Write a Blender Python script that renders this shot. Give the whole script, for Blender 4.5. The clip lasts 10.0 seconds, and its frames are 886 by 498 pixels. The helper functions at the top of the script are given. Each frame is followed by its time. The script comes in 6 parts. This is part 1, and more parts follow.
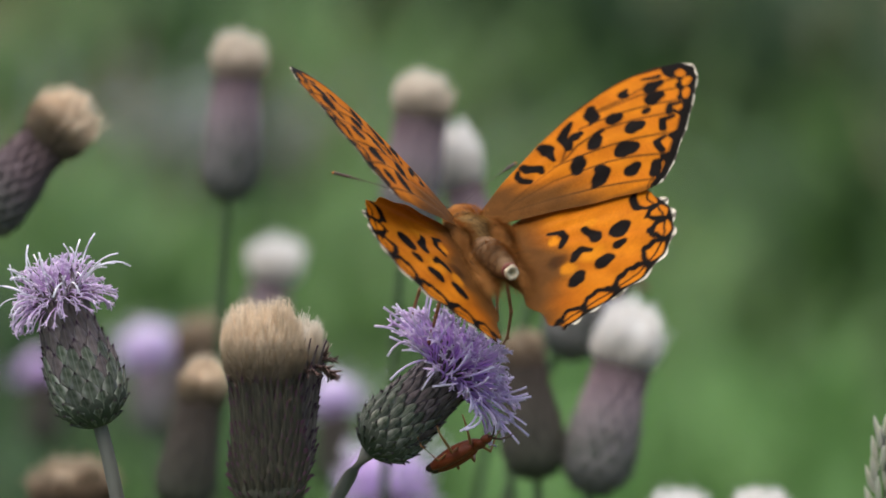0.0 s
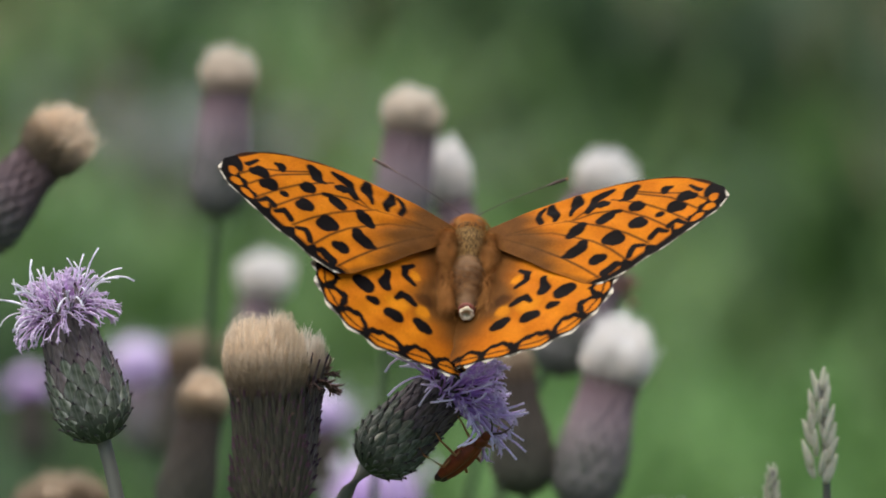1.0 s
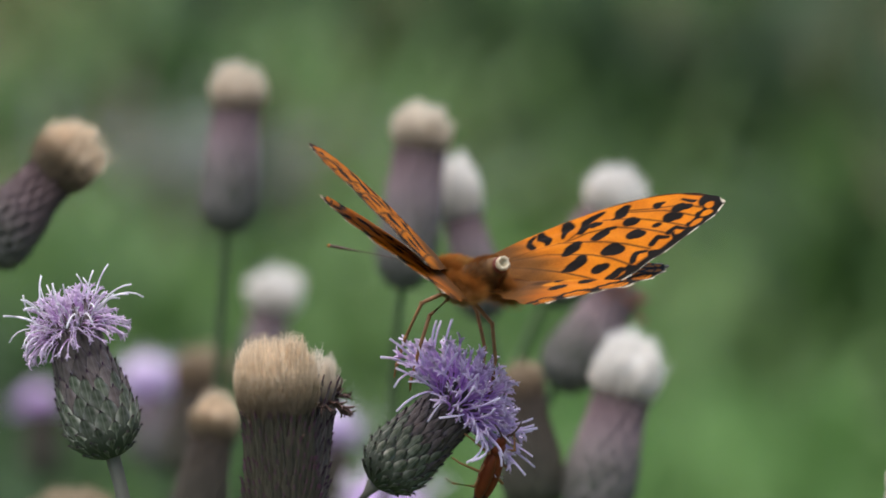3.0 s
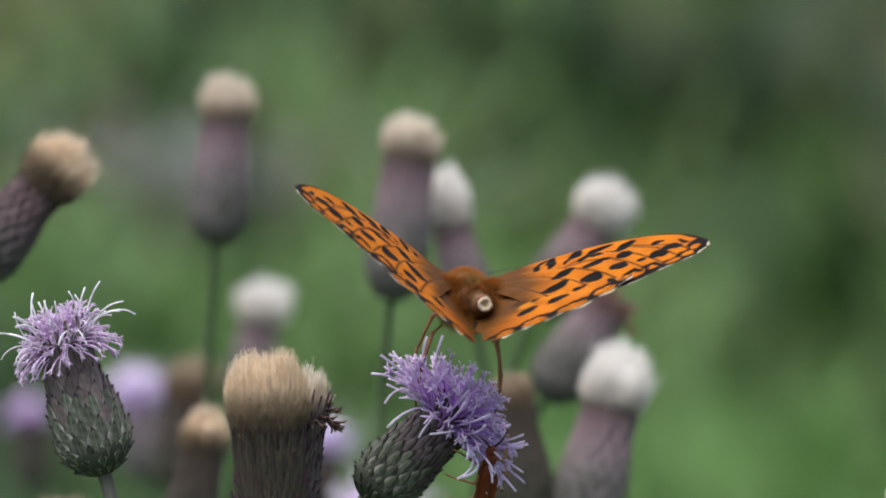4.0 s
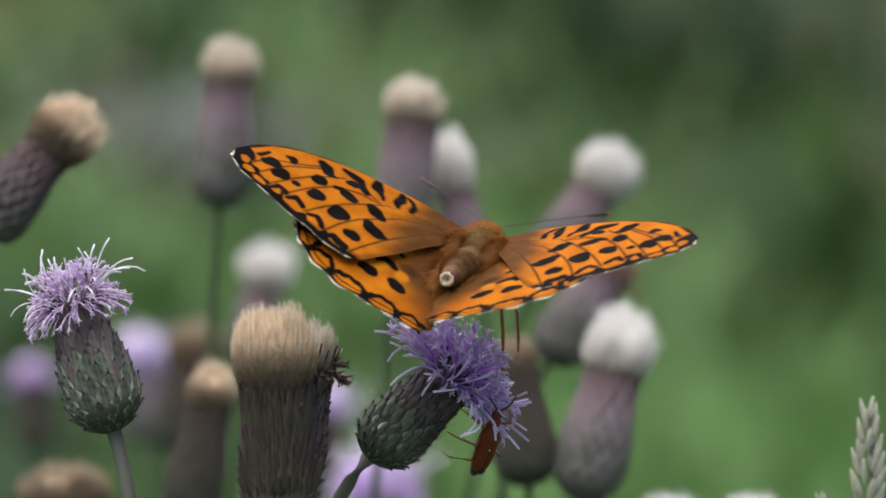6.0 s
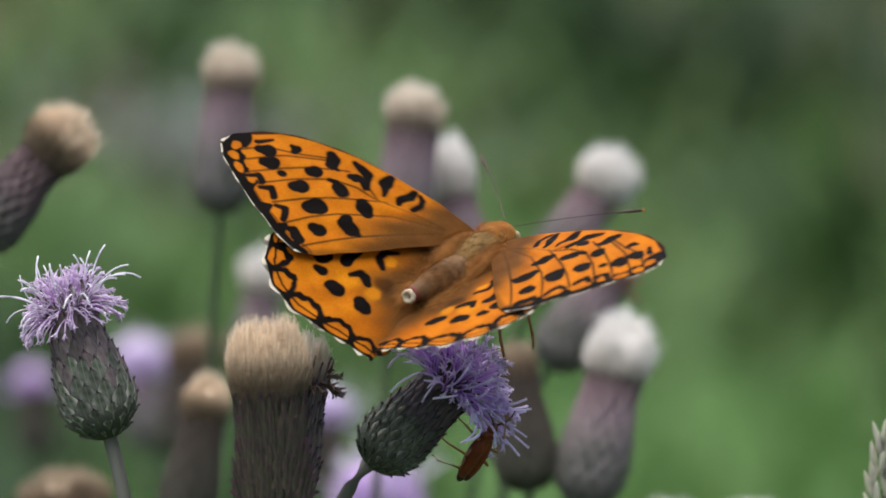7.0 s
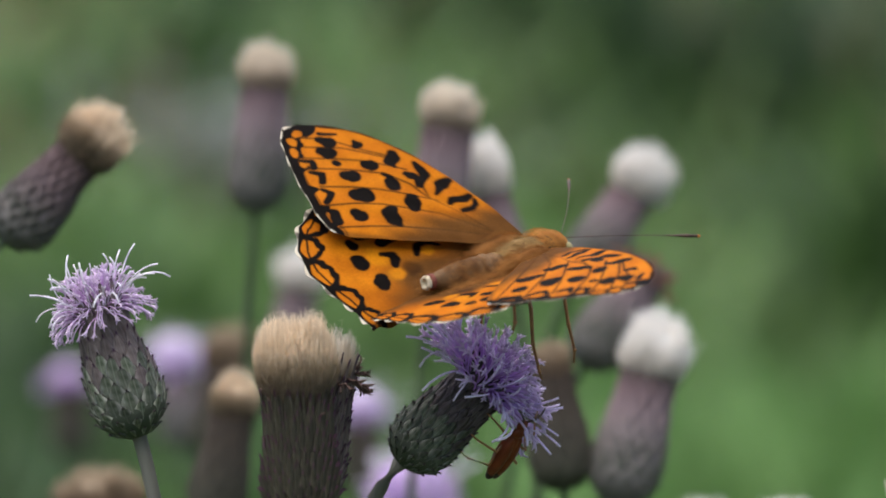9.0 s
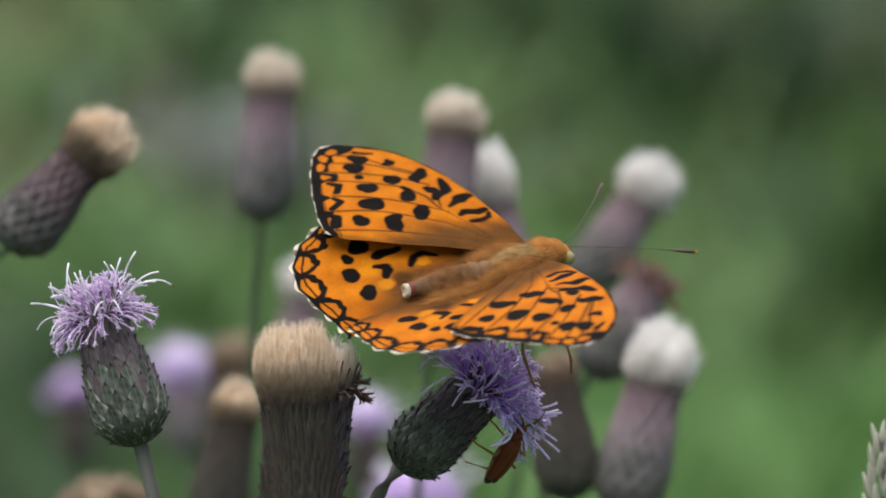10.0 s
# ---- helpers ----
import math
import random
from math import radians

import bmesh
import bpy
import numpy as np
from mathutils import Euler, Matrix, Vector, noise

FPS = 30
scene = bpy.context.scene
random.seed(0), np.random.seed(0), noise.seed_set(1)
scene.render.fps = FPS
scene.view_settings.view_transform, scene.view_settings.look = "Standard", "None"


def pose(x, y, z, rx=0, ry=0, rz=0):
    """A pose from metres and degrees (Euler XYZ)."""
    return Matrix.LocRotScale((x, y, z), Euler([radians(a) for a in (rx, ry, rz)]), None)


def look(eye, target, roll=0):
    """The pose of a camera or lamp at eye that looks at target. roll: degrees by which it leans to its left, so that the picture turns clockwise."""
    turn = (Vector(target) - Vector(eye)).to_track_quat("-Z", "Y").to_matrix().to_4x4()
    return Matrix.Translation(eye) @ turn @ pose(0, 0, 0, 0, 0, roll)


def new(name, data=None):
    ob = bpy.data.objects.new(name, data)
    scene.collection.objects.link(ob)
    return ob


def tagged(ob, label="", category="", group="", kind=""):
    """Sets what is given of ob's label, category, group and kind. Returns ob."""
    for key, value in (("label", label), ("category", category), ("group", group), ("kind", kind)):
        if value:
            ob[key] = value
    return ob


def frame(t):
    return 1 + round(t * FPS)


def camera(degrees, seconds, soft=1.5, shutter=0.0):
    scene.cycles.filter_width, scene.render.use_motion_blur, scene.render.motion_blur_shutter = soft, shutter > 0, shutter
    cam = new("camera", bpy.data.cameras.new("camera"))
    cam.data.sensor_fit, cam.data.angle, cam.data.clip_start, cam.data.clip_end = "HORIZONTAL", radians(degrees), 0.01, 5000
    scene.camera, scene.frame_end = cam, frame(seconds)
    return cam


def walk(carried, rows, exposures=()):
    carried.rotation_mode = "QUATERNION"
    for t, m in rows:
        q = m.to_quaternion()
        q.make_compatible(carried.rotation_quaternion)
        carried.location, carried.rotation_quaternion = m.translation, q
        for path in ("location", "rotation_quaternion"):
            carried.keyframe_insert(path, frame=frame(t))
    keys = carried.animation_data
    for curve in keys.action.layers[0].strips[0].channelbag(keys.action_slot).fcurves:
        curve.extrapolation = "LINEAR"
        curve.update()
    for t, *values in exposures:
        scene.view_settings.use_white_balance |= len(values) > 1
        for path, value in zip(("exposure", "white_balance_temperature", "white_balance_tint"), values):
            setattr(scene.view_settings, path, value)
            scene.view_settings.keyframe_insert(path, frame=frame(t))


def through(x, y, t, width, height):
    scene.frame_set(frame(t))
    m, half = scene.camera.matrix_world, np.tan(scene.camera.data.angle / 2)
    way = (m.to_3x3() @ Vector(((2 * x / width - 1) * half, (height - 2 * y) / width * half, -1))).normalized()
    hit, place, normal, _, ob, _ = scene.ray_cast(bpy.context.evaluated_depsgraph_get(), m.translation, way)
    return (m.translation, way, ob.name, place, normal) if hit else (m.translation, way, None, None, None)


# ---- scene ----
cam = camera(10.0, 10.0, soft=1.7, shutter=0.5)
# A macro telephoto lens, focused on the flower with the butterfly.
cam.data.dof.use_dof = True
cam.data.dof.focus_distance = 0.547
cam.data.dof.aperture_fstop = 23.0
walk(cam, [
    (0, pose(0, -0.5446, 0.9765, 82.0040, 0, 0.0000)),
    (0.5, pose(0, -0.5446, 0.9765, 82.0743, 0, -0.0256)),
    (1, pose(0, -0.5446, 0.9765, 82.1830, 0, -0.1215)),
    (1.5, pose(0, -0.5446, 0.9765, 82.2389, 0, 0.0096)),
    (2, pose(0, -0.5446, 0.9765, 82.2853, 0, 0.0144)),
    (2.5, pose(0, -0.5446, 0.9765, 82.3141, 0, 0.0096)),
    (4, pose(0, -0.5446, 0.9765, 82.4931, 0, -0.1327)),
    (4.5, pose(0, -0.5446, 0.9765, 82.5219, 0, -0.1982)),
    (5, pose(0, -0.5446, 0.9765, 82.4563, 0, 0.0831)),
    (5.2, pose(0, -0.5446, 0.9765, 82.2469, 0, -0.1279)),
    (6.3, pose(0, -0.5446, 0.9765, 82.0743, 0, -0.0512)),
    (6.5, pose(0, -0.5446, 0.9765, 82.1446, 0, 0.0655)),
    (7, pose(0, -0.5446, 0.9765, 82.1382, 0, -0.0911)),
    (7.5, pose(0, -0.5446, 0.9765, 82.0951, 0, 0.4572)),
    (8, pose(0, -0.5446, 0.9765, 82.0407, 0, 0.5323)),
    (8.5, pose(0, -0.5446, 0.9765, 82.0104, 0, 0.2717)),
    (9, pose(0, -0.5446, 0.9765, 82.1271, 0, 0.3101)),
    (9.5, pose(0, -0.5446, 0.9765, 82.2693, 0, 0.2829)),
    (10, pose(0, -0.5446, 0.9765, 82.2262, 0, 0.3756)),
], exposures=[(0.0, 1.11), (10.0, 1.11)])

# ---- daylight: a bright overcast sky ----
world = bpy.data.worlds.new("overcast_sky")
world.use_nodes = True
scene.world = world
wn = world.node_tree.nodes
sky = wn.new("ShaderNodeTexSky")
sky.sky_type = "NISHITA"
sky.sun_disc = False
sky.sun_elevation = radians(65)
sky.sun_rotation = radians(-28)
sky.air_density, sky.dust_density, sky.ozone_density = 1.0, 4.0, 1.0
world.node_tree.links.new(sky.outputs["Color"], wn["Background"].inputs["Color"])
wn["Background"].inputs["Strength"].default_value = 0.112
sun_data = bpy.data.lights.new("sun", "SUN")
sun_data.energy, sun_data.angle, sun_data.color = 1.65, radians(60), (1.0, 0.96, 0.9)
sun = new("sun", sun_data)
sun.matrix_world = look((-0.9, -1.7, 5.0), (0, 0, 0.9))

MM = 0.001


# ---- materials ----
def material(name):
    m = bpy.data.materials.new(name)
    m.use_nodes = True
    nt = m.node_tree
    return m, nt, nt.nodes["Principled BSDF"]


def ramp_node(nt, fac, stops):
    node = nt.nodes.new("ShaderNodeValToRGB")
    els = node.color_ramp.elements
    while len(els) < len(stops):
        els.new(0.5)
    for e, (at, col) in zip(els, stops):
        e.position, e.color = at, (*col, 1)
    nt.links.new(fac, node.inputs["Fac"])
    return node.outputs["Color"]


def noise_node(nt, scale, detail=4.0, vector=None, stretch=None):
    tex = nt.nodes.new("ShaderNodeTexNoise")
    tex.inputs["Scale"].default_value, tex.inputs["Detail"].default_value = scale, detail
    if vector is None:
        vector = nt.nodes.new("ShaderNodeTexCoord").outputs["Object"]
    if stretch:
        mp = nt.nodes.new("ShaderNodeMapping")
        mp.inputs["Scale"].default_value = stretch
        nt.links.new(vector, mp.inputs["Vector"])
        vector = mp.outputs["Vector"]
    nt.links.new(vector, tex.inputs["Vector"])
    return tex.outputs["Fac"]


def mix_node(nt, a, b, fac, mode="MIX"):
    node = nt.nodes.new("ShaderNodeMix")
    node.data_type, node.blend_type = "RGBA", mode
    for socket, value in ((node.inputs[0], fac), (node.inputs[6], a), (node.inputs[7], b)):
        if hasattr(value, "is_output"):
            nt.links.new(value, socket)
        else:
            socket.default_value = value if isinstance(value, float) else (*value, 1)
    return node.outputs[2]


def bump_node(nt, bsdf, height, strength, distance):
    node = nt.nodes.new("ShaderNodeBump")
    node.inputs["Strength"].default_value, node.inputs["Distance"].default_value = strength, distance
    nt.links.new(height, node.inputs["Height"])
    nt.links.new(node.outputs["Normal"], bsdf.inputs["Normal"])


def plant(name, low, high, scale, rough=0.7, bump=0.4, through=0.0, along=None, random_mix=0.0, stretch=None, strands=0.0):
    """A matt living surface: noise between two colours, along: stops by height of the mesh's own box."""
    m, nt, bsdf = material(name)
    fac = noise_node(nt, scale, 5.0, stretch=stretch)
    color = ramp_node(nt, fac, [(0.3, low), (0.7, high)])
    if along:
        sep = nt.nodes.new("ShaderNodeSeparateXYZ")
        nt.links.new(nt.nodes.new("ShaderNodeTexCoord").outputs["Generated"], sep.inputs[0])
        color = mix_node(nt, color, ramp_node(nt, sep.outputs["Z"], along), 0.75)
    if random_mix:
        info = nt.nodes.new("ShaderNodeObjectInfo")
        tone = ramp_node(nt, info.outputs["Random"], [(0.0, (0.62, 0.62, 0.62)), (1.0, (1.25, 1.25, 1.25))])
        color = mix_node(nt, color, tone, random_mix, "MULTIPLY")
    if strands:
        island = nt.nodes.new("ShaderNodeNewGeometry").outputs["Random Per Island"]
        color = mix_node(nt, color, ramp_node(nt, island, [(0.0, (0.5, 0.46, 0.42)), (0.5, (0.95, 0.94, 0.93)), (1.0, (1.18, 1.18, 1.18))]), strands, "MULTIPLY")
    nt.links.new(color, bsdf.inputs["Base Color"])
    bsdf.inputs["Roughness"].default_value = rough
    bsdf.inputs["Specular IOR Level"].default_value = 0.3
    fine = noise_node(nt, scale * 6, 3.0, stretch=stretch)
    bump_node(nt, bsdf, fine, bump, 0.0002)
    if through:
        mixer = nt.nodes.new("ShaderNodeMixShader")
        trans = nt.nodes.new("ShaderNodeBsdfTranslucent")
        nt.links.new(color, trans.inputs["Color"])
        mixer.inputs[0].default_value = through
        nt.links.new(bsdf.outputs[0], mixer.inputs[1])
        nt.links.new(trans.outputs[0], mixer.inputs[2])
        nt.links.new(mixer.outputs[0], nt.nodes["Material Output"].inputs["Surface"])
    return m


M_INVOL = plant("involucre_skin", (0.045, 0.055, 0.035), (0.10, 0.085, 0.085), 500, along=[(0.0, (0.05, 0.075, 0.04)), (0.45, (0.09, 0.085, 0.07)), (1.0, (0.15, 0.10, 0.13))])
M_INVOL_PINK = plant("faded_involucre_skin", (0.16, 0.12, 0.12), (0.28, 0.22, 0.23), 400, along=[(0.0, (0.055, 0.075, 0.06)), (0.3, (0.14, 0.13, 0.12)), (0.65, (0.26, 0.2, 0.21)), (1.0, (0.17, 0.11, 0.12))])
M_INVOL_DARK = plant("dark_involucre_skin", (0.06, 0.05, 0.035), (0.12, 0.10, 0.075), 500, along=[(0.0, (0.05, 0.06, 0.04)), (0.5, (0.10, 0.085, 0.06)), (1.0, (0.12, 0.09, 0.075))])
def bract_skin(name, middle, rim, tip, spread=0.8):
    """A scale: pale rim, darker middle with a painted ridge highlight, spine-dark tip, by the scale's own box."""
    m, nt, bsdf = material(name)
    sep = nt.nodes.new("ShaderNodeSeparateXYZ")
    nt.links.new(nt.nodes.new("ShaderNodeTexCoord").outputs["Generated"], sep.inputs[0])
    # The paler stop at 0.5 paints a highlight along the ridge.
    cross = ramp_node(nt, sep.outputs["X"], [(0.12, rim), (0.3, middle), (0.45, middle), (0.5, tuple(0.6 * a + 0.4 * b for a, b in zip(middle, rim))), (0.55, middle), (0.7, middle), (0.88, rim)])
    veil = mix_node(nt, cross, ramp_node(nt, noise_node(nt, 2.5, 5.0), [(0.35, tuple(0.55 * c for c in middle)), (0.7, rim)]), 0.35)
    gate = ramp_node(nt, sep.outputs["Z"], [(0.82, (0, 0, 0)), (0.92, (1, 1, 1))])
    col = mix_node(nt, veil, tip, gate)
    info = nt.nodes.new("ShaderNodeObjectInfo")
    col = mix_node(nt, col, ramp_node(nt, info.outputs["Random"], [(0.0, (0.55, 0.55, 0.55)), (1.0, (1.35, 1.35, 1.3))]), spread, "MULTIPLY")
    nt.links.new(col, bsdf.inputs["Base Color"])
    bsdf.inputs["Roughness"].default_value = 0.6
    bsdf.inputs["Specular IOR Level"].default_value = 0.35
    bump_node(nt, bsdf, noise_node(nt, 14, 4.0, stretch=(3, 1, 0.3)), 0.5, 0.1)
    return m


M_BRACT = bract_skin("green_bract", (0.075, 0.098, 0.056), (0.58, 0.58, 0.50), (0.03, 0.016, 0.022))
M_BRACT_PURPLE = bract_skin("purplish_bract", (0.15, 0.115, 0.11), (0.40, 0.33, 0.33), (0.05, 0.018, 0.045))
M_BRACT_BROWN = bract_skin("brown_bract", (0.042, 0.037, 0.02), (0.19, 0.165, 0.12), (0.085, 0.03, 0.06))
# Green and purplish bracts again, darkened: own dark tone plus the butterfly's painted-in shade.
M_BRACT_SHADED = bract_skin("shaded_green_bract", (0.062, 0.082, 0.05), (0.42, 0.42, 0.36), (0.03, 0.018, 0.022))
M_BRACT_PURPLE_SHADED = bract_skin("shaded_purplish_bract", (0.11, 0.085, 0.085), (0.32, 0.265, 0.27), (0.035, 0.016, 0.03))
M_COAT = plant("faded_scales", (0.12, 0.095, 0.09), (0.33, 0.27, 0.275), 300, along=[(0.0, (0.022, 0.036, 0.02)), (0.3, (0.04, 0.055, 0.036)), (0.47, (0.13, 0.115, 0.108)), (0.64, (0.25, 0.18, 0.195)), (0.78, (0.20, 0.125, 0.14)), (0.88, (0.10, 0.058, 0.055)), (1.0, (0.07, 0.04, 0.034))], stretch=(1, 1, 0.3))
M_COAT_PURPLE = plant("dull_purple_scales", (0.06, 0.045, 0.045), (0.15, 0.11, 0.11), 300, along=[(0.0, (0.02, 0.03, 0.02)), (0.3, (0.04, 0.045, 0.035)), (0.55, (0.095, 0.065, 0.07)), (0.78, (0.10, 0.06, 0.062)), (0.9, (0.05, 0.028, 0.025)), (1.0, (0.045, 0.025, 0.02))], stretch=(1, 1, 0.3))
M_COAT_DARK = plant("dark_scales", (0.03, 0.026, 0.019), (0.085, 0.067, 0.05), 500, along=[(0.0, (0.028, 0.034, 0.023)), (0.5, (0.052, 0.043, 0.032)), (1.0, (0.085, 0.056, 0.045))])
M_STEM_DARK = plant("green_stem", (0.035, 0.06, 0.025), (0.085, 0.11, 0.055), 260, stretch=(1, 1, 0.08))
M_STEM = plant("downy_stem", (0.085, 0.085, 0.065), (0.19, 0.18, 0.15), 260, stretch=(1, 1, 0.08), bump=0.6)
M_FLORET = plant("violet_floret", (0.50, 0.28, 0.58), (0.68, 0.46, 0.76), 700, rough=0.6, through=0.3, along=[(0.0, (0.36, 0.14, 0.42)), (0.4, (0.62, 0.38, 0.69)), (0.7, (0.80, 0.62, 0.85)), (1.0, (0.90, 0.80, 0.92))], random_mix=0.4)
M_FLORET_DEEP = plant("deep_violet_floret", (0.56, 0.28, 0.72), (0.76, 0.48, 0.88), 700, rough=0.6, through=0.45, along=[(0.0, (0.52, 0.23, 0.70)), (0.45, (0.72, 0.44, 0.88)), (0.75, (0.88, 0.70, 0.95)), (1.0, (0.97, 0.93, 0.98))], random_mix=0.35)
M_FLORET_SOFT = plant("soft_violet_floret", (0.66, 0.48, 0.80), (0.84, 0.70, 0.92), 700, rough=0.6, through=0.45, along=[(0.0, (0.62, 0.42, 0.78)), (0.5, (0.80, 0.64, 0.91)), (1.0, (0.92, 0.85, 0.96))], random_mix=0.25)
M_FLORET_VIVID = plant("bright_violet_floret", (0.66, 0.42, 0.84), (0.84, 0.62, 0.94), 700, rough=0.6, through=0.12, random_mix=0.25)
M_STYLE = plant("pale_lilac_style", (0.76, 0.70, 0.80), (0.92, 0.89, 0.93), 700, rough=0.6, through=0.25, random_mix=0.4)
M_STYLE_LILAC = plant("lilac_style", (0.66, 0.46, 0.86), (0.90, 0.82, 0.95), 700, rough=0.6, through=0.35, along=[(0.0, (0.52, 0.26, 0.74)), (0.5, (0.70, 0.48, 0.88)), (1.0, (0.93, 0.86, 0.96))], random_mix=0.25)
M_WITHER = plant("withered_floret", (0.09, 0.055, 0.05), (0.20, 0.12, 0.10), 500, through=0.1)
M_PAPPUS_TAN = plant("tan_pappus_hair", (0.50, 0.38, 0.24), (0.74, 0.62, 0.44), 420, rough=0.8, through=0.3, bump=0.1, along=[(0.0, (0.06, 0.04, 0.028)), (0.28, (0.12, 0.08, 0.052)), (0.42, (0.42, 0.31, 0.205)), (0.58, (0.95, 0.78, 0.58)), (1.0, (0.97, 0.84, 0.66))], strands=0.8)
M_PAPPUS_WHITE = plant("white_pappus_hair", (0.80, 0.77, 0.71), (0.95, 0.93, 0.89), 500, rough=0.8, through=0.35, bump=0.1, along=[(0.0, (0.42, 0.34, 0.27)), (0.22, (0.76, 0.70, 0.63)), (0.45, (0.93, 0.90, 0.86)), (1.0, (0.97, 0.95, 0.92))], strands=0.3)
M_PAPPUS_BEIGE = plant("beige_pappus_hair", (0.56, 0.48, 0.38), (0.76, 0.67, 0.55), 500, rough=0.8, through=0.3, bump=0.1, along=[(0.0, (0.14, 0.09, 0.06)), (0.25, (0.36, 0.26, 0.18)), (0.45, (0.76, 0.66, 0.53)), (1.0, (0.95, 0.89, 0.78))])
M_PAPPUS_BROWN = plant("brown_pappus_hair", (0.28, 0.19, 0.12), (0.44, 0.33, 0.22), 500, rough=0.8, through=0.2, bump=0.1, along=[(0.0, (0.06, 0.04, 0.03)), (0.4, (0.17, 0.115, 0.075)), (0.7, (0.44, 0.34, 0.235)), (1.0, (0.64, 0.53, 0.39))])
M_RED = plant("russet_seed_head", (0.16, 0.07, 0.045), (0.28, 0.13, 0.09), 500)


# ---- mesh helpers ----
def part(name, bm, mat, parent, label=""):
    me = bpy.data.meshes.new(name)
    if isinstance(bm, bmesh.types.BMesh):
        bm.to_mesh(me)
        bm.free()
    else:
        me.from_pydata(bm[0].tolist() if hasattr(bm[0], "tolist") else bm[0], [], bm[1])
    me.materials.append(mat)
    me.shade_smooth()
    ob = new(name, me)
    ob.parent = parent
    return tagged(ob, label) if label else ob


def tube(bm, points, radii, sides=8):
    rings = []
    up = Vector((0.31, 0.17, 0.93)).normalized()
    for i, p in enumerate(points):
        p = Vector(p)
        d = (Vector(points[min(i + 1, len(points) - 1)]) - Vector(points[max(i - 1, 0)])).normalized()
        a = d.cross(up if abs(d.dot(up)) < 0.95 else Vector((1, 0, 0))).normalized()
        b = d.cross(a)
        rings.append([bm.verts.new(p + radii[i] * (math.cos(k * math.tau / sides) * a + math.sin(k * math.tau / sides) * b)) for k in range(sides)])
    for r0, r1 in zip(rings, rings[1:]):
        for k in range(sides):
            bm.faces.new((r0[k], r0[(k + 1) % sides], r1[(k + 1) % sides], r1[k]))
    bm.faces.new(rings[0][::-1])
    bm.faces.new(rings[-1])
    return bm


def lathe(bm, profile, sides=32, wobble=0.0, rng=None):
    pts = []
    for z, r in profile:
        ring = []
        for k in range(sides):
            a = k * math.tau / sides
            rr = r * (1 + (wobble * (rng.random() - 0.5) if rng else 0))
            ring.append(bm.verts.new((rr * math.cos(a), rr * math.sin(a), z)))
        pts.append(ring)
    for r0, r1 in zip(pts, pts[1:]):
        for k in range(sides):
            bm.faces.new((r0[k], r0[(k + 1) % sides], r1[(k + 1) % sides], r1[k]))
    bm.faces.new(pts[0][::-1])
    bm.faces.new(pts[-1])
    return bm


def ball(bm, centre, size, turn=None, u=20, v=14):
    m = Matrix.Translation(centre) @ (turn or Matrix()) @ Matrix.Diagonal((*size, 1))
    bmesh.ops.create_uvsphere(bm, u_segments=u, v_segments=v, radius=1, matrix=m)
    return bm


def along(axis):
    """A turn that lays local z on the axis."""
    return Vector(axis).to_track_quat("Z", "Y").to_matrix().to_4x4()


def stamp(template, matrices):
    """One mesh of many placed copies of a template (vertices, faces)."""
    tv, tf = np.array(template[0]), template[1]
    verts, faces = [], []
    for i, m in enumerate(matrices):
        a = np.array(m)
        verts.append(tv @ a[:3, :3].T + a[:3, 3])
        faces += [[j + i * len(tv) for j in f] for f in tf]
    return np.concatenate(verts), faces


# ---- thistles ----
def bulb_radius(s, w, neck):
    """The radius of a seed head at height s, 0 to 1: round below, narrowing to the neck."""
    low = math.sin(min(1.0, s / 0.3 + 0.16) * math.pi / 2) ** 0.8
    t = max(0.0, (s - 0.3) / 0.7)
    t = t * t * (3 - 2 * t)
    return low * (w * (1 - t) + neck * t) / 2


def bract_template():
    """A pointed scale, 1 high, that lies on its back and lifts its dark tip outwards (local y)."""
    verts, faces = [], []
    rows = [(0.0, 0.36, 0.0), (0.25, 0.42, 0.05), (0.55, 0.36, 0.075), (0.8, 0.2, 0.075), (0.91, 0.06, 0.085), (1.0, 0.02, 0.15)]
    for z, half, out in rows:
        verts += [(-half, out - half * 0.35, z), (0, out, z), (half, out - half * 0.35, z), (0, out - 0.12, z)]
    for i in range(len(rows) - 1):
        a, b = 4 * i, 4 * i + 4
        for k in range(4):
            faces.append((a + k, a + (k + 1) % 4, b + (k + 1) % 4, b + k))
    faces.append((20, 21, 22, 23))
    return verts, faces


BRACT = bract_template()
BRACT_MESHES = {}


def bract_mesh(mat):  # shared by all scales of that colour
    if mat.name not in BRACT_MESHES:
        me = bpy.data.meshes.new("bract")
        me.from_pydata([tuple(v) for v in BRACT[0]], [], BRACT[1])
        me.materials.append(mat)
        me.shade_smooth()
        BRACT_MESHES[mat.name] = me
    return BRACT_MESHES[mat.name]


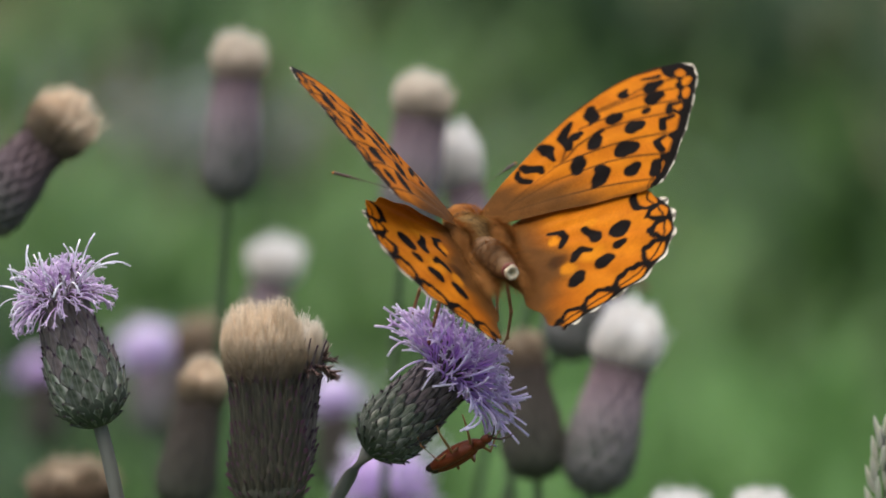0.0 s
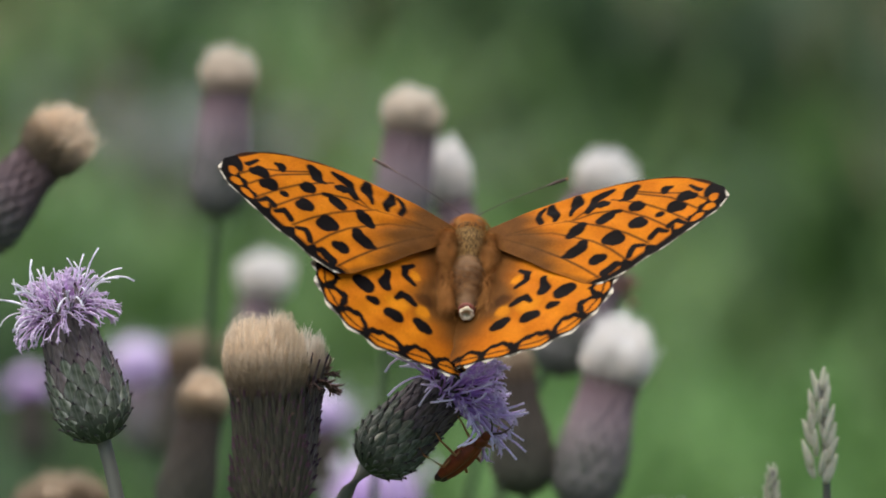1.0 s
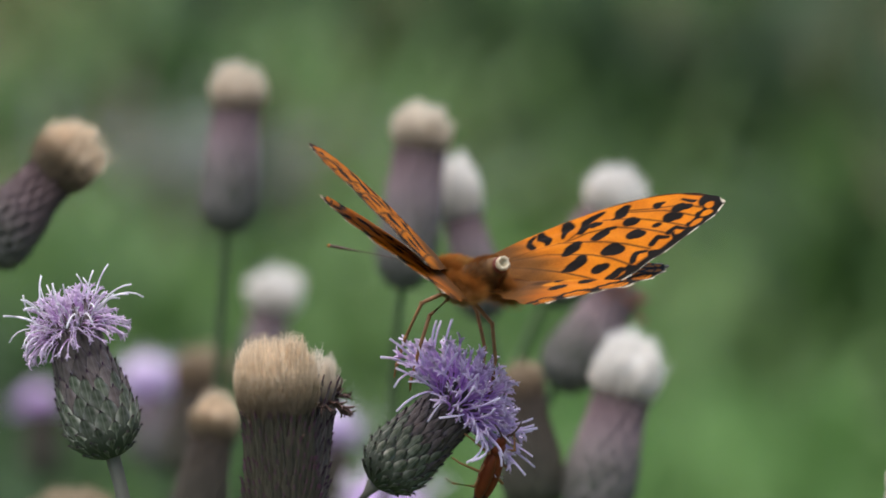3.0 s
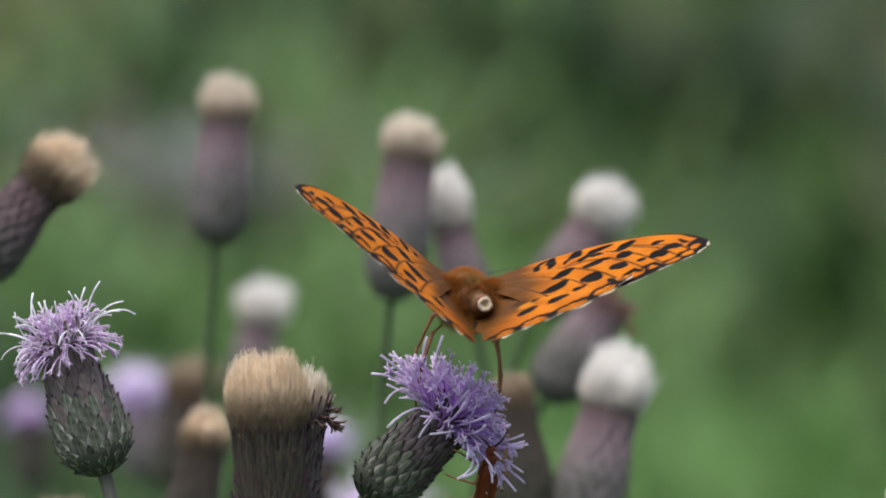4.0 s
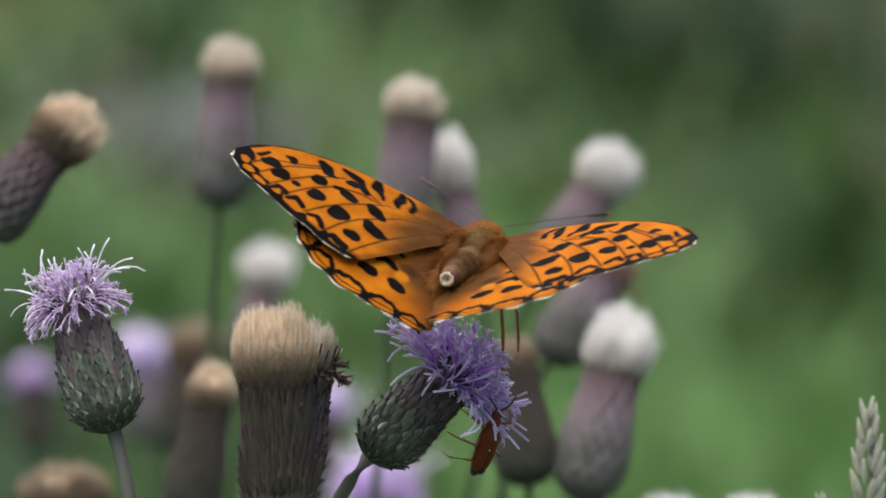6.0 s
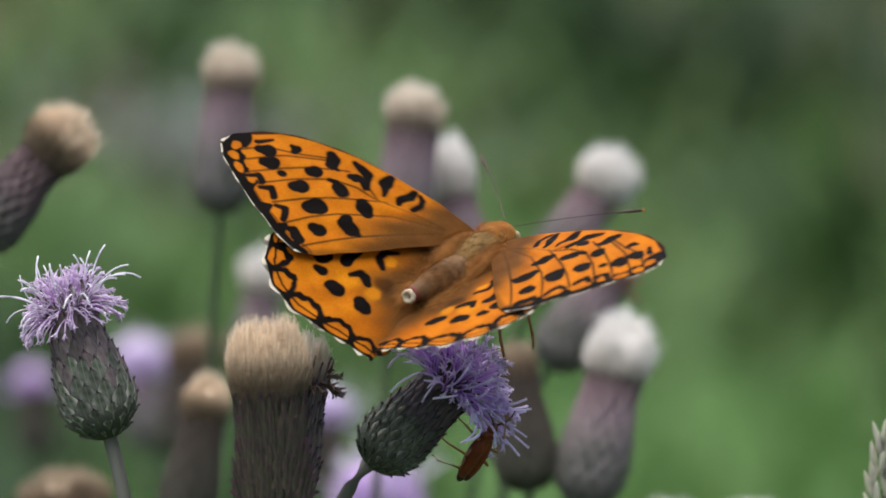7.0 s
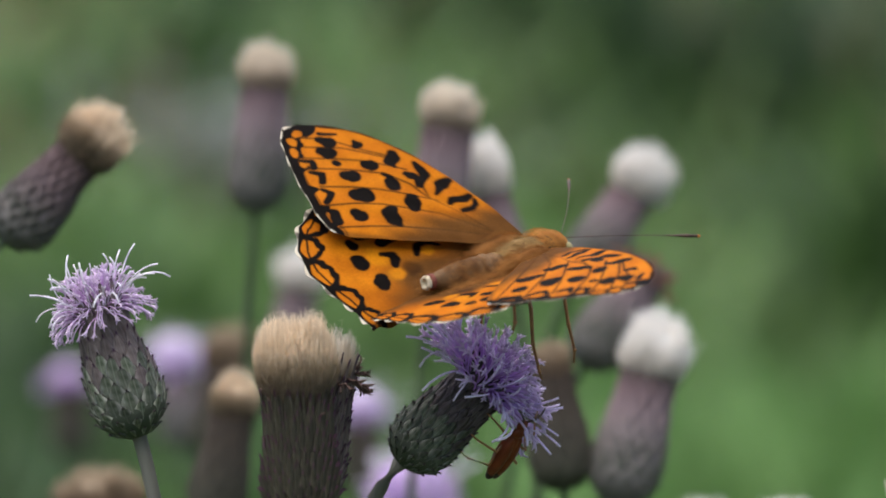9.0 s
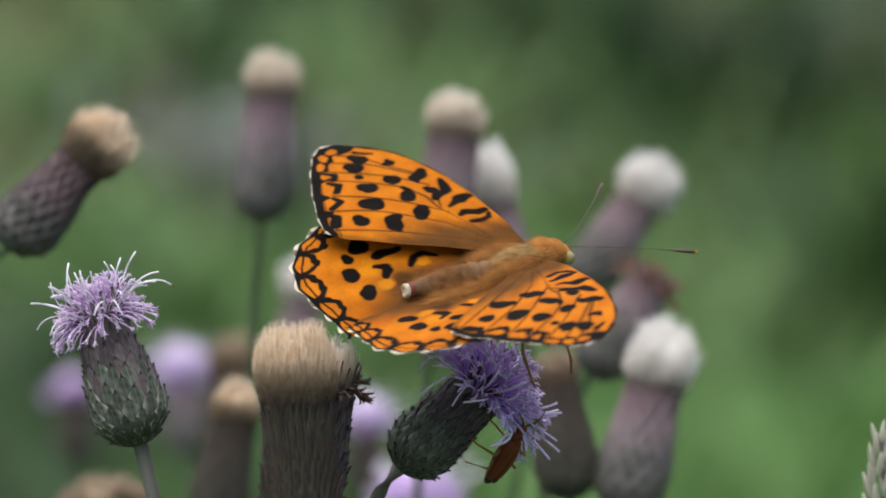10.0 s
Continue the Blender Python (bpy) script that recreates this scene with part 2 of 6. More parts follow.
def bract_places(h, w, neck, rows, per, rng, size, slim=1.0):
    out = []
    for i in range(rows):
        s = 0.005 + (0.8 if slim > 1.5 else 0.925) * (i / (rows - 1)) ** 1.08
        for k in range(per):
            a = (k + 0.5 * (i % 2) + 0.16 * (rng.random() - 0.5)) * math.tau / per
            r = bulb_radius(s, w, neck)
            long = size * (0.7 + 1.0 * s) * slim * (0.85 + 0.3 * rng.random())
            ahead = bulb_radius(min(1, s + 0.75 * long / h), w, neck)
            lean = math.atan2(ahead - r, 0.75 * long)
            wide = math.tau * r / per * 1.18
            m = Matrix.Rotation(a - math.pi / 2, 4, "Z") @ Matrix.Translation((0, r * 0.97, s * h)) @ Matrix.Rotation(-lean - 0.09 + 0.08 * (rng.random() - 0.5), 4, "X") @ Matrix.Rotation(0.12 * (rng.random() - 0.5), 4, "Y")
            out.append(m @ Matrix.Diagonal((wide, size * (1.15 if slim == 1.0 else 1.0), long, 1)))
    return out


def floret_mesh(length, spread, mat, rng, lobes=4):
    """A curved floret tube that ends in slender curling lobes; it leaves along z and bends to +x."""
    bm = bmesh.new()
    pts, n = [], 7
    ang, x, z, y = 0.0, 0.0, 0.0, 0.0
    side = 0.3 * (rng.random() - 0.5)
    for i in range(n):
        pts.append((x, y, z))
        ang += spread / n
        x += math.sin(ang) * length / n
        z += math.cos(ang) * length / n
        y += side * length / n * 0.5
    tube(bm, pts, [0.085 * MM * (1 + 0.8 * i / n) for i in range(n)], 5)
    end, d = Vector(pts[-1]), (Vector(pts[-1]) - Vector(pts[-2])).normalized()
    for k in range(lobes):
        a = k * math.tau / lobes + rng.random()
        out = d.orthogonal().normalized()
        out.rotate(Matrix.Rotation(a, 3, d))
        reach = (0.9 + 0.8 * rng.random()) * MM
        curl = 0.5 + 0.9 * rng.random()
        lobe = [end - d * 0.1 * MM + (d * math.sin(1.4 * s) / 1.2 + out * (s * s * curl * 0.34 + 0.1 * s)) * reach for s in (0, 0.35, 0.7, 1.0)]
        tube(bm, lobe, [0.12 * MM, 0.125 * MM, 0.105 * MM, 0.06 * MM], 4)
    me = bpy.data.meshes.new("floret")
    bm.to_mesh(me)
    bm.free()
    me.materials.append(mat)
    me.shade_smooth()
    return me


def style_mesh(length, bend, mat, rng):
    """A long pale style that reaches out of the bloom and curls at its blunt end."""
    bm = bmesh.new()
    pts, ang, x, z = [], 0.0, 0.0, 0.0
    curl = bend * (0.6 + 0.8 * rng.random())
    for i in range(9):
        pts.append((x, 0.25 * math.sin(i * 0.5 + length * 900) * MM * i / 9, z))
        ang += curl / 9 * (0.4 + 1.2 * i / 9)
        x += math.sin(ang) * length / 9
        z += math.cos(ang) * length / 9
    tube(bm, pts, [(0.065 + 0.035 * i / 8) * MM for i in range(9)], 6)
    me = bpy.data.meshes.new("style")
    bm.to_mesh(me)
    bm.free()
    me.materials.append(mat)
    me.shade_smooth()
    return me


def floret_set(mat, rng, size):
    return [floret_mesh(size * (0.8 + 0.5 * rng.random()) * MM, s, mat, rng) for s in (0.15, 0.3, 0.45, 0.7, 0.9, 1.15, 1.35, 1.6)]


def hairs(rx, rz, neck, count, rng, width, worn=False):
    """Fine pappus hairs in small bundles that fan from the neck out to a flat-topped dome, in one mesh."""
    verts, faces = [], []
    bundles = []
    for i in range(max(60, count // 40)):
        a, c = rng.random() * math.tau, 1 - 1.65 * rng.random() ** 0.9
        bundles.append((a, c, 0.86 + 0.22 * rng.random(), rng.random()))
    swirls = [Vector((rng.gauss(0, 1), rng.gauss(0, 1), rng.gauss(0, 1))) * 0.06 for b in bundles]
    for i in range(count):
        pick = rng.randrange(len(bundles))
        (a, c, q, k), swirl = bundles[pick], swirls[pick]
        a, c = a + 0.22 * rng.gauss(0, 1), max(-0.75, min(1.0, c + 0.09 * rng.gauss(0, 1)))
        sn = math.sqrt(max(0, 1 - c * c))
        q *= 0.86 + 0.2 * rng.random() ** 1.5
        if rng.random() < 0.03:
            q *= 1.14
        dip = (0.34 if worn else 0.05) * max(0.0, 1 - (sn / 0.42) ** 2)
        wide = (sn ** 0.92 if worn else sn ** 0.95) if c > 0 else 1 - (0.35 if worn else 0.75) * c * c
        end = Vector((rx * wide * math.cos(a), rx * wide * math.sin(a), rz * (0.8 + c * 0.95 - dip))) * q
        start = Vector((neck * 0.42 * sn * math.cos(a), neck * 0.42 * sn * math.sin(a), 0.0))
        if worn:
            end = Vector((rx * sn * math.cos(a), rx * sn * math.sin(a), rz * (0.84 + c * 0.86 - dip))) * (0.88 + 0.1 * rng.random() + 0.17 * k)
            start = start.lerp(end, 0.25 + 0.5 * rng.random())
        jig = Vector((rng.random() - 0.5, rng.random() - 0.5, rng.random() - 0.5))
        mid = start.lerp(end, 0.62) + Vector((rx * 0.1 * sn * math.cos(a), rx * 0.1 * sn * math.sin(a), 0.03 * rz)) + jig * 0.06 * rx
        side = Vector((rng.random() - 0.5, rng.random() - 0.5, rng.random() - 0.5)).normalized() * width
        b = len(verts)
        kink = Vector((rng.random() - 0.5, rng.random() - 0.5, rng.random() - 0.5)) * 0.16 * rx
        for p, w in ((start, 1.0), (mid, 1.0), (end + jig * 0.08 * rx + swirl * rx, 0.9), (end * 1.03 + kink, 0.3)):
            verts += [tuple(p - side * w), tuple(p + side * w)]
        faces += [(b, b + 1, b + 3, b + 2), (b + 2, b + 3, b + 5, b + 4), (b + 4, b + 5, b + 7, b + 6)]
    return np.array(verts), faces


def thistle(label, base, axis, h, w, neck, kind, rx, rz, foot, skin=None, scale_mat=None, hair=None, sharp=False, seed=1, florets=90, floret_size=5.0, violet=None, upper_mat=None, slim=1.0, droop=1.0, rows=14, per=17):
    """One thistle head on its stem. base: the bottom of the head; axis: where the head points; foot: where the stem meets the ground."""
    rng = random.Random(seed)
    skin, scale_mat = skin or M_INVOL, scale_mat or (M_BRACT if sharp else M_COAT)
    thing = tagged(new("thistle"), label, "thistle", "thistles in the clump")
    thing.location = (foot[0], foot[1], 0)
    base, axis = Vector(base) - Vector((foot[0], foot[1], 0)), Vector(axis).normalized()
    turn = Matrix.Translation(base) @ along(axis)
    # stem
    pts, radii = [], []
    n = 26
    reach = min(0.12, base.z * 0.25)
    for i in range(n + 1):
        s = i / n
        p0, p1, p2, p3 = base + axis * 0.001, base - axis * reach * 0.5, Vector((0, 0, base.z * 0.45)), Vector((0, 0, -0.03))
        q = s ** 1.5
        pts.append(p0 * (1 - q) ** 3 + p1 * 3 * q * (1 - q) ** 2 + p2 * 3 * q * q * (1 - q) + p3 * q ** 3)
        radii.append((0.66 + 1.6 * q) * MM * (1 + (0.5 * max(0, 1 - i / 1.2))))
    part("stem", tube(bmesh.new(), pts, [(1.1 if sharp else 0.75) * r for r in radii], 10), M_STEM if sharp else M_STEM_DARK, thing, "grey-green downy stem")
    # involucre with its overlapping scales
    prof = [(h * i / 22, max(0.0008, bulb_radius(i / 22, w, neck) * 0.97)) for i in range(23)]
    bulb = part("involucre", lathe(bmesh.new(), prof, 28), skin, thing)
    bulb.matrix_local = turn
    if sharp:
        for m in bract_places(h, w, neck, rows, per, rng, 2.2 * MM, slim):
            high = m.translation.z / h
            ob = new("bract", bract_mesh(upper_mat if upper_mat and high > 0.3 + 0.3 * rng.random() else scale_mat))
            ob.parent, ob.matrix_local = bulb, m
    else:
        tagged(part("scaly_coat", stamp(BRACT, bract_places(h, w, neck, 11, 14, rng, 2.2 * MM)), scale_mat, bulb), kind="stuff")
    top = turn @ Matrix.Translation((0, 0, h * 0.98))
    if kind == "pappus":
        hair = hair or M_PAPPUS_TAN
        full = 1.4 if sharp else 1.0
        core = ball(bmesh.new(), (0, 0, rz * 0.76), (rx * 0.62 * full, rx * 0.62 * full, rz * 0.6 * full), None, 48, 32)
        for v in core.verts:
            out = math.hypot(v.co.x, v.co.y) / rx
            if v.co.z > rz * 0.8:
                v.co.z -= (0.26 if sharp else 0.05) * rz * max(0.0, 1 - (out / 0.42) ** 2)
            v.co += v.co.normalized() * 0.06 * rx * (noise.noise(v.co * 700 + Vector((seed, 0, 0))) + 0.6 * noise.noise(v.co * 1900))
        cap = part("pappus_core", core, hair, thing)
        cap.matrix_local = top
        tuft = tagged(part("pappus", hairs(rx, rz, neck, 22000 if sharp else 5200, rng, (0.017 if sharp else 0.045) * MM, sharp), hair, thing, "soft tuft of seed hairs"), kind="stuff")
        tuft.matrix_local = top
        if sharp:
            dry = floret_set(M_WITHER, rng, 2.2)
            for i in range(26):
                a, deep = rng.random() * math.tau, rng.random()
                ob = new("dry_bract", dry[rng.randrange(3)])
                ob.parent = thing
                ob.matrix_local = top @ Matrix.Rotation(a, 4, "Z") @ Matrix.Translation((neck * 0.47, 0, (0.3 - 3.4 * deep) * MM)) @ Matrix.Rotation(-0.12 + 0.3 * rng.random() ** 3, 4, "Y") @ Matrix.Rotation(rng.random() * 6.28, 4, "Z")
    elif kind == "bloom":
        violet = violet or M_FLORET
        core = part("floret_base", ball(bmesh.new(), (0, 0, 0.6 * MM if sharp else rz * 0.55), (neck * 0.5, neck * 0.5, rz * 0.45) if sharp else (rx * 0.62, rx * 0.62, rz * 0.6)), violet, thing)
        core.matrix_local = top
        kinds = floret_set(violet, rng, floret_size)
        reaches = [style_mesh(floret_size * (1.25 + 0.3 * rng.random()) * MM, b, M_STYLE_LILAC if violet == M_FLORET_DEEP else M_STYLE, rng) for b in (0.5, 0.9, -0.8, 1.3, 1.7, -1.2)]
        for i in range(florets):
            s = (i + 0.5) / florets
            a = i * 2.39996 + 0.5 * (rng.random() - 0.5)
            tilt = (0.05 + 1.75 * s ** 0.8 + 0.3 * (rng.random() - 0.5)) * droop
            r = neck * 0.44 * math.sqrt(s)
            k = min(7, max(0, int((s * 6.2 + rng.random() * 2.6 - 1) * droop)))
            size = rx / (floret_size * 1.35 * MM) * (0.50 + 0.24 * s + 0.26 * rng.random())
            m = Matrix.Rotation(a, 4, "Z") @ Matrix.Translation((r, 0, 0.35 * rz * (1 - s * s))) @ Matrix.Rotation(tilt * 0.62, 4, "Y") @ Matrix.Rotation(rng.random() * 1.2 - 0.6, 4, "Z")
            ob = new("floret", kinds[k])
            ob.parent, ob.matrix_local = thing, top @ m @ Matrix.Diagonal((size, size, size, 1))
        for i in range(florets // (3 if violet == M_FLORET_DEEP and sharp else 4)):
            a, tilt = rng.random() * math.tau, (0.1 + 0.75 * rng.random()) * droop
            if sharp and violet == M_FLORET and i % 2:
                continue
            if violet == M_FLORET_DEEP:
                a, tilt = i * 2.39996 + 0.3 * rng.random(), 0.95 + 0.45 * rng.random()
            size = rx / (floret_size * 1.3 * MM) * (0.85 + 0.42 * rng.random()) * (1.15 if tilt < 0.7 else 0.95)
            m = Matrix.Rotation(a, 4, "Z") @ Matrix.Translation((neck * 0.4, 0, 0.1 * rz)) @ Matrix.Rotation(tilt, 4, "Y") @ Matrix.Rotation(rng.random() * 1.6 - 0.8, 4, "Z")
            ob = new("style", reaches[rng.randrange(6)])
            ob.parent, ob.matrix_local = thing, top @ m @ Matrix.Diagonal((size, size, size, 1))
    else:
        kinds = floret_set(M_WITHER if kind == "withered" else M_RED, rng, 2.6)
        core = part("floret_base", ball(bmesh.new(), (0, 0, rz * 0.35), (rx * 0.75, rx * 0.75, rz * 0.6)), M_WITHER if kind == "withered" else M_RED, thing)
        core.matrix_local = top
        if sharp:
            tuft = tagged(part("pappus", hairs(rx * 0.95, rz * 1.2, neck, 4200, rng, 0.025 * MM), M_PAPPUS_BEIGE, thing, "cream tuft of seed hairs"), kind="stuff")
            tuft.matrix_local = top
        for i in range(46):
            a, s = i * 2.39996, (i + 0.5) / 46
            ob = new("floret", kinds[rng.randrange(8)])
            ob.parent = thing
            ob.matrix_local = top @ Matrix.Rotation(a, 4, "Z") @ Matrix.Translation((neck * 0.4 * math.sqrt(s), 0, 0)) @ Matrix.Rotation(0.1 + 1.0 * s, 4, "Y")
    return thing


left_bloom = thistle("violet thistle in full bloom with a grey-green scaly head", (-0.03726, -0.00261, 0.88103), (-0.29626, 0.02776, 0.94582), 13.96 * MM, 8.4 * MM, 5.2 * MM, "bloom", 5.3 * MM, 5.03 * MM, (-0.02726, 0.01739), seed=1, sharp=True, florets=300, droop=1.1, upper_mat=M_BRACT_PURPLE, rows=13, per=12, slim=1.25)
feeding_bloom = thistle("violet thistle bloom on which the butterfly feeds", (-0.00816, 0.00093, 0.87746), (0.70977, 0.02806, 0.69758), 11.61 * MM, 7.59 * MM, 5.69 * MM, "bloom", 8.41 * MM, 5.44 * MM, (-0.02016, 0.03093), seed=2, sharp=True, florets=230, violet=M_FLORET_DEEP, scale_mat=M_BRACT_SHADED, upper_mat=M_BRACT_PURPLE_SHADED, droop=0.86, rows=13, per=15, slim=1.2)
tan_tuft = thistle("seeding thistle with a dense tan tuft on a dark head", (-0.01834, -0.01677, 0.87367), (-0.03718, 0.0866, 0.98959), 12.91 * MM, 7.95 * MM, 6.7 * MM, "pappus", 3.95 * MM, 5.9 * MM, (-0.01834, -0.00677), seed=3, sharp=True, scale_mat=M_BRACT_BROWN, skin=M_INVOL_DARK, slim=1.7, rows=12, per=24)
withered_head = thistle("faded thistle head with shrivelled dark florets", (-0.0183, -0.00784, 0.8738), (0.16, 0.05093, 0.98536), 14.75 * MM, 6.8 * MM, 5.18 * MM, "withered", 3.1 * MM, 2.9 * MM, (-0.01379, 0.00416), seed=4, sharp=True, scale_mat=M_BRACT_PURPLE, skin=M_INVOL_DARK, slim=1.7, rows=12, per=20)
edge_tuft = thistle("nodding seeding thistle with a tan tuft", (-0.05719, 0.06281, 0.89387), (0.66304, 0.10413, 0.74131), 12.79 * MM, 8.5 * MM, 5.7 * MM, "pappus", 4.0 * MM, 4.8 * MM, (-0.07719, 0.09281), seed=5, skin=M_INVOL_PINK, scale_mat=M_COAT_PURPLE, hair=M_PAPPUS_TAN)
tall_tuft = thistle("tall slender seeding thistle with a beige tuft", (-0.029, 0.12986, 0.88812), (0.0846, 0.13861, 0.98673), 16.15 * MM, 7.91 * MM, 5.92 * MM, "pappus", 3.49 * MM, 4.07 * MM, (-0.039, 0.14986), seed=6, skin=M_INVOL_PINK, hair=M_PAPPUS_BEIGE)
middle_tuft = thistle("tall seeding thistle with a beige tuft", (-0.00536, 0.11636, 0.8826), (0.13162, 0.13789, 0.98166), 18.11 * MM, 8.04 * MM, 6.41 * MM, "pappus", 3.8 * MM, 4.05 * MM, (-0.02036, 0.13636), seed=7, skin=M_INVOL_PINK, hair=M_PAPPUS_BEIGE)
oval_tuft = thistle("seeding thistle with an oval white tuft", (0.0062, 0.12412, 0.87746), (-0.25, 0.27328, 0.945), 13.25 * MM, 7.02 * MM, 4.53 * MM, "pappus", 3.32 * MM, 5.52 * MM, (-0.01256, 0.14912), seed=8, skin=M_INVOL_PINK, hair=M_PAPPUS_WHITE)
white_tuft = thistle("seeding thistle with a large cream-white tuft on a mauve head", (0.01857, 0.08976, 0.85584), (0.24668, 0.13481, 0.95968), 16.34 * MM, 9.37 * MM, 6.83 * MM, "pappus", 4.39 * MM, 5.22 * MM, (0.00857, 0.10976), seed=9, skin=M_INVOL_PINK, hair=M_PAPPUS_WHITE)
dark_bud = thistle("dark seeding thistle head with a pale worn tuft", (0.01196, 0.09037, 0.85771), (-0.10579, 0.13832, 0.98472), 13.61 * MM, 8.30 * MM, 5.05 * MM, "pappus", 2.60 * MM, 3.16 * MM, (0.01196, 0.11537), seed=10, skin=M_INVOL_DARK, scale_mat=M_COAT_DARK, hair=M_PAPPUS_BROWN)
leaning_tuft = thistle("leaning seeding thistle with a cream tuft and mauve head", (0.01431, 0.14880, 0.87618), (0.56122, 0.11513, 0.81962), 13.79 * MM, 8.00 * MM, 5.86 * MM, "pappus", 4.17 * MM, 4.84 * MM, (-0.00569, 0.16880), seed=11, skin=M_INVOL_PINK, hair=M_PAPPUS_WHITE)
russet_head = thistle("pale green thistle head with a russet withered top", (0.01493, 0.11248, 0.87003), (0.54866, 0.1163, 0.82792), 14.21 * MM, 8.29 * MM, 5.57 * MM, "russet", 2.67 * MM, 2.67 * MM, (-0.00007, 0.13248), seed=12, skin=M_INVOL_PINK)
low_tuft = thistle("low seeding thistle with a tan tuft", (-0.04707, 0.09733, 0.83769), (-0.05121, 0.13892, 0.98898), 14.27 * MM, 8.16 * MM, 6.58 * MM, "pappus", 5.7 * MM, 4.28 * MM, (-0.04707, 0.11733), seed=13, skin=M_INVOL_PINK, hair=M_PAPPUS_BROWN)
small_tuft = thistle("small seeding thistle with a tan tuft on a dark head", (-0.03349, 0.08857, 0.85388), (0.18561, 0.13669, 0.97307), 13.17 * MM, 7.49 * MM, 5.03 * MM, "pappus", 3.02 * MM, 3.86 * MM, (-0.04349, 0.10857), seed=14, skin=M_INVOL_DARK, scale_mat=M_COAT_DARK, hair=M_PAPPUS_TAN)
far_bloom = thistle("pale violet thistle bloom", (-0.05369, 0.38659, 0.81011), (-0.0767, 0.13869, 0.98736), 13.75 * MM, 9.32 * MM, 6.33 * MM, "bloom", 7.59 * MM, 6.97 * MM, (-0.05369, 0.40659), seed=15, skin=M_INVOL_PINK, florets=120, violet=M_FLORET_SOFT)
brown_head = thistle("brown seeding thistle head", (-0.03931, 0.21960, 0.83863), (0.15524, 0.13742, 0.97827), 12.27 * MM, 8.45 * MM, 6.93 * MM, "pappus", 3.98 * MM, 4.86 * MM, (-0.03931, 0.23960), seed=16, skin=M_INVOL_DARK, scale_mat=M_COAT_DARK, hair=M_PAPPUS_BROWN)
back_tuft = thistle("slender seeding thistle with a pale tuft", (-0.02862, 0.22490, 0.85093), (0.18209, 0.13678, 0.97372), 11.94 * MM, 7.28 * MM, 5.40 * MM, "pappus", 4.06 * MM, 4.78 * MM, (-0.03862, 0.24490), seed=17, skin=M_INVOL_PINK, hair=M_PAPPUS_WHITE)
faint_bloom = thistle("small violet thistle bloom", (-0.08115, 0.47276, 0.79297), (-0.06652, 0.1388, 0.98808), 13.86 * MM, 8.58 * MM, 5.76 * MM, "bloom", 5.3 * MM, 5.07 * MM, (-0.08115, 0.49276), seed=18, skin=M_INVOL_DARK, scale_mat=M_COAT_DARK, florets=90, violet=M_FLORET_DEEP)
low_bloom = thistle("light violet thistle bloom close to the butterfly flower", (-0.00787, 0.19143, 0.82503), (-0.03173, 0.13903, 0.98978), 10.55 * MM, 8.56 * MM, 6.70 * MM, "bloom", 7.70 * MM, 7.37 * MM, (-0.00787, 0.21143), seed=19, skin=M_INVOL_DARK, scale_mat=M_COAT_DARK, florets=200, violet=M_FLORET_VIVID)
hidden_bloom = thistle("pale violet thistle bloom behind the tan tuft", (-0.01798, 0.30751, 0.81590), (-0.0461, 0.13896, 0.98922), 12.58 * MM, 8.09 * MM, 5.80 * MM, "bloom", 6.28 * MM, 5.80 * MM, (-0.01798, 0.32751), seed=20, skin=M_INVOL_DARK, scale_mat=M_COAT_DARK, florets=90, violet=M_FLORET_SOFT)
corner_tuft = thistle("seeding thistle with a cream tuft at the clump's edge", (0.03049, 0.07638, 0.83947), (-0.05872, 0.13886, 0.98857), 12.05 * MM, 7.24 * MM, 5.66 * MM, "pappus", 4.1 * MM, 4.32 * MM, (0.03049, 0.09638), seed=21, skin=M_INVOL_PINK, hair=M_PAPPUS_WHITE)
outer_tuft = thistle("seeding thistle with a cream tuft beside the grass", (0.04138, 0.08061, 0.83941), (-0.09054, 0.13853, 0.98621), 11.8 * MM, 7.29 * MM, 5.7 * MM, "pappus", 3.99 * MM, 4.17 * MM, (0.05138, 0.10061), seed=22, skin=M_INVOL_PINK, hair=M_PAPPUS_WHITE)


# ---- butterflies ----
def spline(points, per=14):
    """A closed smooth line through points."""
    pts = [Vector((*p, 0)) for p in points]
    out, n = [], len(pts)
    for i in range(n):
        p0, p1, p2, p3 = pts[i - 1], pts[i], pts[(i + 1) % n], pts[(i + 2) % n]
        for k in range(per):
            t = k / per
            out.append(0.5 * (2 * p1 + (p2 - p0) * t + (2 * p0 - 5 * p1 + 4 * p2 - p3) * t * t + (3 * p1 - p0 - 3 * p2 + p3) * t ** 3))
    return np.array([(v.x, v.y) for v in out])


def smooth_step(lo, hi, x):
    t = np.clip((x - lo) / (hi - lo), 0, 1)
    return t * t * (3 - 2 * t)


def line_gap(p, a, b):
    """Distance of points p from the line a-b, and the share of the way along it."""
    a, b = np.array(a), np.array(b)
    d = b - a
    t = np.clip((p - a) @ d / (d @ d), 0, 1)
    return np.hypot(*(p - a - t[:, None] * d).T), t


def margin_gap(p, line):
    best, where, n = np.full(len(p), 99.0), np.zeros(len(p)), len(line) - 1
    for i in range(n):
        g, t = line_gap(p, line[i], line[i + 1])
        near = g < best
        best, where = np.where(near, g, best), np.where(near, (i + t) / n, where)
    return best, where


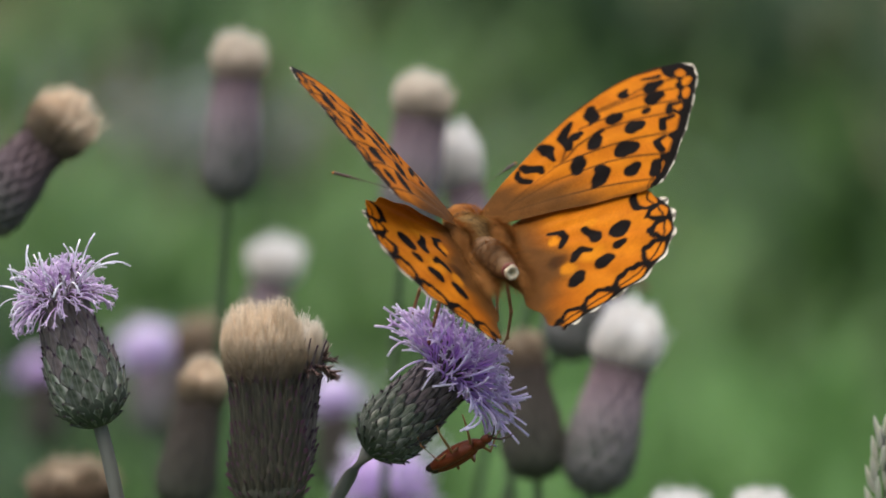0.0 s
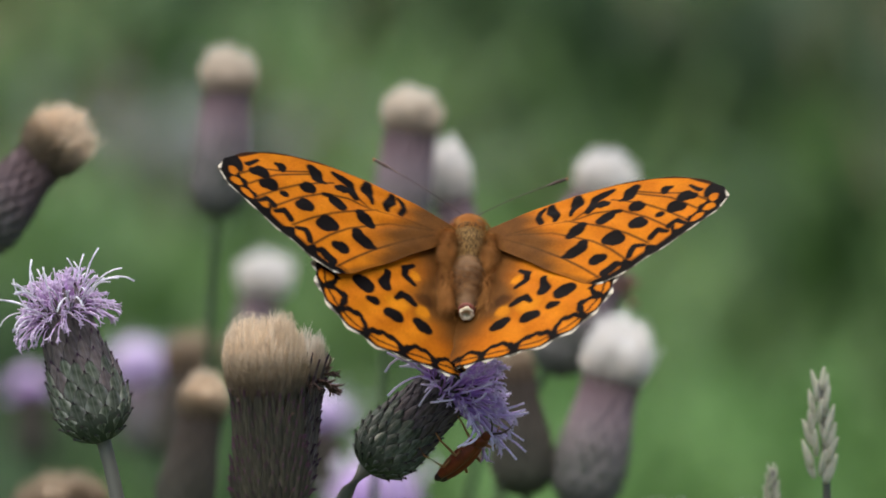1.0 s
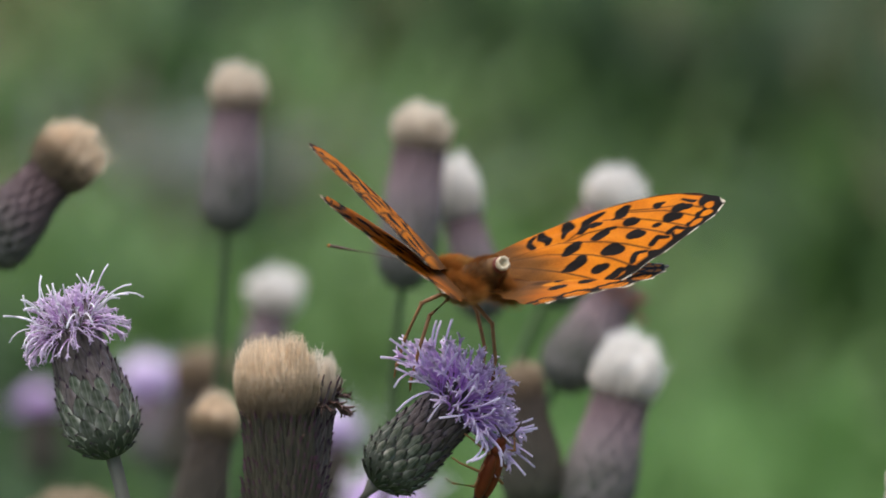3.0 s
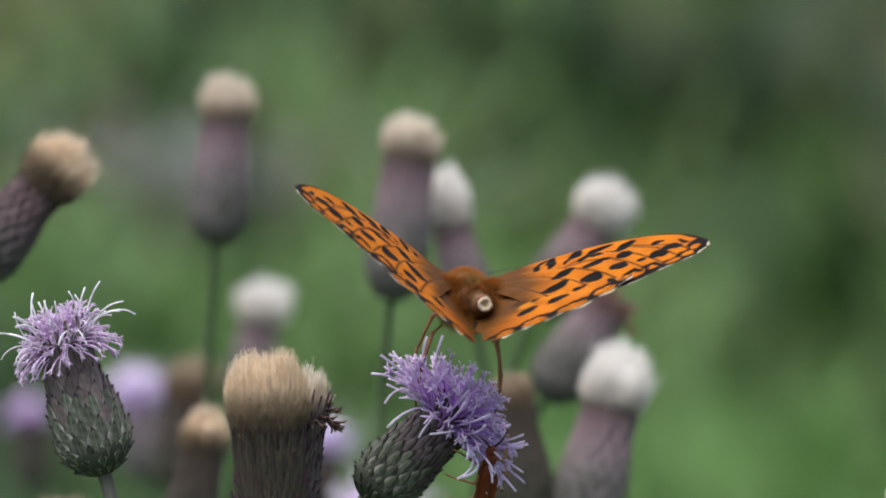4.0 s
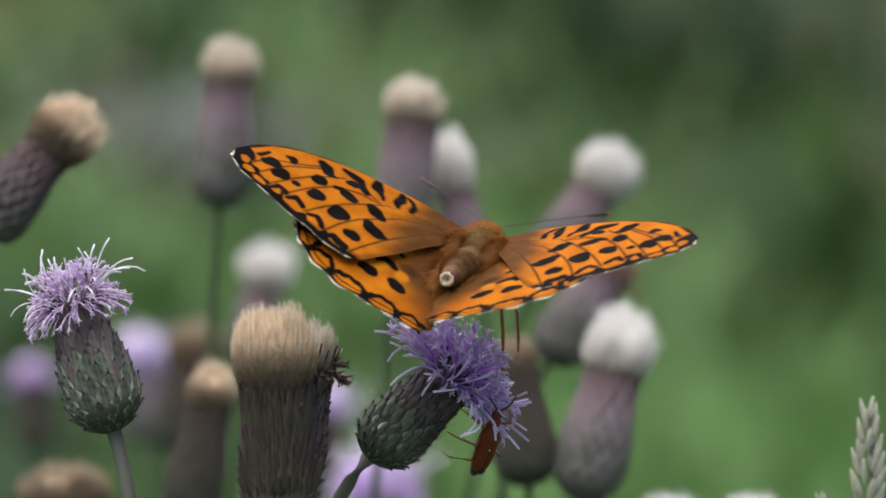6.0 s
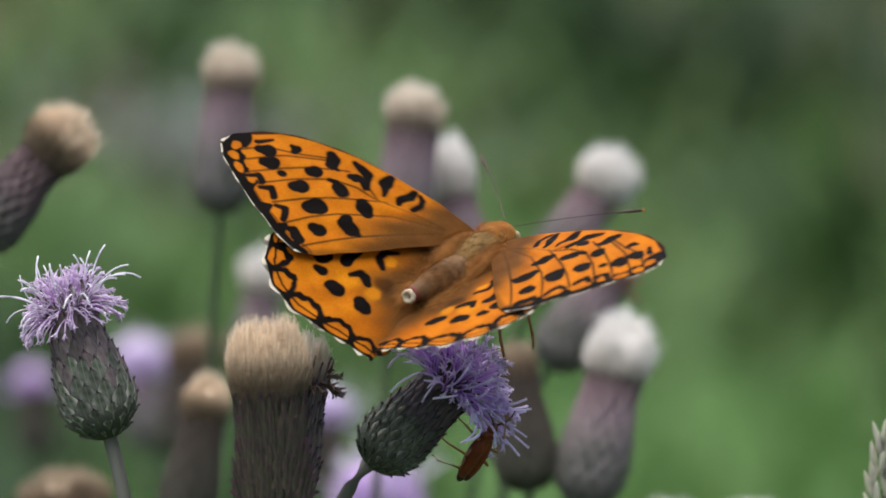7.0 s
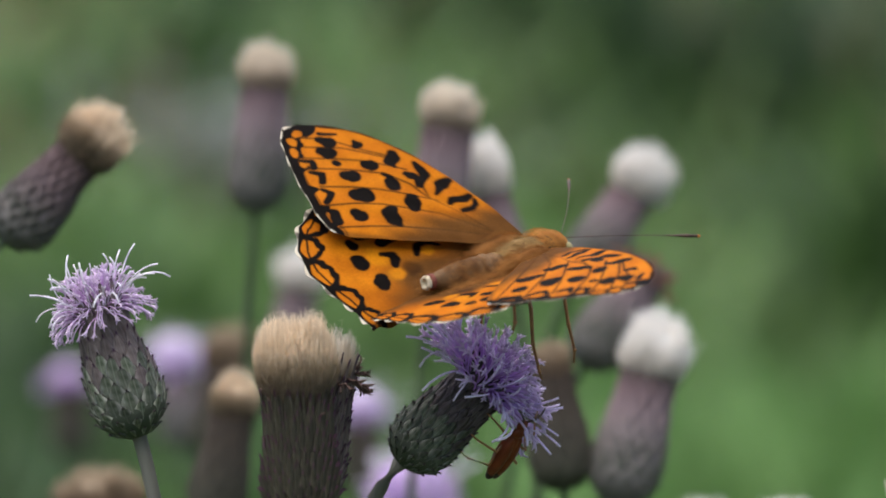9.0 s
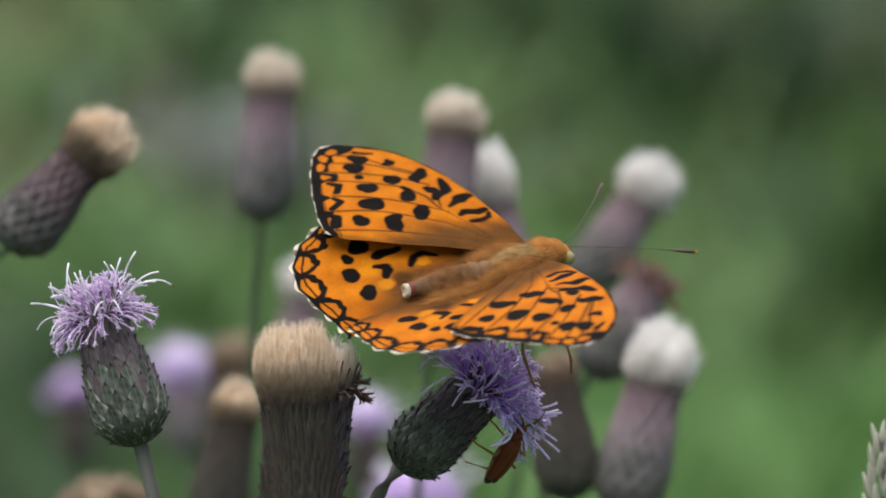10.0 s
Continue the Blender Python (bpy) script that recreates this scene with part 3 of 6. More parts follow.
def blots(p, spots, edge=0.16, size=1.08):
    dark = np.zeros(len(p))
    for x, y, a, b, ang in spots:
        c, s = math.cos(radians(ang)), math.sin(radians(ang))
        u, v = (p[:, 0] - x) * c + (p[:, 1] - y) * s, -(p[:, 0] - x) * s + (p[:, 1] - y) * c
        th = np.arctan2(v, u)
        r = np.hypot(u / (a * size), v / (b * size)) * (1 + 0.05 * np.sin(3 * th + x) + 0.035 * np.sin(5 * th + 2 * y))
        dark = np.maximum(dark, 1 - smooth_step(1 - edge, 1 + edge, r))
    return dark


def strokes(p, lines, edge=0.13):
    """Brush strokes of scales: each line a row of x, y and half width, in mm."""
    dark = np.zeros(len(p))
    for line in lines:
        for a, b in zip(line, line[1:] or line):
            if a[:2] == b[:2]:
                g, t = np.hypot(p[:, 0] - a[0], p[:, 1] - a[1]), 0.0
            else:
                g, t = line_gap(p, a[:2], b[:2])
            dark = np.maximum(dark, 1 - smooth_step(-edge, edge, g - 0.1 - a[2] - (b[2] - a[2]) * t))
    return dark


def cell_share(way, marks, edge):
    """How far each point lies from the middle of its wing cell, 0 to 1; marks: where the veins meet the edge."""
    cuts = np.sort(margin_gap(np.array(marks), edge)[1])
    cuts = np.concatenate([[cuts[0] - 0.16], cuts, [cuts[-1] + 0.16]])
    c = np.interp(way, cuts, np.arange(len(cuts)))
    return np.abs(c - np.floor(c) - 0.5) * 2


ORANGE, DEEP = np.array((0.52, 0.162, 0.005)), np.array((0.43, 0.105, 0.004))
BLACK, BROWN, CREAM = np.array((0.004, 0.0026, 0.002)), np.array((0.092, 0.040, 0.010)), np.array((0.66, 0.60, 0.48))
BUFF, SILVER, OLIVE = np.array((0.50, 0.27, 0.07)), np.array((0.74, 0.76, 0.72)), np.array((0.26, 0.20, 0.06))

FORE = [(0, 1), (3.5, 3.5), (8, 5.8), (13, 8.1), (18, 9.4), (22, 9.7), (25.4, 9.0), (27.4, 7.8), (28.3, 6.4), (27.8, 4.2), (26.3, 1.2), (24.2, -2.2), (22, -5.2), (20, -7.5), (18.2, -8.3), (14.8, -7.4), (9, -5), (3.5, -2.5), (0, -1.2)]
HIND = [(-0.1, 1.2), (4.9, 2.9), (10.9, 1.9), (15.5, -0.8), (18.2, -4.2), (18.8, -7.3), (18, -11), (15.8, -14.2), (12.6, -16.3), (8.9, -17.1), (5.9, -17.5), (3.7, -17.9), (2.5, -17.2), (1.2, -13), (0.4, -7.2)]
FORE_CELL = [[(6.9, 4.5, 0.39), (7.3, 3.7, 0.59), (8.3, 2.8, 0.46), (8.4, 2.2, 0.26)], [(6.2, 4.2, 0.16), (5.8, 3.5, 0.29), (6, 2.7, 0.26), (6.9, 1.7, 0.26)], [(9.6, 5.9, 0.49), (10, 5, 0.78), (10.1, 4.1, 0.39), (10.2, 3, 0.16)], [(13.6, 7.1, 0.26), (12.8, 6.4, 0.52), (12.2, 5.7, 0.59), (12.1, 4.7, 0.39), (12.1, 3.4, 0.29)], [(14, 4.8, 0.39), (13.3, 4.7, 0.65), (12.6, 4.5, 0.39), (12.3, 3.3, 0.23)]]
FORE_BAND = [[(16.3, 7.7, 0.49), (16, 6.8, 0.78), (16.1, 6, 0.65), (15.5, 5.5, 0.23)], [(18.3, 4.3, 0.65), (17.9, 4.4, 0.8)], [(16.3, 3.5, 0.16), (15.4, 3.3, 0.33), (15, 2.5, 0.81), (14.8, 1.9, 0.78)], [(12.4, 1, 0.65), (12.2, 0.3, 0.88), (11.8, -0.5, 0.59)], [(14, -2, 0.65), (14, -2.7, 0.85), (13.4, -3.4, 0.85), (12.5, -4, 0.23)]]
FORE_ROUND = [[(19.8, 1.5, 0.75), (19.3, 1.6, 0.98)], [(17.9, -1.2, 0.95), (17.3, -1, 1.17)], [(17.3, -4.2, 0.65), (16.9, -4.4, 0.85)], [(23.4, 4.5, 0.62), (22.7, 4.5, 0.98)], [(23.9, 6.4, 0.62), (23.2, 6.4, 0.98)], [(21.4, 3.2, 0.45)], [(24.4, 7.6, 0.3), (22.8, 8.3, 0.12)], [(20.6, 8, 0.2), (20, 7.6, 0.5), (20.3, 6.9, 0.25)]]
FORE_MOONS = [[(25.2, 1.8, 0.2), (23.9, 2.3, 0.29), (23.4, 1.2, 0.33)], [(23.5, 0.4, 0.2), (22.3, 0.5, 0.32), (22, -0.7, 0.33)], [(21.6, -1.9, 0.2), (20.6, -2.2, 0.32), (20.7, -3.8, 0.33)], [(20.4, -4.9, 0.2), (19.5, -5.1, 0.48), (19.2, -5.9, 0.55), (18.7, -6.5, 0.5)]]
FORE_VEINS = [[(26.1, 5.8), (23.3, 6.9), (19.6, 6.8), (16.5, 7.1)], [(25.2, 4.5), (21.4, 6), (16.7, 6.7)], [(25, 2.5), (21.6, 3.9), (18.6, 4.8), (14.2, 5.6)], [(23.9, 0.8), (19.8, 2.7), (16.1, 3.7), (13.1, 3.2), (10.7, 1.9)], [(22, -1.5), (18.9, -0.2), (15.9, 0.7), (9.8, 2)], [(20.6, -4.4), (17.9, -2.8), (15, -1.5), (9.1, 0), (3.1, -0.1)], [(18.3, -7.2), (15.5, -5.7), (12.6, -4.3), (7.7, -2.3), (3.3, -0.8)], [(3.1, 0), (6.6, 1.1), (10.7, 2), (11.8, 3.4)]]
HIND_SPOTS = [[(13.4, -6.6, 1.01), (12.9, -7, 1.36), (12.7, -7.6, 0.9)], [(9.8, -4.2, 0.43), (9.9, -4.9, 0.5), (10.4, -6, 0.8), (10.4, -6.7, 0.72)], [(12.6, -9.2, 0.5), (12, -9.3, 0.65)], [(9.2, -8, 0.3), (8.4, -7.3, 0.6), (7.8, -7.5, 0.7), (7.3, -8.3, 0.55)], [(10.4, -10.7, 0.9), (9.7, -11, 1.08)], [(7, -11.1, 0.79), (6.6, -11.6, 1.04), (6.1, -12, 0.72)], [(6.2, -1.9, 0.25), (7.4, -2.8, 0.43), (7.7, -3.9, 0.39), (7.2, -4.5, 0.43), (6.7, -5.2, 0.32)]]


def fore_colours(p):
    q = p + 0.06 * np.stack([np.sin(2.1 * p[:, 1] + 0.7 * p[:, 0]), np.sin(1.7 * p[:, 0] - p[:, 1])], 1)
    edge = [(27.6, 7.9), (28.5, 6.4), (28.0, 4.1), (26.5, 1.1), (24.4, -2.3), (22.2, -5.3), (20.1, -7.7), (18.6, -8.5)]
    gap, way = margin_gap(p, edge)
    col = ORANGE + (DEEP - ORANGE) * (0.35 * (0.5 + 0.5 * np.sin(0.9 * q[:, 0] + 1.3 * q[:, 1])))[:, None]
    # brown root, its rim slanting back to the hind margin
    rim = np.interp(q[:, 1], [-6.2, -3.2, 0.6, 3.6, 5], [14.2, 12.6, 9.8, 5.6, 3.6]) + 0.25 * np.sin(3.1 * q[:, 1])
    streak = 0.8 * np.sin(7 * np.arctan2(q[:, 1] + 0.6, q[:, 0] + 2)) + 0.5 * np.sin(17 * np.arctan2(q[:, 1], q[:, 0] + 3))
    base = 0.95 * (1 - smooth_step(-4.5, 1.8, q[:, 0] - rim + streak))
    base = np.maximum(base, 0.6 * (1 - smooth_step(0.2, 0.9, margin_gap(p, [(3.5, -2.5), (9, -5), (14.8, -7.4), (18.2, -8.4)])[0])))
    col = col + (BROWN - col) * base[:, None]
    line = strokes(p, [[(*v, 0.055) for v in vein] for vein in FORE_VEINS], 0.1)
    col = col + (BROWN * 0.35 - col) * (line * (0.32 + 0.5 * smooth_step(7, 13, p[:, 0])))[:, None]
    dark = strokes(q, FORE_CELL + FORE_BAND + FORE_ROUND + FORE_MOONS)
    off = cell_share(way, [(28.4, 6.4), (27.9, 4.6), (27, 2.4), (25.8, 0), (23.7, -3.2), (21.8, -5.8), (19.6, -8)], edge)
    deep = np.interp(way, [0, 0.2, 0.36, 0.5, 1.0], [2.7, 3.1, 2.4, 1.35, 1.1])
    border = 1 - smooth_step(-0.14, 0.14, gap - deep - 0.9 * smooth_step(0.45, 1.0, off) * smooth_step(0.3, 0.5, way))
    windows = blots(q, [(26.6, 6.4, 0.5, 0.62, 0), (26.7, 4.8, 0.62, 0.5, 62), (25.2, 5.5, 0.78, 0.5, 40), (26, 3, 0.85, 0.42, 62), (24.9, 3.8, 0.75, 0.45, 55), (24.7, 1.5, 0.75, 0.42, 60)], 0.2)
    dark = np.maximum(dark, border * (1 - windows))
    dark = np.maximum(dark, 0.6 * (1 - smooth_step(0.06, 0.16, np.abs(gap - 1.35))) * (way > 0.5))
    costa = margin_gap(p, [(0, 1.0), (3.5, 3.5), (8, 5.85), (13, 8.2), (18, 9.5), (22, 9.85), (25.4, 9.15), (27.4, 7.9)])[0]
    dark = np.maximum(dark, (1 - smooth_step(0.14, 0.4, costa - 0.35 * smooth_step(20, 26, p[:, 0]))) * smooth_step(5, 17, p[:, 0]) * 0.95)
    col = col + (BLACK - col) * dark[:, None]
    fringe = (1 - smooth_step(0.24, 0.36, gap)) * (0.15 + 0.85 * (off < 0.66))
    return col + (CREAM - col) * fringe[:, None]


def hind_colours(p):
    q = p + 0.06 * np.stack([np.sin(2.3 * p[:, 1] + 0.5 * p[:, 0]), np.sin(1.9 * p[:, 0] - p[:, 1])], 1)
    edge = [(18.4, -4.1), (19.0, -7.3), (18.2, -11.1), (15.95, -14.35), (12.7, -16.5), (8.95, -17.3), (5.9, -17.7), (3.5, -18.1)]
    gap, way = margin_gap(p, edge)
    col = ORANGE + (DEEP - ORANGE) * (0.35 * (0.5 + 0.5 * np.sin(0.8 * q[:, 0] + 1.1 * q[:, 1])))[:, None]
    warm = 0.55 * (1 - smooth_step(3.5, 8.5, p[:, 0])) * smooth_step(-17.5, -15, p[:, 1])
    col = col + (DEEP * 0.62 - col) * warm[:, None]
    pale = blots(q, [(9.2, -8.9, 1.3, 1.1, 0), (6.3, -9.4, 0.9, 1.2, 0), (6.3, -3.7, 0.6, 0.8, 0), (10.6, -3.7, 0.7, 0.7, 0)], 0.35)
    col = col + (ORANGE * (1.12, 1.25, 1.0) - col) * pale[:, None]
    rim = np.interp(p[:, 1], [-17, -13, -10.5, -8.5, -5, -1, 2], [3.4, 4.8, 6.0, 7.2, 7.0, 6.2, 5.4]) + 0.3 * np.sin(1.7 * p[:, 1] + 0.9 * p[:, 0])
    base = 0.95 * (1 - smooth_step(-3.6, 1.2, p[:, 0] - rim - 0.7 + 0.6 * np.sin(9 * np.arctan2(p[:, 1] - 2, p[:, 0] + 2))))
    col = col + (BROWN - col) * (base * (1 - 0.75 * blots(q, [(6.3, -9.2, 0.8, 0.9, 0), (6.4, -3.8, 0.6, 0.7, 0)], 0.3)))[:, None]
    dark = strokes(q, [[(x, y, 0.8 * w) for x, y, w in mark] for mark in HIND_SPOTS])
    dark = np.maximum(dark, 0.6 * blots(q, [(5.7, -7.3, 1.1, 0.9, 20)], 0.5))
    off = cell_share(way, [(18.6, -5.6), (18.6, -8.7), (17.3, -12.3), (14.4, -15.4), (9.7, -17.1), (5.8, -17.6)], edge)
    tall = np.interp(way, [0, 0.4, 0.7, 1.0], [2.05, 2.05, 1.8, 1.4])
    dark = np.maximum(dark, 1 - smooth_step(0.55, 0.72, gap - 0.6 * off ** 3))
    arch = np.abs(np.hypot(off * 1.05, (gap - 0.85) / tall) - 1.0 - 0.05 * np.sin(5 * q[:, 0]))
    dark = np.maximum(dark, (1 - smooth_step(0.15, 0.25, arch)) * (gap > 0.7))
    dark = np.maximum(dark, smooth_step(0.76, 0.92, off) * (1 - smooth_step(1.7, 2.3, gap)))
    dark = np.maximum(dark, (1 - smooth_step(0.09, 0.18, np.abs(gap - 1.15 - 0.25 * (1 - off)))) * 0.9)
    col = col + (BLACK - col) * dark[:, None]
    fringe = (1 - smooth_step(0.25, 0.36, gap)) * (0.25 + 0.75 * (off < 0.8))
    return col + (CREAM - col) * fringe[:, None]


def fore_under(p):
    top = fore_colours(p)
    pale = BUFF + (ORANGE * 0.8 - BUFF) * (1 - smooth_step(14, 24, p[:, 0]))[:, None]
    dark = strokes(p, FORE_CELL + FORE_BAND + FORE_ROUND[:3])
    return pale + (BLACK * 3 - pale) * (0.85 * dark)[:, None] + 0 * top


def hind_under(p):
    col = BUFF + (OLIVE - BUFF) * (0.6 * (0.5 + 0.5 * np.sin(1.1 * p[:, 0]) * np.cos(0.9 * p[:, 1])) + 0.3 * (1 - smooth_step(6, 13, np.hypot(p[:, 0], p[:, 1]))))[:, None]
    rows = []
    for i in range(7):
        a = radians(2 - 14.5 * i)
        rows += [(16.0 * math.cos(a), 16.0 * math.sin(a) + 0.5, 0.75, 0.55, 0), (11.2 * math.cos(a), 11.2 * math.sin(a), 1.15, 0.75, 0)]
        if i % 2:
            rows.append((6.2 * math.cos(a), 6.2 * math.sin(a), 0.9, 0.6, 0))
    shine = blots(p, rows, 0.25)
    return col + (SILVER - col) * shine[:, None]


# how each wing is drawn out and set at its hinge
WING_SET = {"forewing": (np.array(((1.02, -0.063), (0.022, 0.982))), np.array((-0.234, 1.01))), "hindwing": (np.array(((1.033, -0.031), (-0.024, 0.962))), np.array((-0.352, -0.994)))}


def wing_mesh(name, outline, paint, under, side, mat):
    """A thin two-skinned wing: x outwards, y ahead. Scalloped rim, slight camber, colours of its scales per vertex."""
    rim = spline(outline, 21)
    centre = rim.mean(0)
    n, rings = len(rim), 74
    wave = 1 + (0.028 if name == "hindwing" else 0.007) * np.cos(np.arange(n) / n * math.tau * 17)
    levels = (np.arange(1, rings + 1) / rings) ** 0.8
    flat = np.concatenate([[centre]] + [centre + (rim - centre) * (s * (1 + (wave[:, None] - 1) * s ** 6)) for s in levels])
    reach = np.concatenate([[0.0]] + [np.full(n, s) for s in levels])
    lift = 0.55 * np.sin(flat[:, 0] / 29 * math.pi) - 0.012 * flat[:, 1] ** 2 * 0.3
    ribs = 0.06 * np.cos(np.arctan2(flat[:, 1] - 1, flat[:, 0] + 3) * 34)
    z = (lift + ribs * smooth_step(3, 10, flat[:, 0])) * MM
    thick = 0.045 * MM * (1.2 - reach)
    placed = (flat @ WING_SET[name][0] + WING_SET[name][1]) * MM * (side, 1)
    verts = [np.c_[placed, z + thick], np.c_[placed, z - thick]]
    total = len(flat)
    faces = []
    for layer in (0, total):
        def f(*ids):
            ids = [i + layer for i in ids]
            faces.append(tuple(ids if (layer == 0) == (side > 0) else ids[::-1]))
        for k in range(n):
            f(0, 1 + k, 1 + (k + 1) % n)
            for r in range(rings - 1):
                a, b = 1 + r * n, 1 + (r + 1) * n
                f(a + k, b + k, b + (k + 1) % n, a + (k + 1) % n)
    last = 1 + (rings - 1) * n
    for k in range(n):
        q = (last + k, last + k + total, last + (k + 1) % n + total, last + (k + 1) % n)
        faces.append(q if side > 0 else q[::-1])
    me = bpy.data.meshes.new(name)
    me.from_pydata(np.concatenate(verts).tolist(), [], faces)
    rgba = np.ones((2 * total, 4))
    rgba[:total, :3], rgba[total:, :3] = np.clip(paint(flat), 0, 1), np.clip(under(flat), 0, 1)
    layer = me.color_attributes.new("scales", "FLOAT_COLOR", "POINT")
    layer.data.foreach_set("color", rgba.ravel())
    me.materials.append(mat)
    me.shade_smooth()
    return me


def wing_material():
    m, nt, bsdf = material("wing_scales")
    attr = nt.nodes.new("ShaderNodeAttribute")
    attr.attribute_name = "scales"
    grain = noise_node(nt, 5200, 2.0)
    cloud = noise_node(nt, 420, 4.0)
    col = mix_node(nt, attr.outputs["Color"], ramp_node(nt, cloud, [(0.3, (0.78, 0.74, 0.7)), (0.7, (1.12, 1.12, 1.1))]), 0.8, "MULTIPLY")
    col = mix_node(nt, col, ramp_node(nt, grain, [(0.3, (0.7, 0.7, 0.7)), (0.7, (1.2, 1.2, 1.2))]), 0.5, "MULTIPLY")
    nt.links.new(col, bsdf.inputs["Base Color"])
    bsdf.inputs["Roughness"].default_value = 0.7
    bsdf.inputs["Specular IOR Level"].default_value = 0.05
    bump_node(nt, bsdf, grain, 0.35, 0.00006)
    mixer, trans = nt.nodes.new("ShaderNodeMixShader"), nt.nodes.new("ShaderNodeBsdfTranslucent")
    nt.links.new(col, trans.inputs["Color"])
    mixer.inputs[0].default_value = 0.18
    nt.links.new(bsdf.outputs[0], mixer.inputs[1])
    nt.links.new(trans.outputs[0], mixer.inputs[2])
    nt.links.new(mixer.outputs[0], nt.nodes["Material Output"].inputs["Surface"])
    return m


M_WING = wing_material()
M_FUR = plant("russet_fur", (0.44, 0.18, 0.035), (0.66, 0.31, 0.075), 900, rough=0.85, through=0.2)
M_ABDOMEN_FUR = plant("brown_fur", (0.19, 0.08, 0.02), (0.33, 0.145, 0.04), 900, rough=0.85, through=0.15)
M_OLIVE_FUR = plant("olive_fur", (0.34, 0.21, 0.075), (0.56, 0.36, 0.14), 900, rough=0.85, through=0.15)
M_BROWN_FUR = plant("golden_brown_fur", (0.30, 0.125, 0.026), (0.50, 0.23, 0.06), 900, rough=0.85, through=0.2)
M_THORAX = plant("olive_brown_thorax", (0.085, 0.06, 0.025), (0.17, 0.105, 0.04), 800, rough=0.75)
M_ABDOMEN = plant("brown_abdomen", (0.09, 0.045, 0.016), (0.17, 0.09, 0.034), 900, rough=0.7)
M_TIP = plant("cream_abdomen_tip", (0.30, 0.24, 0.14), (0.66, 0.58, 0.42), 1600)
M_WINE = plant("dark_ring", (0.10, 0.025, 0.018), (0.18, 0.05, 0.03), 900)
M_LEG = plant("amber_leg", (0.20, 0.085, 0.03), (0.34, 0.16, 0.06), 900, rough=0.5)
M_ANTENNA = plant("dark_antenna", (0.035, 0.018, 0.012), (0.09, 0.045, 0.03), 1500, rough=0.5)
M_CLUB = plant("orange_antenna_tip", (0.40, 0.12, 0.02), (0.55, 0.2, 0.04), 1500)
M_EYE = plant("eye", (0.30, 0.24, 0.09), (0.42, 0.34, 0.16), 1500, rough=0.25)
FORE_PIVOT, HIND_PIVOT = (1.4, 2.9, 1.7), (1.3, 0.2, 0.8)
WING_MESHES = {(n, s): wing_mesh(n, o, c, u, s, M_WING) for n, o, c, u in (("forewing", FORE, fore_colours, fore_under), ("hindwing", HIND, hind_colours, hind_under)) for s in (1, -1)}


def wing_pose(side, pivot, flap, sweep, twist=0.0):
    """The pose of a wing on its butterfly: flap raises the tip, sweep turns it ahead, twist lifts its front edge, in degrees; side 1 right, -1 left."""
    x, y, z = pivot
    return Matrix.Translation((side * x * MM, y * MM, z * MM)) @ Matrix.Rotation(radians(-side * flap), 4, "Y") @ Matrix.Rotation(radians(side * sweep), 4, "Z") @ Matrix.Rotation(radians(twist), 4, "X")


def fur(count, seed, places):
    """Short hairs on a body. places: centre, radii and hair length of ellipsoids, in mm."""
    rng = random.Random(seed)
    verts, faces = [], []
    for centre, size, long in places:
        for i in range(count):
            d = Vector((rng.gauss(0, 1), rng.gauss(0, 1), rng.gauss(0, 1))).normalized()
            p = Vector(centre) + Vector((d.x * size[0], d.y * size[1], d.z * size[2]))
            e = p + (d * 0.33 + Vector((0, -0.8, 0.05)) + Vector((rng.random() - 0.5, rng.random() - 0.5, rng.random() - 0.5)) * 0.5) * long * (0.6 + 0.6 * rng.random())
            s = d.cross(Vector((0.2, 0.9, 0.3))).normalized() * 0.022
            b = len(verts)
            verts += [tuple((p - s) * MM), tuple((p + s) * MM), tuple(e * MM)]
            faces.append((b, b + 1, b + 2))
    return np.array(verts), faces


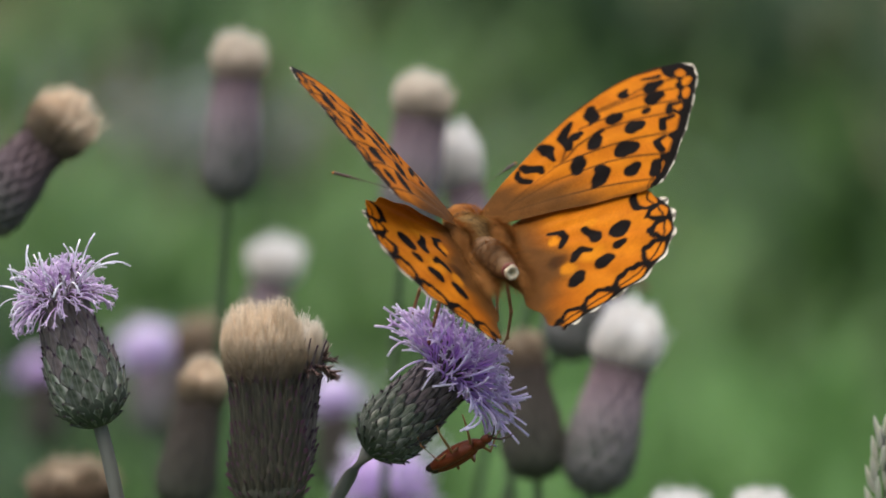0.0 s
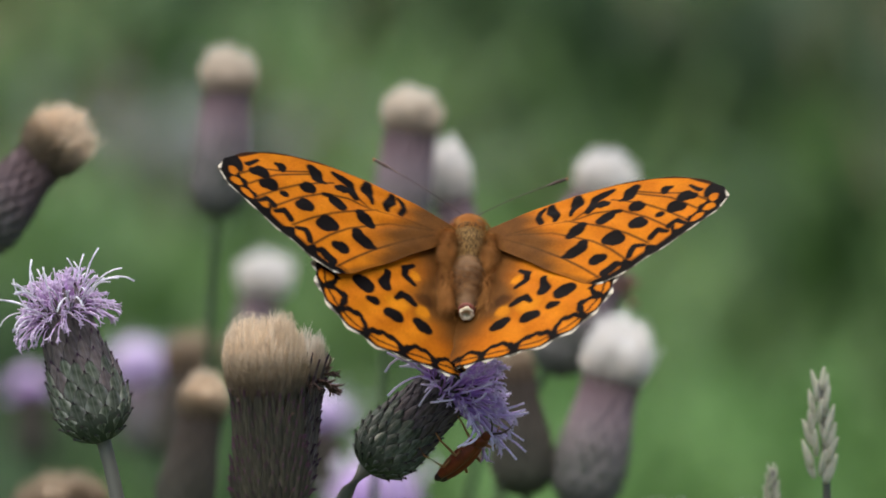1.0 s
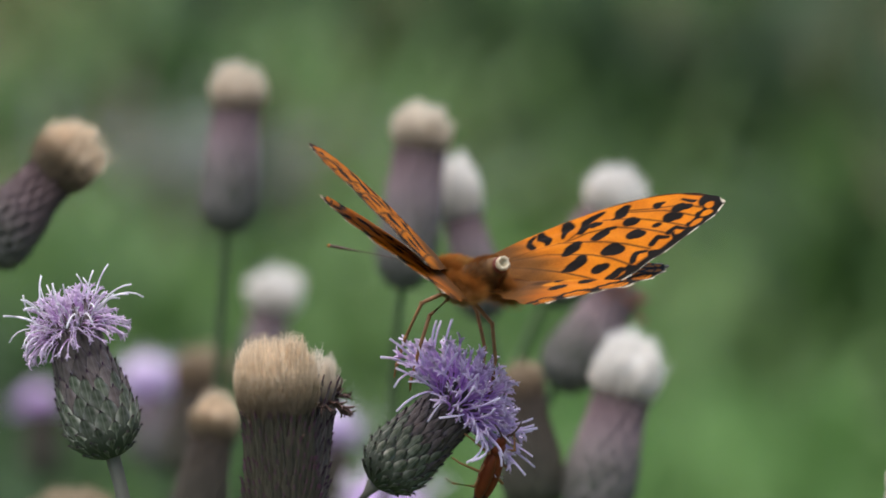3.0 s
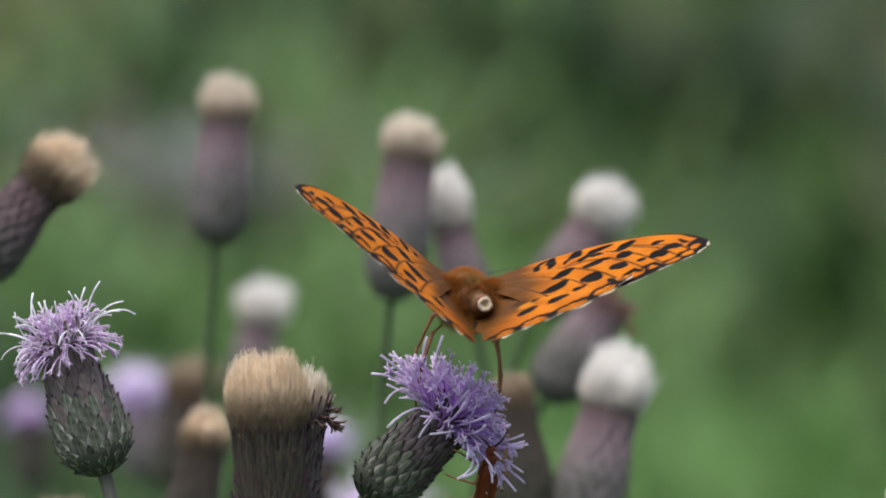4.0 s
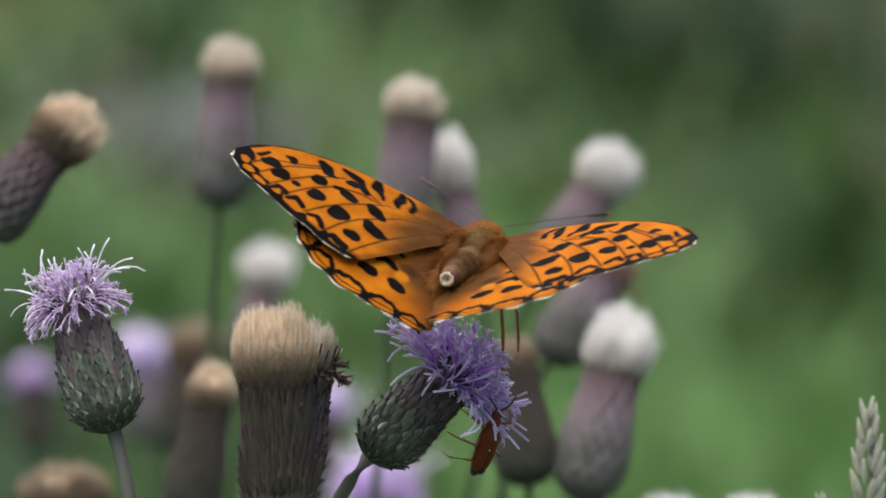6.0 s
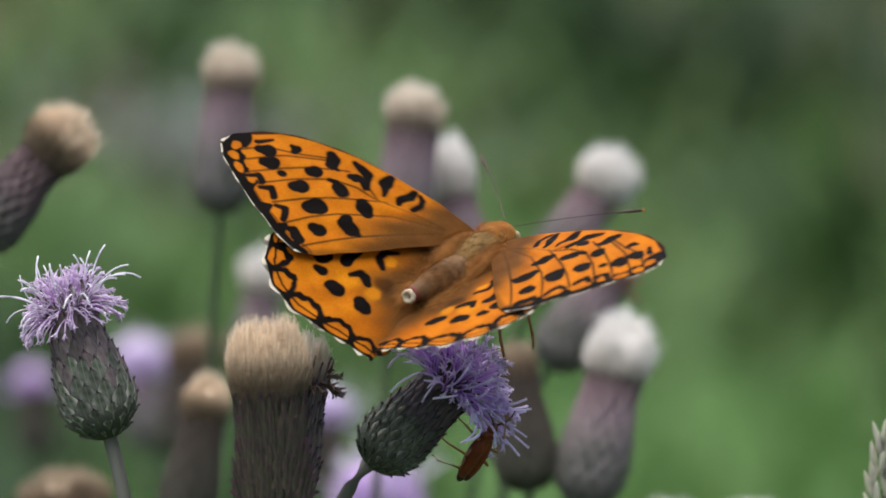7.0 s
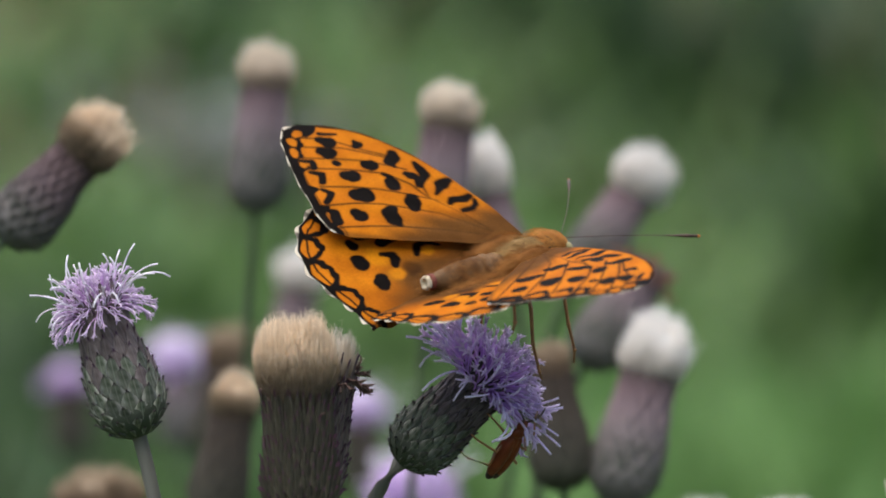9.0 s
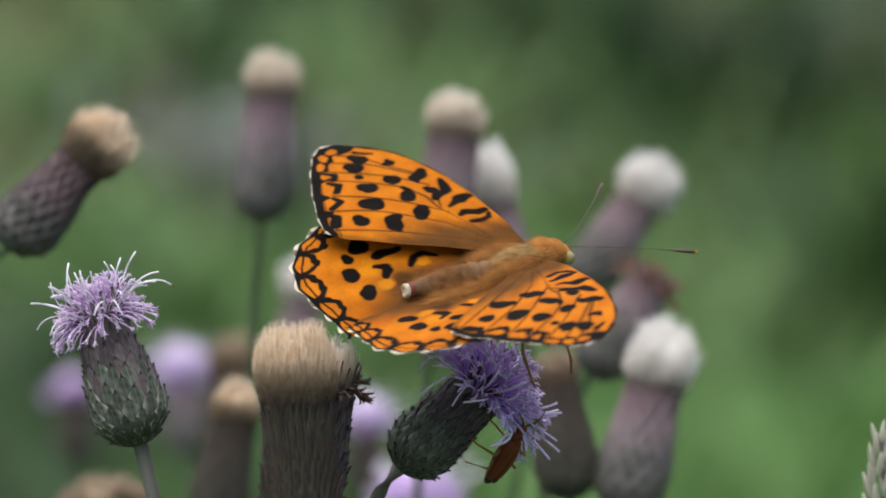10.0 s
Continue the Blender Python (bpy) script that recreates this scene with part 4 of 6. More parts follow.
def butterfly(label, seed):
    """A fritillary at its own origin: y ahead, x to its right, z up; returns the thing and its moving parts."""
    thing = tagged(new("butterfly"), label, "butterfly", "butterflies")
    bm = ball(bmesh.new(), (0, 2.6 * MM, 0.7 * MM), (2.45 * MM, 3.5 * MM, 2.2 * MM))
    ball(bm, (0, 5.3 * MM, 0.8 * MM), (1.7 * MM, 1.6 * MM, 1.6 * MM))
    part("thorax", bm, M_THORAX, thing, "olive-brown hairy thorax")
    tagged(part("thorax_fur", fur(9000, seed, [((0, 2.6, 0.75), (2.45, 3.4, 2.2), 1.5)]), M_OLIVE_FUR, thing, "olive-brown hair"), kind="stuff")
    tagged(part("collar_fur", fur(3200, seed + 5, [((0, 5.9, 1.0), (2.2, 1.5, 1.9), 1.3), ((0, 7.2, 0.9), (1.6, 1.0, 1.4), 0.9)]), M_FUR, thing, "russet hair collar"), kind="stuff")
    for s in (1, -1):
        tagged(part("wing_root_fur", fur(5500, seed + s, [((s * 2.3, 1.8, 1.9), (1.2, 2.6, 0.7), 2.2), ((s * 2.1, -3.2, 1.1), (1.4, 4.6, 0.6), 3.0)]), M_BROWN_FUR, thing, "golden-brown hair"), kind="stuff")
    head = part("head", ball(bmesh.new(), (0, 7.6 * MM, 0.5 * MM), (1.25 * MM, 1.1 * MM, 1.15 * MM)), M_FUR, thing, "russet head")
    for s in (1, -1):
        part("eye", ball(bmesh.new(), (s * 1.0 * MM, 8.0 * MM, 0.2 * MM), (0.6 * MM, 0.7 * MM, 0.75 * MM)), M_EYE, head)
        pts = [((0.4 + 9.4 * q + 1.0 * q * q) * s * MM, (8.3 + 11.2 * q - 0.9 * q * q) * MM, (1.2 - 0.4 * q) * MM) for q in [i / 10 for i in range(11)]]
        feeler = part("antenna", tube(bmesh.new(), pts, [0.045 * MM] * 8 + [0.08 * MM, 0.2 * MM, 0.16 * MM], 8), M_ANTENNA, head)
        end = Vector(pts[-1])
        part("antenna_tip", ball(bmesh.new(), end, (0.17 * MM, 0.2 * MM, 0.17 * MM), None, 10, 8), M_CLUB, feeler, "orange club tip")
    # abdomen hinged behind the thorax
    bm = bmesh.new()
    rings = [(0.0, 1.6), (-1.0, 1.9), (-3.0, 2.0), (-5.5, 1.75), (-8.0, 1.3), (-10.0, 0.78)]
    prof = []
    for i in range(41):
        q = -10.0 * i / 40
        r = np.interp(-q, [-a for a, _ in rings], [b for _, b in rings])
        prof.append((q * MM, r * (1 + 0.035 * math.cos(q * math.tau / 1.45)) * MM))
    lathe(bm, prof, 24)
    bmesh.ops.rotate(bm, verts=bm.verts, cent=(0, 0, 0), matrix=Matrix.Rotation(radians(-90), 3, "X"))
    abdomen = part("abdomen", bm, M_ABDOMEN, thing, "brown ringed abdomen")
    tagged(part("abdomen_fur", fur(8000, seed + 7, [((0, -3.9, 0), (1.85, 5.0, 1.85), 0.9)]), M_ABDOMEN_FUR, abdomen), kind="stuff")
    ring = lathe(bmesh.new(), [(0, 0.7 * MM), (0.2 * MM, 0.92 * MM), (0.55 * MM, 0.9 * MM), (0.7 * MM, 0.7 * MM)], 20)
    bmesh.ops.rotate(ring, verts=ring.verts, cent=(0, 0, 0), matrix=Matrix.Rotation(radians(90), 3, "X"))
    bmesh.ops.translate(ring, verts=ring.verts, vec=(0, -9.7 * MM, 0))
    part("dark_ring", ring, M_WINE, abdomen, "dark wine-red ring before the tip")
    tip = lathe(bmesh.new(), [(0, 0.6 * MM), (0.2 * MM, 0.74 * MM), (0.5 * MM, 0.78 * MM), (0.72 * MM, 0.68 * MM), (0.72 * MM, 0.5 * MM), (0.5 * MM, 0.4 * MM), (0.2 * MM, 0.16 * MM)], 18, 0.3, random.Random(seed))
    bmesh.ops.rotate(tip, verts=tip.verts, cent=(0, 0, 0), matrix=Matrix.Rotation(radians(90), 3, "X"))
    bmesh.ops.translate(tip, verts=tip.verts, vec=(0, -10.25 * MM, 0))
    part("abdomen_tip", tip, M_TIP, abdomen, "cream-haired abdomen tip")
    wings = {}
    for s, nm in ((1, "right"), (-1, "left")):
        for kind, pivot in (("forewing", FORE_PIVOT), ("hindwing", HIND_PIVOT)):
            ob = new(kind, WING_MESHES[kind, s])
            ob.parent = thing
            ob.matrix_local = wing_pose(s, pivot, 30, 0)
            wings[kind, s] = ob
    return thing, wings, abdomen


def leg(thing, points, thick=0.22):
    bm = bmesh.new()
    n = len(points)
    tube(bm, [Vector(p) * MM for p in points], [thick * MM * (1.25 - 0.75 * i / (n - 1)) for i in range(n)], 7)
    for p in points[1:-1]:
        ball(bm, Vector(p) * MM, [thick * 1.15 * MM] * 3, None, 8, 6)
    part("leg", bm, M_LEG, thing)


sitter, sitter_wings, sitter_abdomen = butterfly("orange fritillary with black spots feeding on a violet thistle", 3)
for s in (1, -1):
    leg(sitter, [(s * 1.0, 3.6, -0.8), (s * 3.2, 5.2, -2.6), (s * 4.6, 4.4, -6.5), (s * 5.0, 4.6, -9.6), (s * 5.2, 4.2, -11.0)])
    leg(sitter, [(s * 1.0, 1.6, -0.9), (s * 3.6, 0.2, -3.2), (s * 4.4, -0.6, -7.0), (s * 4.6, -0.2, -10.5), (s * 4.4, 0.2, -11.6)])
visitor, visitor_wings, visitor_abdomen = butterfly("deep orange fritillary in fast fluttering flight", 11)
for s in (1, -1):
    leg(visitor, [(s * 1.0, 3.0, -0.9), (s * 2.0, 1.0, -2.6), (s * 2.2, -3.0, -3.2)])


# ---- soldier beetle under the flower ----
M_ELYTRA = plant("rust_red_wing_case", (0.12, 0.022, 0.007), (0.20, 0.042, 0.012), 900, rough=0.45, along=None)
M_TAR = plant("blackish_tip", (0.02, 0.012, 0.01), (0.05, 0.025, 0.02), 900, rough=0.45)


def soldier_beetle(label):
    """A slim red beetle at its own origin: y to its head, z its back."""
    thing = tagged(new("beetle"), label, "beetle")
    part("body", ball(bmesh.new(), (0, 0, 0), (1.1 * MM, 3.3 * MM, 0.95 * MM)), M_ELYTRA, thing)
    for s in (1, -1):
        bm = ball(bmesh.new(), (s * 0.52 * MM, -0.7 * MM, 0.32 * MM), (0.72 * MM, 3.15 * MM, 0.8 * MM))
        case = part("wing_case", bm, M_ELYTRA, thing)
        part("dark_tip", ball(bmesh.new(), (s * 0.45 * MM, -3.35 * MM, 0.34 * MM), (0.52 * MM, 0.75 * MM, 0.46 * MM)), M_TAR, case, "blackish wing-case tip")
        for y, fx, fy in ((2.2, 3.0, 3.6), (0.8, 3.4, 0.4), (-0.4, 3.2, -2.4)):
            bm = bmesh.new()
            pts = [(s * 0.5 * MM, y * MM, -0.4 * MM), (s * 0.62 * fx * MM, (y + 0.55 * (fy - y)) * MM, 0.7 * MM), (s * fx * MM, fy * MM, -1.3 * MM), (s * (fx + 0.7) * MM, (fy + 0.3) * MM, -2.0 * MM)]
            part("leg", tube(bm, pts, [0.2 * MM, 0.17 * MM, 0.11 * MM, 0.08 * MM], 6), M_LEG, thing)
        pts = [(s * 0.3 * MM, 4.4 * MM, 0.1 * MM), (s * 0.8 * MM, 5.2 * MM, 0.5 * MM), (s * 1.4 * MM, 5.9 * MM, 0.4 * MM), (s * 1.9 * MM, 6.4 * MM, 0.0)]
        part("antenna", tube(bmesh.new(), pts, [0.13 * MM, 0.12 * MM, 0.1 * MM, 0.08 * MM], 6), M_ANTENNA, thing)
    part("pronotum", ball(bmesh.new(), (0, 2.9 * MM, 0.25 * MM), (0.85 * MM, 0.8 * MM, 0.5 * MM)), M_ELYTRA, thing)
    part("head", ball(bmesh.new(), (0, 3.9 * MM, 0.1 * MM), (0.62 * MM, 0.75 * MM, 0.5 * MM)), M_ELYTRA, thing)
    return thing


beetle = soldier_beetle("slim rust-red beetle clinging beneath the violet thistle flower")


# ---- grass spikes ----
M_SPIKE = plant("pinkish_green_spikelet", (0.56, 0.62, 0.44), (0.84, 0.74, 0.68), 12, through=0.45, random_mix=0.3)


def grass_spike(label, foot, tip, long, wide, seed):
    """A flowering grass: one stalk with a narrow head of overlapping spikelets."""
    rng = random.Random(seed)
    thing = tagged(new("grass_spike"), label, "grass", "grass spikes")
    thing.location = (foot[0], foot[1], 0)
    top = Vector(tip) - Vector((foot[0], foot[1], 0))
    pts = [Vector((0, 0, -0.02)), Vector((0, 0, top.z * 0.5)), Vector((top.x * 0.6, top.y * 0.6, top.z - long * 1.3)), top - Vector((0, 0, long * 0.15))]
    path = []
    for i in range(19):
        q = i / 18
        path.append(pts[0] * (1 - q) ** 3 + pts[1] * 3 * q * (1 - q) ** 2 + pts[2] * 3 * q * q * (1 - q) + pts[3] * q ** 3)
    part("stalk", tube(bmesh.new(), path, [(1.0 - 0.6 * i / 18) * MM for i in range(19)], 8), M_STEM, thing)
    shared = bpy.data.meshes.new("spikelet")
    bm = bmesh.new()
    ball(bm, (0, 0, 0.5), (0.2, 0.13, 0.5), None, 8, 6)
    for v in bm.verts:
        v.co.x *= 1.25 - 0.9 * v.co.z
        v.co.y += 0.1 * v.co.z ** 2
    bm.to_mesh(shared)
    bm.free()
    shared.materials.append(M_SPIKE)
    shared.shade_smooth()
    for i in range(24):
        q = i / 23
        a = i * 2.4
        fat = wide * (0.35 + 0.65 * math.sin(math.pi * min(1, 0.18 + 0.8 * q)))
        p = top - Vector((0, 0, long * (1 - q) * 0.85 + long * 0.2))
        ob = new("spikelet", shared)
        ob.parent = thing
        size = long * (0.30 - 0.08 * q)
        ob.matrix_local = Matrix.Translation(p) @ Matrix.Rotation(a, 4, "Z") @ Matrix.Translation((fat * 0.22, 0, 0)) @ Matrix.Rotation(0.30 * (1 - 0.6 * q) + 0.15 * rng.random(), 4, "Y") @ Matrix.Diagonal((size * 0.8, size * 0.8, size, 1))
    return thing


tall_spike = grass_spike("flowering grass with a pinkish green spike", (0.05368, 0.0382), (0.04368, 0.0182, 0.8858), 0.01272, 0.00394, 5)
short_spike = grass_spike("small pinkish grass spike", (0.04855, 0.04169), (0.03855, 0.02169, 0.87433), 0.00577, 0.00231, 6)


# ---- meadow ----
def meadow_soil():
    m, nt, bsdf = material("meadow_soil")
    big, small = noise_node(nt, 2.2, 4.0), noise_node(nt, 30, 5.0)
    col = mix_node(nt, ramp_node(nt, big, [(0.35, (0.035, 0.055, 0.02)), (0.65, (0.06, 0.10, 0.03))]), ramp_node(nt, small, [(0.3, (0.03, 0.04, 0.018)), (0.7, (0.10, 0.13, 0.05))]), 0.5)
    nt.links.new(col, bsdf.inputs["Base Color"])
    bsdf.inputs["Roughness"].default_value = 0.95
    bump_node(nt, bsdf, small, 0.8, 0.03)
    return m


bm = bmesh.new()
bmesh.ops.create_grid(bm, x_segments=60, y_segments=60, size=400)
for v in bm.verts:
    far = math.hypot(v.co.x, v.co.y)
    v.co.z = 0.0 if far < 30 else 0.02 * (far - 30) * (0.4 + 0.4 * noise.noise(v.co * 0.01))
tagged(part("ground", bm, meadow_soil(), None), "green meadow ground with soil between grasses", "ground", kind="structure")


def leaf_field(name, label, count, seed, mat, where, tall, wide):
    """A field of single leaf blades, one mesh. where(rng) gives x, y."""
    rng = random.Random(seed)
    verts, faces = [], []
    for i in range(count):
        x, y = where(rng)
        a, lean = rng.random() * math.tau, 0.15 + 0.7 * rng.random()
        h, w = tall * (0.5 + 0.7 * rng.random()), wide * (0.6 + 0.8 * rng.random())
        dx, dy = math.cos(a), math.sin(a)
        b = len(verts)
        for s, k in ((0.0, 0.55), (0.45, 1.0), (0.8, 0.7), (1.0, 0.05)):
            ox, z = h * lean * s * s, h * s * (1 - 0.25 * lean * s)
            verts += [(x + dx * ox - dy * w * k / 2, y + dy * ox + dx * w * k / 2, z), (x + dx * ox + dy * w * k / 2, y + dy * ox - dx * w * k / 2, z)]
        for j in (0, 2, 4):
            faces.append((b + j, b + j + 1, b + j + 3, b + j + 2))
    return tagged(part(name, (np.array(verts), faces), mat, None), label, name.replace("_", " "), kind="stuff")


def patchy(x0, x1, y0, y1, size, keep, shift):
    def where(rng):
        while True:
            x, y = x0 + (x1 - x0) * rng.random(), y0 + (y1 - y0) * rng.random()
            if noise.noise(Vector((x / size + shift, y / size / 1.8, shift))) > keep + 0.2 * rng.random():
                return x, y
    return where


def meadow_leaf(name, low, high, scale):
    return plant(name, low, high, scale, rough=0.6, through=0.25, bump=0.1)


leaf_field("meadow_grass", "tall mid-green meadow grass", 24000, 1, meadow_leaf("grass_mid", (0.06, 0.12, 0.032), (0.12, 0.20, 0.055), 3), lambda r: (-4 + 8 * r.random(), 2.6 + 13 * r.random() ** 1.3), 0.36, 0.02)
leaf_field("low_grass", "low green grass round the thistle stems", 16000, 9, meadow_leaf("grass_low", (0.05, 0.105, 0.03), (0.11, 0.18, 0.05), 3), lambda r: (-3 + 6 * r.random(), -3 + 5.8 * r.random()), 0.2, 0.012)
# Upper right patch: a bush's shadow, put into the leaf colour.
leaf_field("dark_herbs", "leafy meadow herbs, green darkened for bush shadow", 6200, 2, meadow_leaf("herb_bush_shadow", (0.018, 0.042, 0.014), (0.036, 0.07, 0.024), 6), patchy(-0.4, 2.6, 4.4, 14, 0.5, 0.0, 3.7), 0.40, 0.06)
leaf_field("fresh_herbs", "fresh yellow-green meadow herbs", 4200, 3, meadow_leaf("herb_light", (0.09, 0.20, 0.05), (0.155, 0.275, 0.082), 6), patchy(-0.1, 1.3, 2.0, 3.5, 0.35, -0.12, 9.1), 0.33, 0.05)
# Shade low on the left, likewise put into a darker leaf green.
leaf_field("shaded_herbs", "herbs behind the thistles, green darkened as shade", 2600, 6, meadow_leaf("herb_shade", (0.025, 0.06, 0.02), (0.05, 0.095, 0.032), 6), patchy(-0.9, -0.08, 2.0, 3.75, 0.35, -0.15, 2.1), 0.34, 0.05)
leaf_field("soft_herbs", "soft green meadow herbs", 5200, 5, meadow_leaf("herb_soft", (0.075, 0.155, 0.04), (0.13, 0.23, 0.065), 6), patchy(-1.6, 1.8, 3.6, 8.5, 0.45, 0.0, 1.4), 0.34, 0.05)
leaf_field("pale_herbs", "pale green herbs in the open meadow", 4500, 7, meadow_leaf("herb_pale", (0.10, 0.19, 0.06), (0.17, 0.27, 0.10), 6), patchy(-1.9, -0.1, 3.8, 9.5, 0.45, -0.05, 6.6), 0.36, 0.05)
leaf_field("dry_grass", "olive-brown drying grass stalks", 3600, 4, meadow_leaf("grass_dry", (0.13, 0.12, 0.06), (0.21, 0.18, 0.09), 6), patchy(-1, 2.5, 4.6, 12, 0.5, 0.1, 5.3), 0.42, 0.02)


def far_blooms():
    """A stand of pale seeding flower heads further off in the meadow, one mesh."""
    rng = random.Random(8)
    bm = bmesh.new()
    for i in range(70):
        x, y = rng.gauss(-0.27, 0.085), 4.6 + 0.7 * rng.random()
        z = 0.976 + (y + 0.545) * (-0.1165 + 0.0055 * rng.gauss(0, 1))
        ball(bm, (x, y, z), (0.007, 0.007, 0.009), None, 8, 6)
        tube(bm, [(x, y, z), (x * 0.99, y, z * 0.5), (x * 0.98, y, -0.02)], [0.0006, 0.001, 0.0015], 5)
    return bm


tagged(part("far_flower_heads", far_blooms(), plant("pale_mauve_heads", (0.30, 0.29, 0.30), (0.46, 0.44, 0.46), 80), None), "pale mauve-grey seed heads standing in the meadow", "flower heads", kind="stuff")


# ---- all that moves ----
def sway(thing, foot, height, x, z):
    """A plant that leans on its foot so that its head goes x mm aside, and springs z mm."""
    return Matrix.Translation((foot[0], foot[1], z * MM)) @ Matrix.Rotation(math.atan2(x * MM, height), 4, "Y")


def motions():
    walk(left_bloom, [
        (0, sway(left_bloom, (-0.02726, 0.01739), 0.881, 0, -0)),
        (0.5, sway(left_bloom, (-0.02726, 0.01739), 0.881, 0.43, -0)),
        (1, sway(left_bloom, (-0.02726, 0.01739), 0.881, 1.53, 0.12)),
        (1.5, sway(left_bloom, (-0.02726, 0.01739), 0.881, 1.99, 0.35)),
        (2, sway(left_bloom, (-0.02726, 0.01739), 0.881, 1.27, 0.12)),
        (2.5, sway(left_bloom, (-0.02726, 0.01739), 0.881, 1.63, 0.03)),
        (3.8, sway(left_bloom, (-0.02726, 0.01739), 0.881, 1.28, 0.23)),
        (4, sway(left_bloom, (-0.02726, 0.01739), 0.881, 1.76, -0.52)),
        (4.5, sway(left_bloom, (-0.02726, 0.01739), 0.881, 1.47, -0.12)),
        (5, sway(left_bloom, (-0.02726, 0.01739), 0.881, 1.47, -0.38)),
        (5.2, sway(left_bloom, (-0.02726, 0.01739), 0.881, 2.76, 0.68)),
        (6.3, sway(left_bloom, (-0.02726, 0.01739), 0.881, 2.39, 0.06)),
        (6.5, sway(left_bloom, (-0.02726, 0.01739), 0.881, 2.93, 0.55)),
        (7, sway(left_bloom, (-0.02726, 0.01739), 0.881, 1.92, 0.06)),
        (7.5, sway(left_bloom, (-0.02726, 0.01739), 0.881, 3.59, 0.94)),
        (8, sway(left_bloom, (-0.02726, 0.01739), 0.881, 1.95, 0.05)),
        (8.5, sway(left_bloom, (-0.02726, 0.01739), 0.881, 1.63, 0.43)),
        (9, sway(left_bloom, (-0.02726, 0.01739), 0.881, 1.32, 0.02)),
        (9.5, sway(left_bloom, (-0.02726, 0.01739), 0.881, 2.93, 0.15)),
        (10, sway(left_bloom, (-0.02726, 0.01739), 0.881, 0.81, 0.11)),
    ])
    walk(feeding_bloom, [
        (0, sway(feeding_bloom, (-0.02016, 0.03093), 0.8775, 0, -0)),
        (0.5, sway(feeding_bloom, (-0.02016, 0.03093), 0.8775, 0.06, -0)),
        (1, sway(feeding_bloom, (-0.02016, 0.03093), 0.8775, 0.86, -0)),
        (1.5, sway(feeding_bloom, (-0.02016, 0.03093), 0.8775, 1.2, 0.11)),
        (2, sway(feeding_bloom, (-0.02016, 0.03093), 0.8775, 0.78, 0.37)),
        (2.5, sway(feeding_bloom, (-0.02016, 0.03093), 0.8775, 0.89, 0.09)),
        (3.8, sway(feeding_bloom, (-0.02016, 0.03093), 0.8775, 0.6, 0.05)),
        (4, sway(feeding_bloom, (-0.02016, 0.03093), 0.8775, 0.91, -0.46)),
        (4.5, sway(feeding_bloom, (-0.02016, 0.03093), 0.8775, 0.74, -0)),
        (5, sway(feeding_bloom, (-0.02016, 0.03093), 0.8775, 0.68, -0.44)),
        (5.2, sway(feeding_bloom, (-0.02016, 0.03093), 0.8775, 1.6, 0.49)),
        (6.3, sway(feeding_bloom, (-0.02016, 0.03093), 0.8775, 0.8, 0.06)),
        (6.5, sway(feeding_bloom, (-0.02016, 0.03093), 0.8775, 1.64, 0.43)),
        (7, sway(feeding_bloom, (-0.02016, 0.03093), 0.8775, 0.87, -0)),
        (7.5, sway(feeding_bloom, (-0.02016, 0.03093), 0.8775, 2.12, 0.44)),
        (8, sway(feeding_bloom, (-0.02016, 0.03093), 0.8775, 0.66, 0.23)),
        (8.5, sway(feeding_bloom, (-0.02016, 0.03093), 0.8775, 0.58, 0.37)),
        (9, sway(feeding_bloom, (-0.02016, 0.03093), 0.8775, 0.52, 0.02)),
        (9.5, sway(feeding_bloom, (-0.02016, 0.03093), 0.8775, 1.46, 0.03)),
        (10, sway(feeding_bloom, (-0.02016, 0.03093), 0.8775, -0.23, 0.41)),
    ])
    walk(tan_tuft, [
        (0, sway(tan_tuft, (-0.01834, -0.00677), 0.8737, 0, -0)),
        (0.5, sway(tan_tuft, (-0.01834, -0.00677), 0.8737, 0.24, -0.24)),
        (1, sway(tan_tuft, (-0.01834, -0.00677), 0.8737, 1.32, 0.18)),
        (1.5, sway(tan_tuft, (-0.01834, -0.00677), 0.8737, 1.59, 0.4)),
        (2, sway(tan_tuft, (-0.01834, -0.00677), 0.8737, 1.06, 0.24)),
        (2.5, sway(tan_tuft, (-0.01834, -0.00677), 0.8737, 1.29, -0.09)),
        (4, sway(tan_tuft, (-0.01834, -0.00677), 0.8737, 1.6, -0.81)),
        (4.5, sway(tan_tuft, (-0.01834, -0.00677), 0.8737, 1.14, -0.24)),
        (5, sway(tan_tuft, (-0.01834, -0.00677), 0.8737, 1.2, -0.55)),
        (6.5, sway(tan_tuft, (-0.01834, -0.00677), 0.8737, 2.26, 0.42)),
        (7, sway(tan_tuft, (-0.01834, -0.00677), 0.8737, 1.33, -0.54)),
        (7.5, sway(tan_tuft, (-0.01834, -0.00677), 0.8737, 2.49, 0.55)),
        (8, sway(tan_tuft, (-0.01834, -0.00677), 0.8737, 1.48, -0.55)),
        (8.5, sway(tan_tuft, (-0.01834, -0.00677), 0.8737, 1.23, -0.24)),
        (9, sway(tan_tuft, (-0.01834, -0.00677), 0.8737, 0.57, -0.34)),
        (9.5, sway(tan_tuft, (-0.01834, -0.00677), 0.8737, 2.02, -0.39)),
        (10, sway(tan_tuft, (-0.01834, -0.00677), 0.8737, -0.04, -0.31)),
    ])
